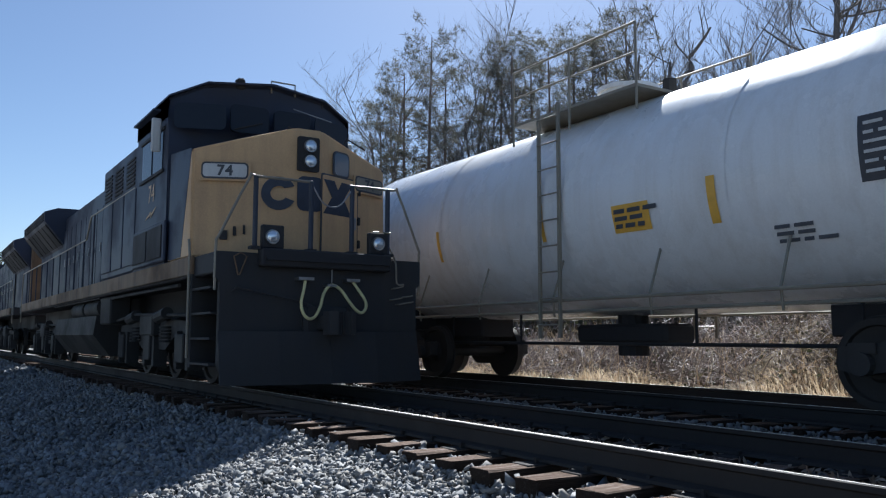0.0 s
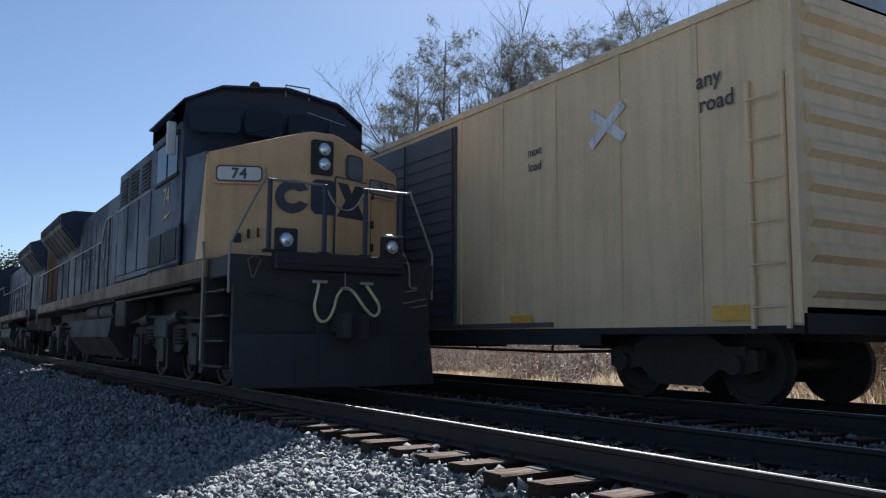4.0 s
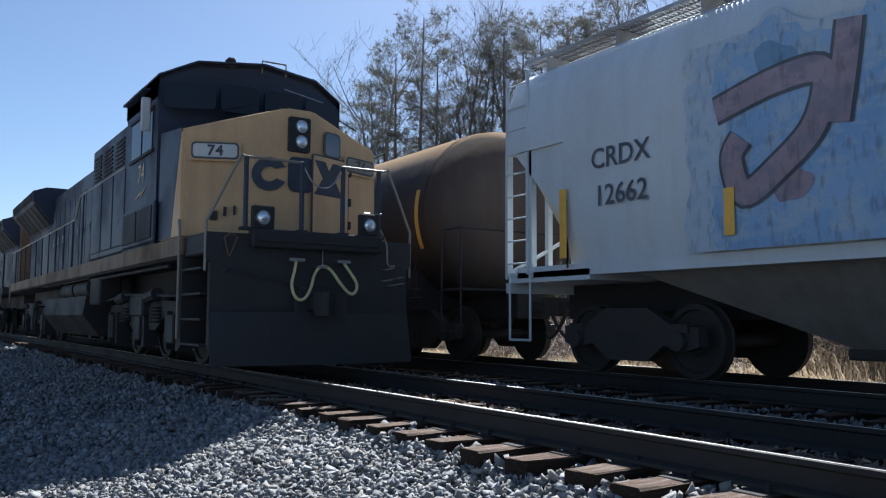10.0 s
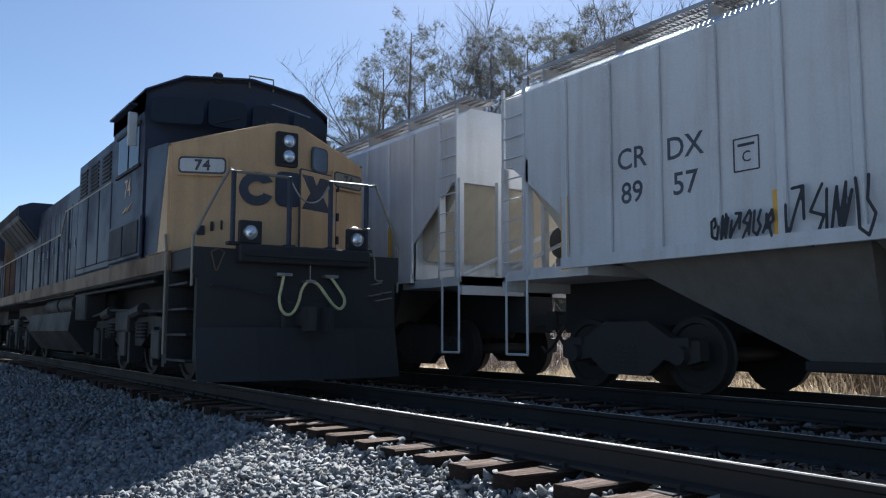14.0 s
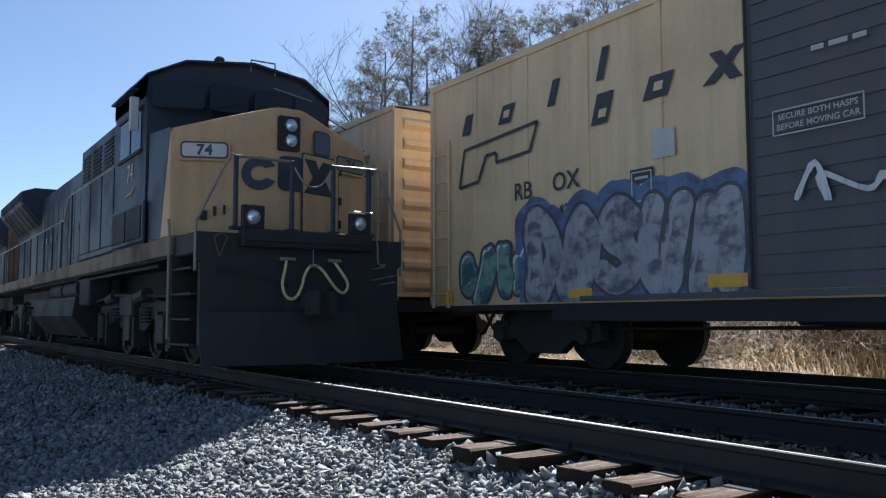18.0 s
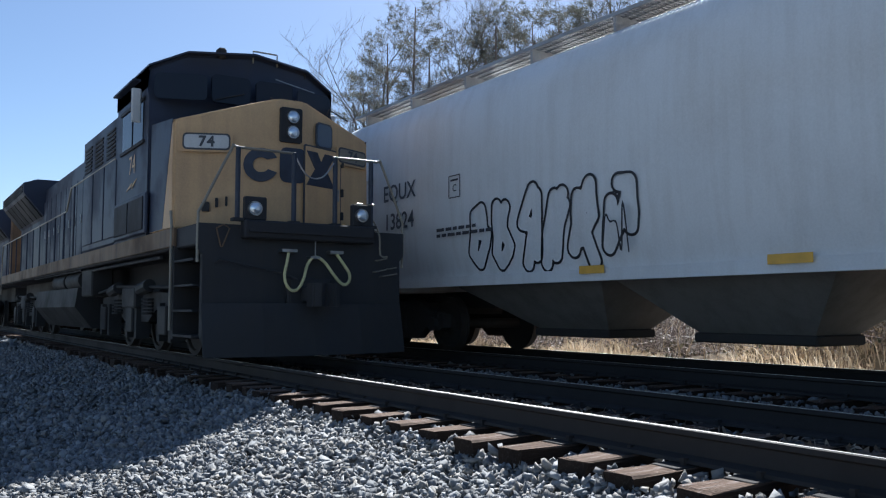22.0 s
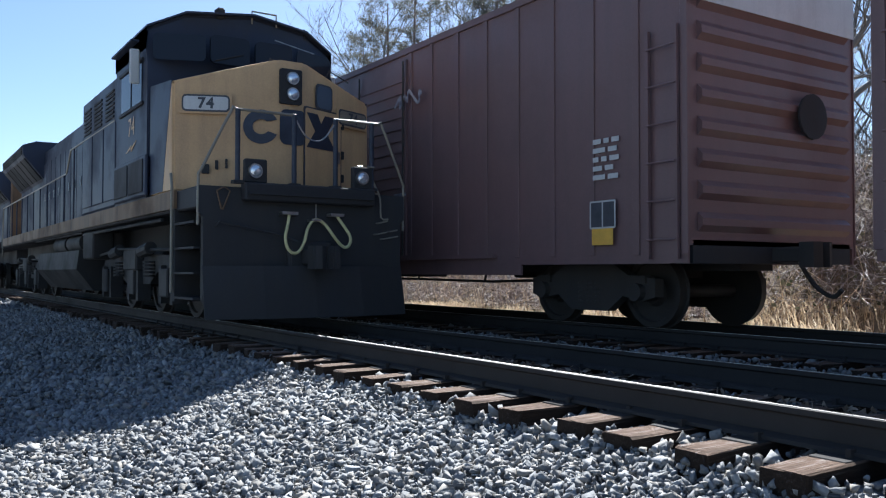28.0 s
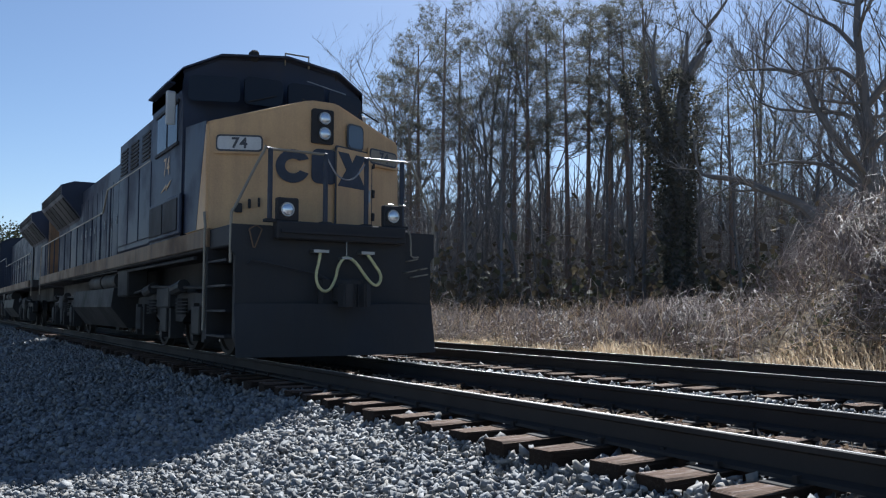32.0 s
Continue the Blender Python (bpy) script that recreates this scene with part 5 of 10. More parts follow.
# ---- box cars ----
def box_car(c0, length, label, side, door=None, end=None, door_span=(-2.1, 2.5), posts=6, group="box cars of the train", top=4.38, white_end=False, proud=0.022, post=None, ribs=(0, 1)):
    hw = 1.585
    T = car_base("box_car", label, "box car", c0, length, group, 2.1)
    end = end or side
    h = length / 2
    part("centre_sill", B(box, (-h + 0.3, h - 0.3, -0.32, 0.32, 0.72, 1.06)), M["black"], T)
    part("end_sill", B(box, (-h, -h + 0.25, -1.5, 1.5, 0.80, 1.06)), M["black"], T)
    part("end_sill", B(box, (h - 0.25, h, -1.5, 1.5, 0.80, 1.06)), M["black"], T)
    part("brake_reservoir", B(box, (-1.6, 1.6, -1.3, -0.6, 0.62, 0.95, 0.05)), M["black"], T)
    part("brake_valve", B(box, (2.0, 3.1, 0.5, 1.2, 0.6, 1.0, 0.04)), M["black"], T)
    part("body", B(box, (-h + 0.02, h - 0.02, -hw + 0.03, hw - 0.03, 1.06, top - 0.02)), side, T)
    for s in (-1, 1):
        y0, y1 = sorted((s * (hw - 0.03), s * hw))
        part("side", B(box, (-h, h, y0, y1, 0.88, top)), side, T)
        part("side_sill", B(box, (-h + 2.9, h - 2.9, y0, y1, 0.66, 0.88), (-h, -h + 2.9, y0, y1, 0.80, 0.88), (h - 2.9, h, y0, y1, 0.80, 0.88)), side if door is None else M["black"], T)
        spots = [-h + 0.03] + [x for k in range(posts) for x in (-h + (k + 1) * (h + door_span[0]) / (posts + 1),)] + [door_span[0] - 0.1, door_span[1] + 0.1] + [door_span[1] + (k + 1) * (h - door_span[1]) / (posts + 1) for k in range(posts)] + [h - 0.03]
        for x in spots:
            yy = sorted((s * hw, s * (hw + proud)))
            part("side_post", B(box, (x - 0.05, x + 0.05, *yy, 0.90, top - 0.06, 0.006)), post or side, T)
        yy = sorted((s * hw, s * (hw + 0.035)))
        part("eave", B(box, (-h, h, *yy, top - 0.07, top + 0.03)), side, T)
        d0, d1 = door_span
        dm = door or side
        bm = bmesh.new()
        box(bm, d0, d1, *sorted((s * hw, s * (hw + 0.045))), 0.98, top - 0.16)
        dr = part("door", bm, dm, T, "sliding plug door")
        bm = bmesh.new()
        for k in range(15):
            z = 1.12 + k * (top - 1.45) / 15
            for q in ribs:
                box(bm, (d0 + 0.08, (d0 + d1) / 2 + 0.05)[q], ((d0 + d1) / 2 - 0.05, d1 - 0.08)[q], *sorted((s * (hw + 0.045), s * (hw + 0.065))), z, z + 0.09)
        part("door_corrugation", bm, dm, dr)
        for x in (d0 + 0.02, (d0 + d1) / 2, d1 - 0.02):
            part("door_rod", B(rod, ((x, s * (hw + 0.085), 0.98), (x, s * (hw + 0.085), top - 0.2), 0.016, 6)), M["truck_grey"], dr)
        bm = bmesh.new()
        box(bm, d0 - 2.5, d1 + 2.5, *sorted((s * hw, s * (hw + 0.07))), 0.90, 0.965)
        part("door_track", bm, dm, T)
        for x in (-h + 0.32, h - 0.32):
            use_l = part("ladder", ladder_mesh(2.6 if s < 0 else 3.2), side, T, at=pose(x, s * (hw + 0.045), 0.85, 0, 0, 0 if s < 0 else 180))
    for s in (-1, 1):
        bm = bmesh.new()
        box(bm, *sorted((s * (h - 0.02), s * h)), -hw + 0.03, hw - 0.03, 1.0, top)
        part("end", bm, end, T, "")
        bm = bmesh.new()
        for k in range(9):
            z = 1.15 + k * 0.355
            prism(bm, [(s * h, z), (s * (h + 0.07), z + 0.07), (s * (h + 0.07), z + 0.15), (s * h, z + 0.22)], "y", -1.42, 1.42)
        part("end_corrugation", bm, end, T)
        if white_end:
            part("end_panel", B(box, (*sorted((s * (h + 0.075), s * (h + 0.085))), -1.5, 1.5, top - 0.75, top - 0.02)), M["white"], T, "white painted end panel")
        bm = bmesh.new()
        rod(bm, (s * (h + 0.10), 0.55, 2.6), (s * (h + 0.13), 0.55, 2.6), 0.28, 16)
        part("brake_wheel", bm, M["black"], T)
    bm = bmesh.new()
    prism(bm, [(-hw, top), (0, top + 0.22), (hw, top), (hw, top - 0.03), (-hw, top - 0.03)], "x", -h, h)
    rf = part("roof", bm, M["galv"], T, "dull galvanised ribbed roof")
    for k in range(int(length / 0.75)):
        x = -h + 0.4 + k * 0.75
        bm = bmesh.new()
        prism(bm, [(-hw, top + 0.005), (0, top + 0.225), (hw, top + 0.005), (hw, top + 0.04), (0, top + 0.26), (-hw, top + 0.04)], "x", x, x + 0.07)
        part("roof_rib", bm, M["galv"], rf)
    bm = bmesh.new()
    tube(bm, [(-5.0, -0.9, 0.55), (-1.0, -1.0, 0.60), (3.0, -0.7, 0.55), (5.0, -0.5, 0.60)], 0.022, 6)
    for x in (-1.3, 1.2, 3.2):
        tube(bm, [(x, -1.0, 0.56), (x, -0.9, 0.95)], 0.02, 6)
    part("brake_rod", bm, M["black"], T)
    return T, h, -hw - 0.024


M["spill"] = spill_mat()
M["galv"] = weathered("galvanised_roof", (0.36, 0.36, 0.36), (0.20, 0.15, 0.11), 0.4, 0.5, 0.5, 0.4)
M["car_red"] = weathered("oxide_red_car_paint", (0.29, 0.135, 0.125), (0.19, 0.12, 0.11), 0.5, 0.4, 0.55)
M["car_red2"] = weathered("faded_red_car_paint", (0.37, 0.105, 0.090), (0.22, 0.12, 0.10), 0.5, 0.4, 0.55)
M["car_brown"] = weathered("dark_brown_car_paint", (0.165, 0.098, 0.096), (0.125, 0.088, 0.083), 0.5, 0.4, 0.5)
M["car_rust"] = weathered("rusted_brown_car_paint", (0.27, 0.205, 0.175), (0.19, 0.13, 0.105), 0.6, 0.5, 0.65, rust=0.6)
M["car_yellow"] = weathered("faded_yellow_car_paint", (0.74, 0.55, 0.33), (0.38, 0.265, 0.175), 0.45, 0.40, 0.55)
M["car_yellow2"] = weathered("rust_streaked_yellow_car_paint", (0.72, 0.48, 0.20), (0.28, 0.15, 0.075), 0.5, 0.4, 0.55, rust=0.5)
M["door_black"] = weathered("black_door_paint", (0.085, 0.087, 0.100), (0.15, 0.135, 0.125), 0.45, 0.5, 0.55)
M["door_grey"] = weathered("sooty_grey_door_paint", (0.15, 0.155, 0.165), (0.10, 0.092, 0.085), 0.5, 0.6, 0.6)
# tan of rust streaks; on side posts it also holds the light they catch
M["post_tan"] = weathered("lit_and_rusted_tan_paint", (0.42, 0.29, 0.21), (0.22, 0.13, 0.09), 0.5, 0.5, 0.7)
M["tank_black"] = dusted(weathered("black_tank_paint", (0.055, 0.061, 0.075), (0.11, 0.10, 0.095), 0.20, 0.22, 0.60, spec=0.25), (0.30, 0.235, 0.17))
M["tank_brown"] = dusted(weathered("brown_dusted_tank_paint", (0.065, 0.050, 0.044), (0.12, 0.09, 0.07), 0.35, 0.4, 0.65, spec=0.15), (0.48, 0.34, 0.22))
M["tank_white"] = weathered("white_tank_paint", (0.76, 0.77, 0.78), (0.34, 0.28, 0.20), 0.28, 0.20, 0.35)
M["hopper_grey"] = weathered("pale_grey_hopper_paint", (0.64, 0.64, 0.64), (0.36, 0.33, 0.30), 0.42, 0.32, 0.5)
M["hopper_blue"] = weathered("pale_blue_grey_hopper_paint", (0.52, 0.57, 0.61), (0.35, 0.34, 0.33), 0.32, 0.27, 0.5)
M["hopper_white"] = weathered("off_white_hopper_paint", (0.70, 0.71, 0.70), (0.43, 0.40, 0.35), 0.32, 0.24, 0.5)
M["slope_beige"] = weathered("dusty_beige_slope_sheet", (0.58, 0.52, 0.41), (0.34, 0.28, 0.21), 0.4, 0.4, 0.7)
# dusty grey, made darker to hold the shade under the hopper
M["bay"] = weathered("shaded_dusty_hopper_bottom", (0.20, 0.192, 0.18), (0.10, 0.088, 0.078), 0.5, 0.5, 0.75)
M["gon_grey"] = weathered("chalky_grey_gondola_paint", (0.64, 0.64, 0.62), (0.34, 0.29, 0.24), 0.45, 0.35, 0.6, rust=0.25)
M["gon_dark"] = weathered("sooty_dark_gondola_paint", (0.062, 0.068, 0.081), (0.092, 0.088, 0.088), 0.4, 0.4, 0.55)
M["gon_rusty"] = weathered("rusty_dark_gondola_paint", (0.074, 0.070, 0.071), (0.15, 0.115, 0.098), 0.6, 0.5, 0.7, rust=0.5, spec=0.25)
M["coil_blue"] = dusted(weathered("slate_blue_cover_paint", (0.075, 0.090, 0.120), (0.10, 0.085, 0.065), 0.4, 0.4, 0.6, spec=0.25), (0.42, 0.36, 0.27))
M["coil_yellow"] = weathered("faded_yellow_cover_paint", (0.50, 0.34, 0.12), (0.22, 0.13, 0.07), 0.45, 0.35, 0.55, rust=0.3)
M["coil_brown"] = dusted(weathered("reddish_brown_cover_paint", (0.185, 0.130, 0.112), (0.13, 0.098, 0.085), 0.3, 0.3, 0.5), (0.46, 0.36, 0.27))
M["wrap"] = weathered("white_lumber_wrap", (0.74, 0.76, 0.79), (0.52, 0.54, 0.58), 0.2, 0.3, 0.35)
M["print_green"] = plain("dark_green_print", (0.012, 0.045, 0.045), 0.5)
M["print_teal"] = plain("teal_print", (0.10, 0.42, 0.36), 0.5)
M["print_grey"] = plain("grey_blue_print", (0.16, 0.22, 0.30), 0.5)
M["sill_dark"] = weathered("sooty_brown_car_sill", (0.068, 0.056, 0.052), (0.05, 0.042, 0.038), 0.5, 0.5, 0.7, spec=0.2)
# sawn wood, darkened to carry the shadow band between the packs
M["lumber"] = plain("shaded_lumber_ends", (0.20, 0.125, 0.10), 0.8, 0, 0.4, 9)


def placard(T, x, z, y, curve=None, w=0.42, h=0.32):
    """The stencilled consolidated panel: a dark field with white frame lines."""
    bars(T, [(x, z, w, h)], y - 0.002, M["dark_letter"], "data_panel", "dark data panel", curve)
    bars(T, [(x, z + h / 2, w, 0.02), (x, z - h / 2, w, 0.02), (x - w / 2, z, 0.02, h), (x, z, 0.02, h), (x + w / 2, z, 0.02, h)], y - 0.008, M["white"], "panel_line", "", None if not curve else (curve[0], curve[1] + 0.006))


def plate_box(T, x, z, y, mat, curve=None):
    letters(T, [("C", x, z - 0.03, 0.16)], y, mat, curve=curve)
    bars(T, [(x, z + 0.17, 0.30, 0.015), (x, z - 0.17, 0.30, 0.015), (x - 0.15, z, 0.015, 0.34), (x + 0.15, z, 0.015, 0.34), (x, z + 0.10, 0.2, 0.03)], y, mat, "stencil_frame", "", curve)


# ---- tank cars ----
def tank_car(c0, length, label, paint, zc=2.62, R=1.55, jacket_spill=False, group="tank cars of the train"):
    T = car_base("tank_car", label, "tank car", c0, length, group, 1.9)
    h = length / 2
    bm = bmesh.new()
    prof = [(-h + 0.35, 0.02), (-h + 0.37, 0.5), (-h + 0.46, 0.95), (-h + 0.62, 1.28), (-h + 0.86, 1.48), (-h + 1.15, R)]
    prof = prof + [(x, R) for x in np.linspace(-h + 2.8, h - 2.8, 7)] + [(-x, r) for x, r in reversed(prof)]
    seg = 48
    rings = [[bm.verts.new((x, -r * math.cos(2 * math.pi * k / seg), zc + r * math.sin(2 * math.pi * k / seg))) for k in range(seg)] for x, r in prof]
    for a, b in zip(rings, rings[1:]):
        for k in range(seg):
            bm.faces.new((a[k], b[k], b[(k + 1) % seg], a[(k + 1) % seg]))
    bm.faces.new(rings[0])
    bm.faces.new(rings[-1])
    bmesh.ops.recalc_face_normals(bm, faces=bm.faces)
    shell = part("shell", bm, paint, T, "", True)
    for x in np.linspace(-h + 1.15, h - 1.15, 5):
        bm = bmesh.new()
        n = 40
        for r0, r1, xx in ((R + 0.004, R + 0.010, 0.035),):
            v = [[bm.verts.new((x + sx * xx, -(R + 0.008) * math.cos(2 * math.pi * k / n), zc + (R + 0.008) * math.sin(2 * math.pi * k / n))) for k in range(n)] for sx in (-1, 1)]
            for k in range(n):
                bm.faces.new((v[0][k], v[1][k], v[1][(k + 1) % n], v[0][(k + 1) % n]))
        part("weld_seam", bm, paint, shell, "", True)
    part("stub_sill", B(box, (-h, -h + 3.6, -0.35, 0.35, 0.72, 1.16, 0.02)), M["black"], T)
    part("stub_sill", B(box, (h - 3.6, h, -0.35, 0.35, 0.72, 1.16, 0.02)), M["black"], T)
    for s in (-1, 1):
        xc = s * (h - 1.9)
        bm = bmesh.new()
        arc = [(zc_y, zc - math.sqrt(max(0.01, (R + 0.02) ** 2 - zc_y ** 2))) for zc_y in np.linspace(-1.2, 1.2, 9)]
        prism(bm, [(-1.3, 0.86), (1.3, 0.86)] + list(reversed(arc)), "x", xc - 0.16, xc + 0.16)
        part("bolster", bm, M["black"], T)
        part("end_platform", B(box, (*sorted((s * (h - 0.62), s * h)), -1.45, 1.45, 1.16, 1.20)), M["black"], T)
        bm = bmesh.new()
        for y in (-1.45, 1.45):
            tube(bm, [(s * (h - 0.04), y, 0.5), (s * (h - 0.04), y, 2.15)], 0.018, 6)
            tube(bm, [(s * (h - 0.60), y, 0.5), (s * (h - 0.60), y, 2.15)], 0.018, 6)
            tube(bm, [(s * (h - 0.60), y, 0.5), (s * (h - 0.04), y, 0.5)], 0.018, 6)
        tube(bm, [(s * (h - 0.60), -1.45, 2.15), (s * (h - 0.04), -1.45, 2.15), (s * (h - 0.04), 1.45, 2.15), (s * (h - 0.60), 1.45, 2.15)], 0.018, 6)
        part("end_rail", bm, M["handrail"] if paint == M["tank_white"] else M["black"], T)
    side_pipe = M["handrail"] if paint == M["tank_white"] else M["black"]
    for s in (-1, 1):
        bm = bmesh.new()
        tube(bm, [(-h + 1.2, s * 1.50, 1.20), (h - 1.2, s * 1.50, 1.20)], 0.022, 6)
        tube(bm, [(-h + 1.2, s * 1.46, 1.05), (h - 1.2, s * 1.46, 1.05)], 0.022, 6)
        for x in np.linspace(-h + 1.6, h - 1.6, 7):
            tube(bm, [(x, s * 1.46, 0.98), (x, s * 1.49, 1.22), (x, s * (R * 0.86), zc - R * 0.5)], 0.016, 6)
        part("side_rail", bm, side_pipe, T)
        part("ladder", ladder_mesh(3.2, 0.42, 9), side_pipe, T, at=pose(0, s * (R + 0.04), 0.7, 0, 0, 0 if s < 0 else 180))
    part("bottom_outlet", B(rod, ((0, 0, 0.45), (0, 0, 1.1), 0.22, 14)), M["black"], T)
    part("outlet_skid", B(box, (-0.9, 0.9, -0.3, 0.3, 0.62, 0.9, 0.05)), M["black"], T)
    bm = bmesh.new()
    tube(bm, [(-5.0, -0.5, 0.62), (5.0, -0.5, 0.62)], 0.025, 6)
    for x in (-4, -2, 1.6, 3.8):
        tube(bm, [(x, -0.5, 0.62), (x, -0.5, 1.2)], 0.02, 6)
    part("brake_rod", bm, M["black"], T)
    # platform and fittings on top
    zt = zc + R
    dm = part("dome", B(rod, ((0, 0, zt - 0.05), (0, 0, zt + 0.30), 0.42, 20)), paint, T, "", True)
    part("dome_lid", B(rod, ((0, 0, zt + 0.30), (0, 0, zt + 0.36), 0.46, 20)), paint, dm)
    part("top_platform", B(box, (-1.3, 1.3, -1.15, 1.15, zt - 0.10, zt - 0.06)), side_pipe, T)
    for y in (-1.15, 1.15):
        bm = bmesh.new()
        for x in (-1.3, 0, 1.3):
            tube(bm, [(x, y, zt - 0.4), (x, y, zt + 0.75)], 0.018, 6)
        tube(bm, [(-1.3, y, zt + 0.75), (1.3, y, zt + 0.75)], 0.018, 6)
        tube(bm, [(-1.3, y, zt + 0.35), (1.3, y, zt + 0.35)], 0.014, 6)
        part("platform_rail", bm, side_pipe, T)
    for x in (-0.75, 0.72):
        part("valve", B(rod, ((x, 0.1, zt - 0.02), (x, 0.1, zt + 0.34), 0.10, 10)), M["truck_grey"], T)
    if jacket_spill:
        bm = bmesh.new()
        n = 14
        for sx in (h - 1.9,):
            v = []
            for k in range(n):
                a = math.pi * (0.28 + 0.62 * k / (n - 1))
                v.append([bm.verts.new((sx + q * (0.6 + 0.35 * math.sin(k * 1.3)), -(R + 0.006) * math.sin(a), zc + (R + 0.006) * math.cos(a))) for q in (0.0, 1.3)])
            for a, b in zip(v, v[1:]):
                bm.faces.new((a[0], b[0], b[1], a[1]))
        part("spill_stain", bm, M["spill"], T, "dark spill down the shell")
    return T, h, (zc, R + 0.004)


# ---- covered hoppers ----
def hopper_car(c0, length, label, paint, sill=1.12, ribbed=False, bays=3, notch=1.35, beige=None, group="covered hopper cars of the train", bay_in=0.7, spans=None):
    T = car_base("covered_hopper_car", label, "hopper car", c0, length, group, 1.95)
    h = length / 2
    top, mid = 4.25, 3.05
    beige = beige or M["slope_beige"]
    if ribbed:
        sec = [(1.53, sill), (1.53, 4.05), (1.25, top)]
    else:
        sec = [(1.44, sill), (1.54, sill + 0.5), (1.585, 2.3), (1.585, 3.1), (1.54, 3.75), (1.40, 4.12), (1.20, top)]
    bm = bmesh.new()
    lo_sec = [(y, z) for y, z in sec if z < mid] + [(np.interp(mid, [z for _, z in sec], [y for y, _ in sec]), mid)]
    hi_sec = [(np.interp(mid, [z for _, z in sec], [y for y, _ in sec]), mid)] + [(y, z) for y, z in sec if z > mid]
    prism(bm, [(-y, z) for y, z in lo_sec] + [(y, z) for y, z in reversed(lo_sec)], "x", -h + notch, h - notch)
    part("lower_body", bm, paint, T, "", True)
    bm = bmesh.new()
    prism(bm, [(-y, z) for y, z in hi_sec] + [(y, z) for y, z in reversed(hi_sec)], "x", -h + 0.12, h - 0.12)
    part("upper_body", bm, paint, T, "", True)
    for s in (-1, 1):
        # curved edge of the side sheet beside the open end
        bm = bmesh.new()
        arch = [(s * (h - notch), sill)] + [(s * (h - notch + (notch - 0.25) * math.sin(a)), sill + 0.6 + (mid - sill - 0.6) * math.sin(a)) for a in np.linspace(0, math.pi / 2, 7)] + [(s * (h - notch), mid)]
        for q in (-1, 1):
            part("side_gusset", B(prism, (arch, "y", *sorted((q * 1.50, q * 1.53)))), paint, T)
        bm = bmesh.new()
        prism(bm, [(s * (h - 0.2), mid), (s * (h - notch - 0.01), mid), (s * (h - notch - 0.01), sill + 0.35), (s * (h - notch + 0.1), sill + 0.30)], "y", -1.36, 1.36)
        part("slope_sheet", bm, beige, T, "dusty slope sheet at the open end")
        part("end_platform", B(box, (*sorted((s * (h - notch - 0.4), s * h)), -1.50, 1.50, sill - 0.16, sill - 0.02), (*sorted((s * (h - 0.10), s * h)), -1.50, 1.50, sill - 0.30, sill + 0.0)), paint, T)
        for y in (-1.49, -0.75, 0.75, 1.49):
            part("end_post", B(box, (*sorted((s * (h - 0.10), s * (h - 0.02))), y - 0.04, y + 0.04, sill - 0.1, mid + 0.05)), paint, T)
        for y in (-1, 1):
            part("side_post", B(box, (*sorted((s * (h - 0.62), s * (h - 0.55))), *sorted((y * 1.44, y * 1.53)), sill - 0.1, mid + 0.05)), paint, T)
            part("ladder", ladder_mesh(mid - sill + 1.2, 0.46, 9), paint, T, at=pose(s * (h - 0.32), y * 1.54, sill - 0.05, 0, 0, 0 if y < 0 else 180))
            bm = bmesh.new()
            for x in (h - 0.55, h - 0.09):
                tube(bm, [(s * x, y * 1.5, sill - 0.1), (s * x, y * 1.5, 0.42)], 0.018, 6)
            tube(bm, [(s * (h - 0.55), y * 1.5, 0.42), (s * (h - 0.09), y * 1.5, 0.42)], 0.018, 6)
            part("stirrup_step", bm, paint, T)
        bm = bmesh.new()
        box(bm, *sorted((s * (h - notch - 1.9), s * h)), -0.3, 0.3, 0.72, sill - 0.15)
        part("stub_sill", bm, M["black"], T)
        part("end_cross", B(rod, ((s * (h - 0.06), -1.45, sill), (s * (h - 0.06), 1.45, mid - 0.2), 0.03, 6)), paint, T)
        part("end_floor", B(box, (*sorted((s * (h - notch), s * (h - 0.15))), -1.2, 1.2, sill - 0.02, sill + 0.02)), paint, T)
        rodm = bmesh.new()
        rod(rodm, (s * (h + 0.02), 0.5, 2.2), (s * (h + 0.05), 0.5, 2.2), 0.27, 16)
        part("brake_wheel", rodm, M["black"], T)
    if ribbed:
        n = 18
        for k in range(n + 1):
            x = -h + notch + 0.05 + k * (length - 2 * notch - 0.1) / n
            for s in (-1, 1):
                part("side_post", B(box, (x - 0.05, x + 0.05, *sorted((s * 1.53, s * 1.585)), sill, 4.02, 0.012)), paint, T)
        for s in (-1, 1):
            part("side_chord", B(box, (-h + notch, h - notch, *sorted((s * 1.53, s * 1.60)), sill - 0.06, sill + 0.08)), paint, T)
    else:
        for s in (-1, 1):
            part("side_chord", B(box, (-h + notch * 0.2, h - notch * 0.2, *sorted((s * 1.38, s * 1.50)), sill - 0.10, sill + 0.05)), paint, T)
    # discharge bays
    if spans is None:
        xs = np.linspace(-h + notch + bay_in, h - notch - bay_in, bays + 1)
        cuts = [(0.62, 0.88)] + [(0.25, 0.74)] * (bays - 2) + [(0.12, 0.38)]
        spans = [(a, b, a + (b - a) * f0, a + (b - a) * f1) for a, b, (f0, f1) in zip(xs, xs[1:], cuts)]
    for a, b, m0, m1 in spans:
        bm = bmesh.new()
        v = [bm.verts.new(p) for p in ((a, -1.30, sill), (b, -1.30, sill), (b, 1.30, sill), (a, 1.30, sill))]
        w = [bm.verts.new(p) for p in ((m0, -0.42, 0.42), (m1, -0.42, 0.42), (m1, 0.42, 0.42), (m0, 0.42, 0.42))]
        for i in range(4):
            bm.faces.new((v[i], v[(i + 1) % 4], w[(i + 1) % 4], w[i]))
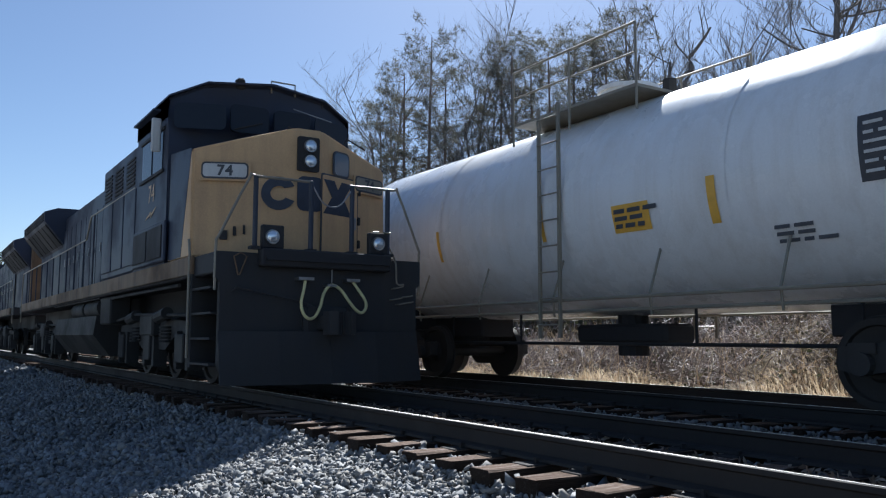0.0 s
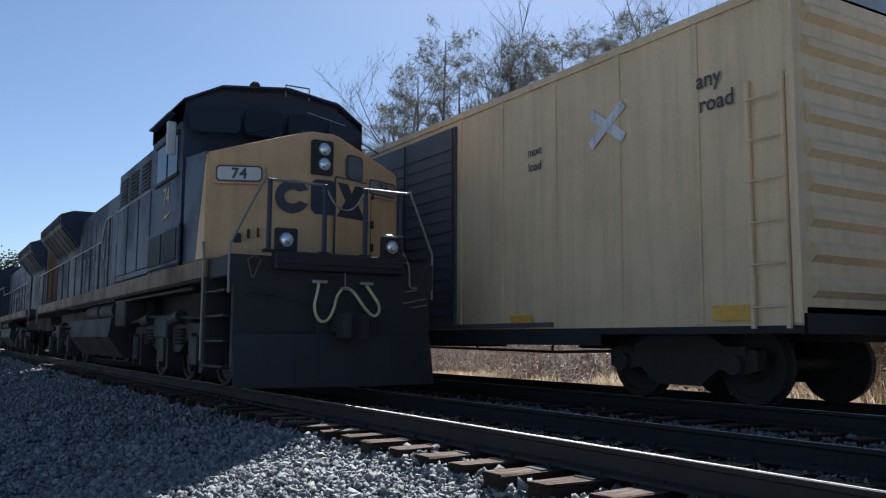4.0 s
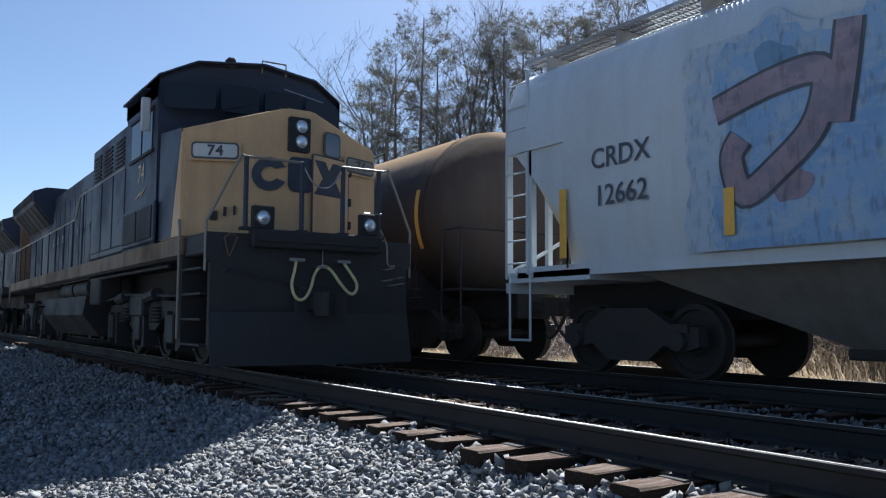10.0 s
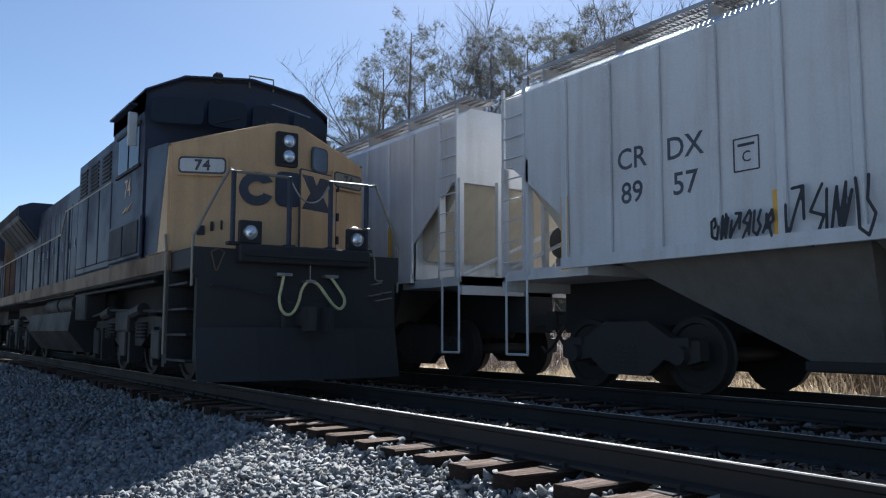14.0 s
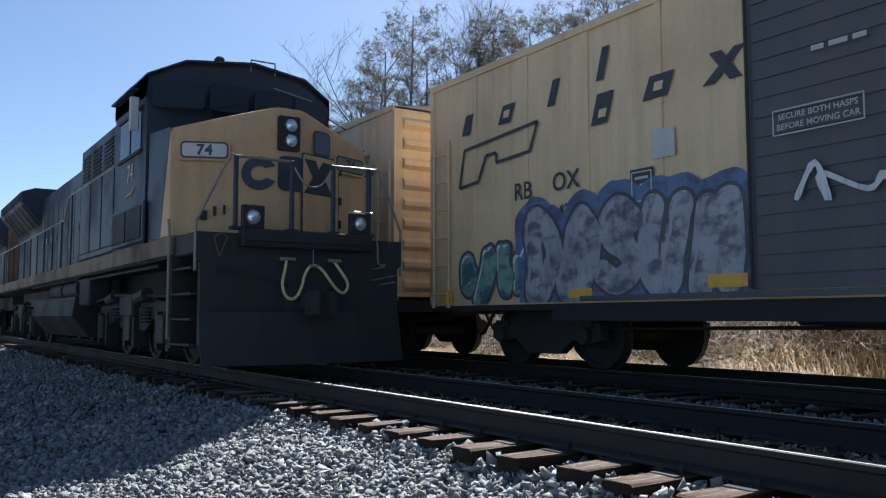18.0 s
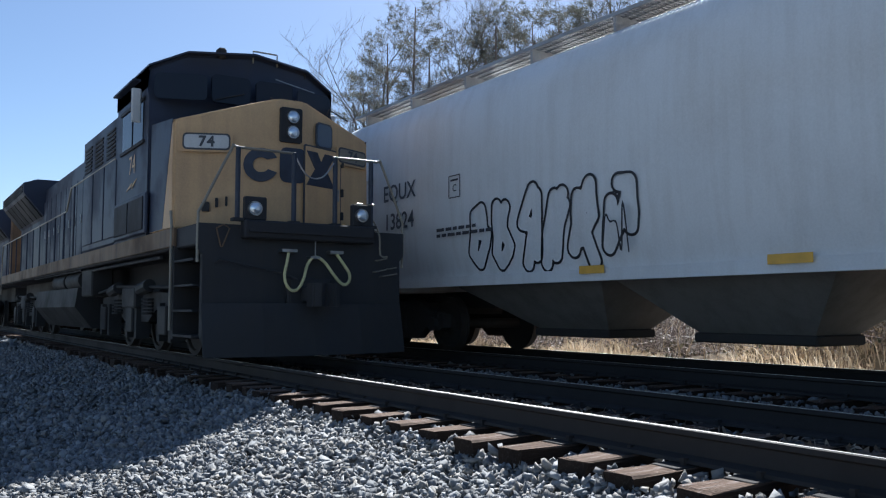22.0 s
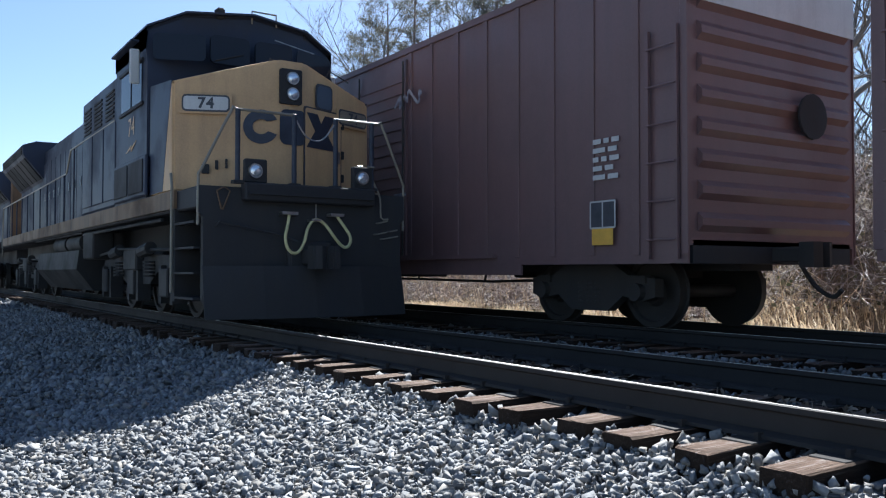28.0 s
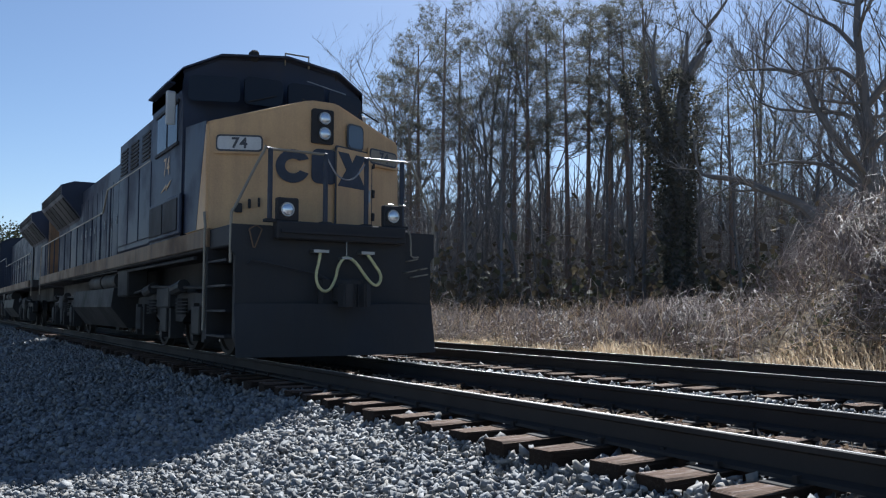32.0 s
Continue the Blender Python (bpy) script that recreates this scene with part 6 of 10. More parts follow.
        bm.faces.new(w)
        bm.faces.new(v)
        bmesh.ops.recalc_face_normals(bm, faces=bm.faces)
        bay = part("discharge_bay", bm, M["bay"], T, "dusty grey discharge bay toned down for shade")
        part("outlet_gate", B(box, (m0 - 0.05, m1 + 0.05, -0.47, 0.47, 0.30, 0.42, 0.02)), M["truck_grey"], bay)
    # roof: hatches and running boards
    part("roof_hatch", B(box, (-h + 0.8, h - 0.8, -0.28, 0.28, top, top + 0.14, 0.03)), paint, T)
    for y in (-0.95, 0.95):
        bm = bmesh.new()
        for k in range(int((length - 0.4) / 0.07)):
            x = -h + 0.2 + k * 0.07
            box(bm, x, x + 0.030, y - 0.28, y + 0.28, top + 0.20, top + 0.235)
        for yy in (y - 0.28, y - 0.14, y, y + 0.14, y + 0.28):
            box(bm, -h + 0.15, h - 0.15, yy - 0.012, yy + 0.012, top + 0.19, top + 0.24)
        for k in range(12):
            x = -h + 0.6 + k * (length - 1.2) / 11
            box(bm, x, x + 0.04, y - 0.28, y + 0.28, top - 0.1, top + 0.19)
        part("running_board", bm, M["galv"], T, "steel grating walkway")
    return T, h, -1.60 if not ribbed else -1.534


# ---- gondolas ----
def gondola_car(c0, length, label, paint, top=2.70, bottom=0.66, posts=11, chord=True, inside=None, group="gondola cars of the train", name="gondola_car", category="gondola car", flat=False):
    T = car_base(name, label, category, c0, length, group, 1.95)
    h, hw = length / 2, 1.52
    part("floor", B(box, (-h, h, -hw + 0.03, hw - 0.03, 1.0, 1.08), (-h, h, -0.3, 0.3, 0.70, 1.0)), M["black"], T)
    for s in (-1, 1):
        part("side", B(box, (-h, h, *sorted((s * (hw - 0.02), s * hw)), 0.92, top), (-h + 3.0, h - 3.0, *sorted((s * (hw - 0.02), s * hw)), bottom, 0.92)), paint, T)
        part("top_chord", B(box, (-h, h, *sorted((s * (hw - 0.05), s * (hw + 0.10))), top - 0.14, top, 0.015)), paint, T)
        part("bottom_chord", B(box, (-h, h, *sorted((s * hw, s * (hw + 0.05))), 0.90, 1.02)), paint, T)
        for k in range(posts):
            x = -h + 0.06 + k * (length - 0.12) / (posts - 1)
            w = 0.10 if not flat else 0.05
            part("side_post", B(box, (x - w, x + w, *sorted((s * hw, s * (hw + (0.10 if not flat else 0.02)))), 0.92 if abs(x) > h - 3.0 else bottom, top - 0.13, 0.015)), paint, T)
        part("end", B(box, (*sorted((s * (h - 0.03), s * h)), -hw + 0.02, hw - 0.02, 0.95, top)), paint, T)
        bm = bmesh.new()
        for k in range(4):
            z = 1.15 + k * 0.4
            prism(bm, [(s * h, z), (s * (h + 0.08), z + 0.06), (s * (h + 0.08), z + 0.18), (s * h, z + 0.24)], "y", -1.4, 1.4)
        box(bm, *sorted((s * (h - 0.05), s * (h + 0.10))), -hw - 0.08, hw + 0.08, top - 0.16, top)
        part("end_rib", bm, paint, T)
        part("end_sill", B(box, (*sorted((s * (h - 0.22), s * (h + 0.06))), -1.48, 1.48, 0.62, 0.94, 0.02)), M["black"], T)
        part("cut_lever", B(rod, ((s * (h + 0.10), -1.45, 0.90), (s * (h + 0.14), -0.1, 0.74), 0.014, 6)), M["truck_grey"], T)
        part("ladder", ladder_mesh(1.5, 0.42, 4), paint, T, at=pose(s * (h - 0.3), -hw - 0.12, 0.75))
    bm = bmesh.new()
    tube(bm, [(-4.5, -0.9, 0.52), (-0.5, -0.95, 0.56), (4.5, -0.8, 0.52)], 0.022, 6)
    box(bm, -1.2, 0.4, -1.1, -0.6, 0.55, 0.92)
    for x in (-2.2, 2.4):
        tube(bm, [(x, -0.9, 0.54), (x, -0.8, 1.0)], 0.02, 6)
    part("brake_gear", bm, M["black"], T)
    if inside:
        inside(T, h, hw)
    return T, h, -hw - 0.003


def scrap_load(T, h, hw):
    rng = random.Random(11)
    for k in range(90):
        x, y = rng.uniform(-h + 0.8, h - 0.8), rng.uniform(-1.1, 1.1)
        bm = bmesh.new()
        obox(bm, pose(x, y, rng.uniform(2.2, 2.74), rng.uniform(-25, 25), rng.uniform(-20, 20), rng.uniform(0, 180)), rng.uniform(0.3, 1.8), rng.uniform(0.08, 0.4), rng.uniform(0.05, 0.3))
        part("scrap_piece", bm, M["sill_dark"], T)
    part("scrap_bed", B(box, (-h + 0.1, h - 0.1, -1.4, 1.4, 1.09, 2.3)), M["gon_dark"], T)
    for x, zt in ((-3.17, 3.45), (0.0, 4.10), (5.07, 4.08)):
        bm = B(rod, ((x, 0, 2.2), (x + 0.02, 0, zt - 0.42), 0.50, 16, 0.20), ((x + 0.02, 0, zt - 0.44), (x + 0.02, 0, zt - 0.05), 0.165, 14, 0.15), ((x + 0.02, 0, zt - 0.06), (x + 0.02, 0, zt), 0.21, 14, 0.19))
        part("scrap_casting", bm, M["sill_dark"], T, "tall tapered scrap casting")
    for pts, rr in (([(-6.0, -0.9, 2.70), (-2.4, -1.0, 2.80)], 0.12), ([(2.9, -0.5, 2.62), (7.0, -0.9, 2.70)], 0.10)):
        bm = bmesh.new()
        tube(bm, pts, rr, 10)
        part("scrap_pipe", bm, M["sill_dark"], T)
    part("scrap_block", B(box, (-1.9, 0.6, -1.1, 0.2, 2.5, 2.96, 0.05)), M["sill_dark"], T)


# ---- coil cars ----
HOOD = (2.22, 1.19, True)   # centre height and radius of the covers; straight sides below the centre


def coil_car(c0, length, label, body, hood, ends, hooks=2, group="coil cars of the train", cover=HOOD, inset=0.52):
    T = car_base("coil_car", label, "coil car", c0, length, group, 1.85)
    h = length / 2
    hw = 1.50
    part("deck", B(box, (-h, h, -1.2, 1.2, 0.82, 1.10), (-h + 2.9, h - 2.9, -1.2, 1.2, 0.50, 0.82)), M["black"], T)
    for s in (-1, 1):
        bm = bmesh.new()
        xe = h - max(0.0, inset - 0.6)
        prism(bm, [(-xe, 1.42), (xe, 1.42), (xe, 1.18), (-xe, 1.18)], "y", *sorted((s * hw, s * (hw - 0.05))))
        part("side", bm, body, T)
        bm = bmesh.new()
        prism(bm, [(-h, 1.17), (h, 1.17), (h, 1.0), (h - 2.6, 0.96), (h - 3.1, 0.55), (-h + 3.1, 0.55), (-h + 2.6, 0.96), (-h, 1.0)], "y", *sorted((s * (hw - 0.10), s * (hw - 0.15))))
        part("side_sill", bm, M["black"], T, "black deep side sill")
        part("rub_strip", B(box, (-xe, xe, *sorted((s * hw, s * (hw + 0.02))), 1.165, 1.20)), M["post_tan"] if inset > 1 else body, T, "scuffed rub strip")
        part("top_rail", B(box, (-xe, xe, *sorted((s * hw, s * (hw + 0.02))), 1.40, 1.43)), body, T)
    zc, r = cover[:2]
    sec = [(-r, 1.42)] + [(-r * math.cos(radians(a)), zc + r * math.sin(radians(a))) for a in range(0, 181, 10)] + [(r, 1.42)]
    part("ledge", B(box, (-h + 0.1, h - 0.1, -hw + 0.05, hw - 0.05, 1.30, 1.41)), body, T)
    for x0, x1 in ((-h + inset, -0.03), (0.03, h - inset)):
        bm = bmesh.new()
        prism(bm, sec, "x", x0, x1)
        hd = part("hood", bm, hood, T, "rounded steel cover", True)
        for xa, xb, mm in ((x0 - 0.01, x0 + (0.55 if x0 < -1 else 0.20), ends if x0 < -1 else hood), (x1 - (0.20 if x1 < 1 else 0.55), x1 + 0.01, hood if x1 < 1 else ends)):
            bm = bmesh.new()
            prism(bm, [(y * 1.008, 1.42 + (z - 1.42) * 1.006) for y, z in sec], "x", xa, xb)
            part("hood_band", bm, mm, hd, "", True)
        bm = bmesh.new()
        face = x0 - 0.04 if x0 < -1 else x1 + 0.016
        prism(bm, [(y * 1.010, 1.42 + (z - 1.42) * 1.008) for y, z in sec], "x", face, face + 0.024)
        part("hood_end", bm, body, hd, "dark sooty cover end")
        for x in np.linspace(x0 + 1.2, x1 - 1.2, hooks):
            bm = bmesh.new()
            prism(bm, [(-0.45, 3.2), (-0.45, 3.50), (-0.30, 3.58), (0.30, 3.58), (0.45, 3.50), (0.45, 3.2), (0.30, 3.2), (0.30, 3.46), (-0.30, 3.46), (-0.30, 3.2)], "x", x - 0.09, x + 0.09)
            part("lift_bracket", bm, M["black"], hd, "dark lifting bracket")
        # dark bars on the near shoulder stand in for tree shadows
        for x in np.linspace(x0 + 0.9, x1 - 0.9, 3):
            bm = bmesh.new()
            prism(bm, [(y * 1.012, 1.42 + (z - 1.42) * 1.01) for y, z in sec[4:8]] + [(y * 1.03, 1.42 + (z - 1.42) * 1.04) for y, z in reversed(sec[4:8])], "x", x - 0.05, x + 0.05)
            part("hood_strap", bm, body, hd)
    for s in (-1, 1):
        part("end_wall", B(box, (*sorted((s * (h - inset + 0.06), s * (h - inset + 0.12))), -1.10, 1.10, 1.10, 2.1)), body, T)
        part("end_platform", B(box, (*sorted((s * (h - 0.2), s * (h + 0.25))), -1.45, 1.45, 0.95, 1.05)), M["black"], T)
        if inset > 1:
            for y0 in (-1.35, -0.5, 0.5, 1.35):
                part("rail_post", B(rod, ((s * (h + 0.15), y0, 1.04), (s * (h + 0.15), y0, 2.05), 0.018, 6)), M["black"], T)
            part("end_rail", B(rod, ((s * (h + 0.15), -1.38, 2.05), (s * (h + 0.15), 1.38, 2.05), 0.018, 6)), M["black"], T)
            for k in range(3):
                part("step", B(box, (*sorted((s * (h - 0.75), s * (h - 0.30))), -hw, -hw + 0.16, 0.42 + 0.26 * k, 0.45 + 0.26 * k)), M["steel"], T, "bare steel step")
    return T, h, -hw - 0.004


# ---- bulkhead flat car with wrapped lumber ----
def lumber_car(c0, length, label):
    T = car_base("bulkhead_flat_car", label, "flat car", c0, length, "", 2.2)
    h, hw = length / 2, 1.50
    part("deck", B(box, (-h, h, -hw, hw, 0.98, 1.10), (-h + 3.6, h - 3.6, -0.5, 0.5, 0.55, 0.98)), M["car_brown"], T)
    for s in (-1, 1):
        bm = bmesh.new()
        prism(bm, [(-h, 1.12), (h, 1.12), (h, 0.86), (h - 3.4, 0.82), (h - 4.6, 0.66), (-h + 4.6, 0.66), (-h + 3.4, 0.82), (-h, 0.86)], "y", *sorted((s * hw, s * (hw + 0.05))))
        part("side_sill", bm, M["sill_dark"], T)
        # bulkhead
        part("bulkhead", B(box, (*sorted((s * (h - 0.55), s * (h - 0.12))), -hw, hw, 1.10, 4.45, 0.02)), M["car_brown"], T, "dark brown bulkhead")
        bm = bmesh.new()
        for y in (-1.5, -0.5, 0.5, 1.42):
            box(bm, *sorted((s * (h - 0.12), s * (h + 0.02))), y, y + 0.09, 1.10, 4.45)
        for z in (1.4, 2.3, 3.2, 4.25):
            box(bm, *sorted((s * (h - 0.12), s * (h - 0.02))), -1.5, 1.5, z, z + 0.12)
        part("bulkhead_frame", bm, M["car_brown"], T)
        part("ladder", ladder_mesh(3.2, 0.42, 9), M["car_red"], T, at=pose(s * (h - 0.32), -hw - 0.03, 1.0))
    bars(T, [(h - 0.30, 2.0, 0.10, 1.0), (-h + 0.30, 2.0, 0.10, 1.0)], -hw - 0.004, M["reflect"], "reflective_strip", "yellow reflective strip")
    x0, x1 = -h + 0.62, h - 0.62
    cols, tiers = 7, [1.16, 1.90, 2.64, 3.38]
    w = (x1 - x0) / cols
    trees = []
    rng = random.Random(3)
    for i in range(cols):
        for j, z in enumerate(tiers):
            xa, xb = x0 + i * w + 0.03, x0 + (i + 1) * w - 0.03
            bm = bmesh.new()
            box(bm, xa, xb, -1.36, 1.36, z, z + 0.66, 0.025)
            pk = part("lumber_pack", bm, M["wrap"], T, "stack of sawn lumber in printed white wrap")
            part("lumber_courses", B(box, (xa + 0.02, xb - 0.02, -1.375, 1.375, z + 0.005, z + 0.075)), M["lumber"], pk)
            part("dunnage", B(box, (xa + 0.3, xa + 0.42, -1.3, 1.3, z - 0.075, z), (xb - 0.42, xb - 0.3, -1.3, 1.3, z - 0.075, z)), M["lumber"], pk)
            # printed forest skyline, emblems, lines
            bm = bmesh.new()
            reps = 2
            for r in range(reps):
                xs0, xs1 = xa + (xb - xa) * r / reps, xa + (xb - xa) * (r + 1) / reps
                n = 54
                low = [bm.verts.new((xs0 + (xs1 - xs0) * k / n, -1.365, z + 0.09)) for k in range(n + 1)]
                up = []
                for k in range(n + 1):
                    f = k / n
                    base = 0.13 + 0.20 * min(1, max(0, f - 0.34) / 0.5) + 0.17 * min(1, max(0, 0.34 - f) / 0.34)
                    up.append(bm.verts.new((low[k].co.x, -1.365, z + base + (rng.uniform(0.02, 0.11) if k % 2 else rng.uniform(-0.01, 0.02)))))
                for k in range(n):
                    bm.faces.new((low[k], low[k + 1], up[k + 1], up[k]))
            part("printed_skyline", bm, M["print_green"], pk, "dark green printed tree line")
            bm = bmesh.new()
            b2 = bmesh.new()
            for r in range(reps):
                xc = xa + (xb - xa) * (r + 0.34) / reps
                hexa = [(xc - 0.27, z + 0.30), (xc - 0.20, z + 0.20), (xc, z + 0.13), (xc + 0.20, z + 0.20), (xc + 0.27, z + 0.30), (xc + 0.20, z + 0.40), (xc, z + 0.47), (xc - 0.20, z + 0.40)]
                bm.faces.new([bm.verts.new((x, -1.371, zz)) for x, zz in hexa])
                box(bm, xc + 0.32, xc + 0.80, -1.371, -1.366, z + 0.195, z + 0.215)
                box(b2, xs1 - 0.02, xs1 + 0.0, -1.369, -1.362, z + 0.09, z + 0.62)
                for q in range(6):
                    box(b2, xc - 0.20 + q * 0.068, xc - 0.147 + q * 0.068, -1.375, -1.371, z + 0.27, z + 0.335)
                box(b2, xc + 0.32, xc + 0.70, -1.371, -1.366, z + 0.135, z + 0.15)
            part("printed_emblem", bm, M["print_teal"], pk, "teal printed emblem")
            part("printed_lines", b2, M["wrap"], pk)
            part("pack_label", B(box, (xb - 0.55, xb - 0.20, -1.366, -1.361, z + 0.54, z + 0.63)), M["print_grey"], pk)
        if i:
            x = x0 + i * w
            bm = bmesh.new()
            for j, z in enumerate(tiers):
                if rng.random() < 0.75:
                    e = [rng.uniform(0.05, 0.12) for _ in range(4)]
                    prism(bm, [(x - e[0], z - rng.uniform(0.0, 0.06)), (x + e[1], z - rng.uniform(0.0, 0.06)), (x + e[2], z + 0.67), (x - e[3], z + 0.67)], "y", -1.380, -1.362)
            part("loose_wrap", bm, M["wrap"], T, "loose white wrap between stacks")
    bm = bmesh.new()
    for i in range(18):
        x = x0 + (i + 0.5) * (x1 - x0) / 18
        box(bm, x - 0.03, x + 0.03, -1.378, -1.37, 1.1, 1.2)
        box(bm, x - 0.06, x + 0.06, -1.56, -1.50, 0.9, 1.05)
    part("strap_winch", bm, M["black"], T)
    for x in (-3.5, 3.2):
        bm = bmesh.new()
        tube(bm, [(x, -0.9, 0.4), (x, -0.9, 0.8)], 0.03, 6)
        tube(bm, [(x + 0.3, -0.9, 0.4), (x + 0.3, -0.9, 0.8)], 0.03, 6)
        part("brake_hanger", bm, M["black"], T)
    return T, h, -hw - 0.055


# ---- the train, from its head to its last car ----
W, D, Y = M["white"], M["dark_letter"], M["reflect"]
STRIP = ("reflective_strip", "yellow reflective strip")

# white tank car
T, h, cv = tank_car(-15.8, 13.85, "glossy white tank car with a dark spill at one end", M["tank_white"], 2.52, 1.50, True)
bars(T, [(-2.95, 2.2, 0.08, 0.5), (-0.23, 2.28, 0.08, 0.5), (2.72, 2.22, 0.12, 0.52), (5.45, 2.25, 0.10, 0.95)], 0, Y, *STRIP, curve=cv)
bars(T, [(1.47, 2.17, 0.62, 0.34)], 0, Y, "warning_panel", "yellow panel with dark lines", curve=cv)
fine_print(T, 1.2, 2.26, 0.55, 3, 0, D, 0.055, 0.035, (cv[0], cv[1] + 0.006))
bars(T, [(4.75, 2.45, 0.62, 0.62)], 0, D, "data_panel", "dark data panel", curve=cv)
fine_print(T, 4.5, 2.68, 0.5, 6, 0, W, 0.03, 0.06, (cv[0], cv[1] + 0.008))
fine_print(T, 3.4, 1.84, 0.6, 3, 0, D, 0.04, 0.03, cv)
bars(T, [(4.9, 1.49, 0.30, 0.30)], 0, W, "placard", "white diamond placard", curve=cv)

# dark gondola with scrap
T, h, y = gondola_car(-1.2, 16.2, "sooty dark gondola heaped with scrap metal", M["gon_dark"], 2.72, 0.70, 12, inside=scrap_load)
letters(T, [("CEFX", -5.6, 1.94, 0.40), ("30498", -5.5, 1.46, 0.40)], y - 0.01, W)
fine_print(T, -6.0, 1.12, 1.0, 2, y, W, 0.06)
bars(T, [(-7.68, 0.95, 0.42, 0.20), (-2.6, 1.1, 0.4, 0.10), (-0.05, 1.1, 0.4, 0.10), (2.0, 1.09, 0.42, 0.11), (3.9, 1.09, 0.42, 0.12), (6.9, 1.05, 0.42, 0.2)], y - 0.055, Y, *STRIP)
placard(T, 5.73, 1.34, y - 0.01, w=0.6, h=0.36)
for i, x in enumerate((-7.2, -4.2, -2.2, 1.1, 3.6, 6.2)):
    scribble(T, x, 1.75, 0.8, 0.6, y - 0.012, S["deep_blue"] if i < 2 else S["lilac"], i + 3, 4, 0.012)

# red box cars
T, h, y = box_car(16.05, 15.55, "oxide red box car with sprayed letters", M["car_red"], door_span=(-1.6, 1.6), posts=6, white_end=False)
letters(T, [("WR", -6.41, 2.45, 0.36), ("WK", -5.24, 2.46, 0.36), ("34", -6.41, 2.0, 0.34), ("17", -5.25, 2.05, 0.32)], y, W)
letters(T, [("G", 3.19, 3.04, 0.74), ("A", 4.34, 3.04, 0.74), ("T", 5.45, 3.04, 0.74), ("X", 6.62, 3.04, 0.74)], y, W)
sprayed_word(T, "WESK", -6.2, 1.35, 4.4, 1.25, y, S["sky_blue"], S["ink"], seed=4, glow=S["chalk"], shine=S["chalk"])
sprayed_blobs(T, 1.95, 1.50, 5.1, 1.25, 6, y, S["silver"], S["ink"], 9, glow=S["dusk"], shine=S["chalk"])
bars(T, [(-6.79, 1.58, 0.09, 1.0), (-3.6, 1.4, 0.09, 0.6), (1.85, 1.55, 0.08, 0.55), (4.67, 1.38, 0.10, 0.52), (6.98, 1.58, 0.12, 1.2)], y - 0.02, Y, *STRIP)
fine_print(T, -6.65, 1.50, 0.7, 3, y - 0.004, W)
placard(T, 6.55, 1.49, y - 0.02)
scribble(T, -6.9, 3.2, 0.6, 0.8, y, S["silver"], 3, 3, 0.02)
for x, z, w, hh in ((0.2, 2.95, 0.5, 0.22), (0.5, 2.65, 0.4, 0.16), (-0.4, 2.2, 0.9, 0.10), (-0.3, 1.95, 1.1, 0.10)):
    sprayed_blobs(T, x, z, w, hh, 4, y - 0.05, S["chalk"], None, int(z * 10))

T, h, y = box_car(33.3, 15.6, "faded red box car with blue sprayed letters", M["car_red2"], door_span=(-1.6, 1.6), posts=6)
letters(T, [("LR", -6.64, 2.18, 0.30), ("S", -6.06, 2.21, 0.30), ("46", -6.64, 1.81, 0.30), ("10", -6.0, 1.83, 0.30)], y, W)
sprayed_word(T, "JWC", -5.9, 1.55, 6.0, 1.55, y, S["deep_blue"], S["tan"], 0.03, 21, slant=8)
bars(T, [(-6.84, 0.93, 0.42, 0.16), (1.0, 0.96, 0.5, 0.14), (6.6, 0.96, 0.5, 0.14)], y - 0.02, Y, *STRIP)
scribble(T, -7.3, 3.0, 1.1, 0.7, y, S["lilac"], 8, 4, 0.025)
fine_print(T, -6.85, 1.5, 1.0, 2, y, W)

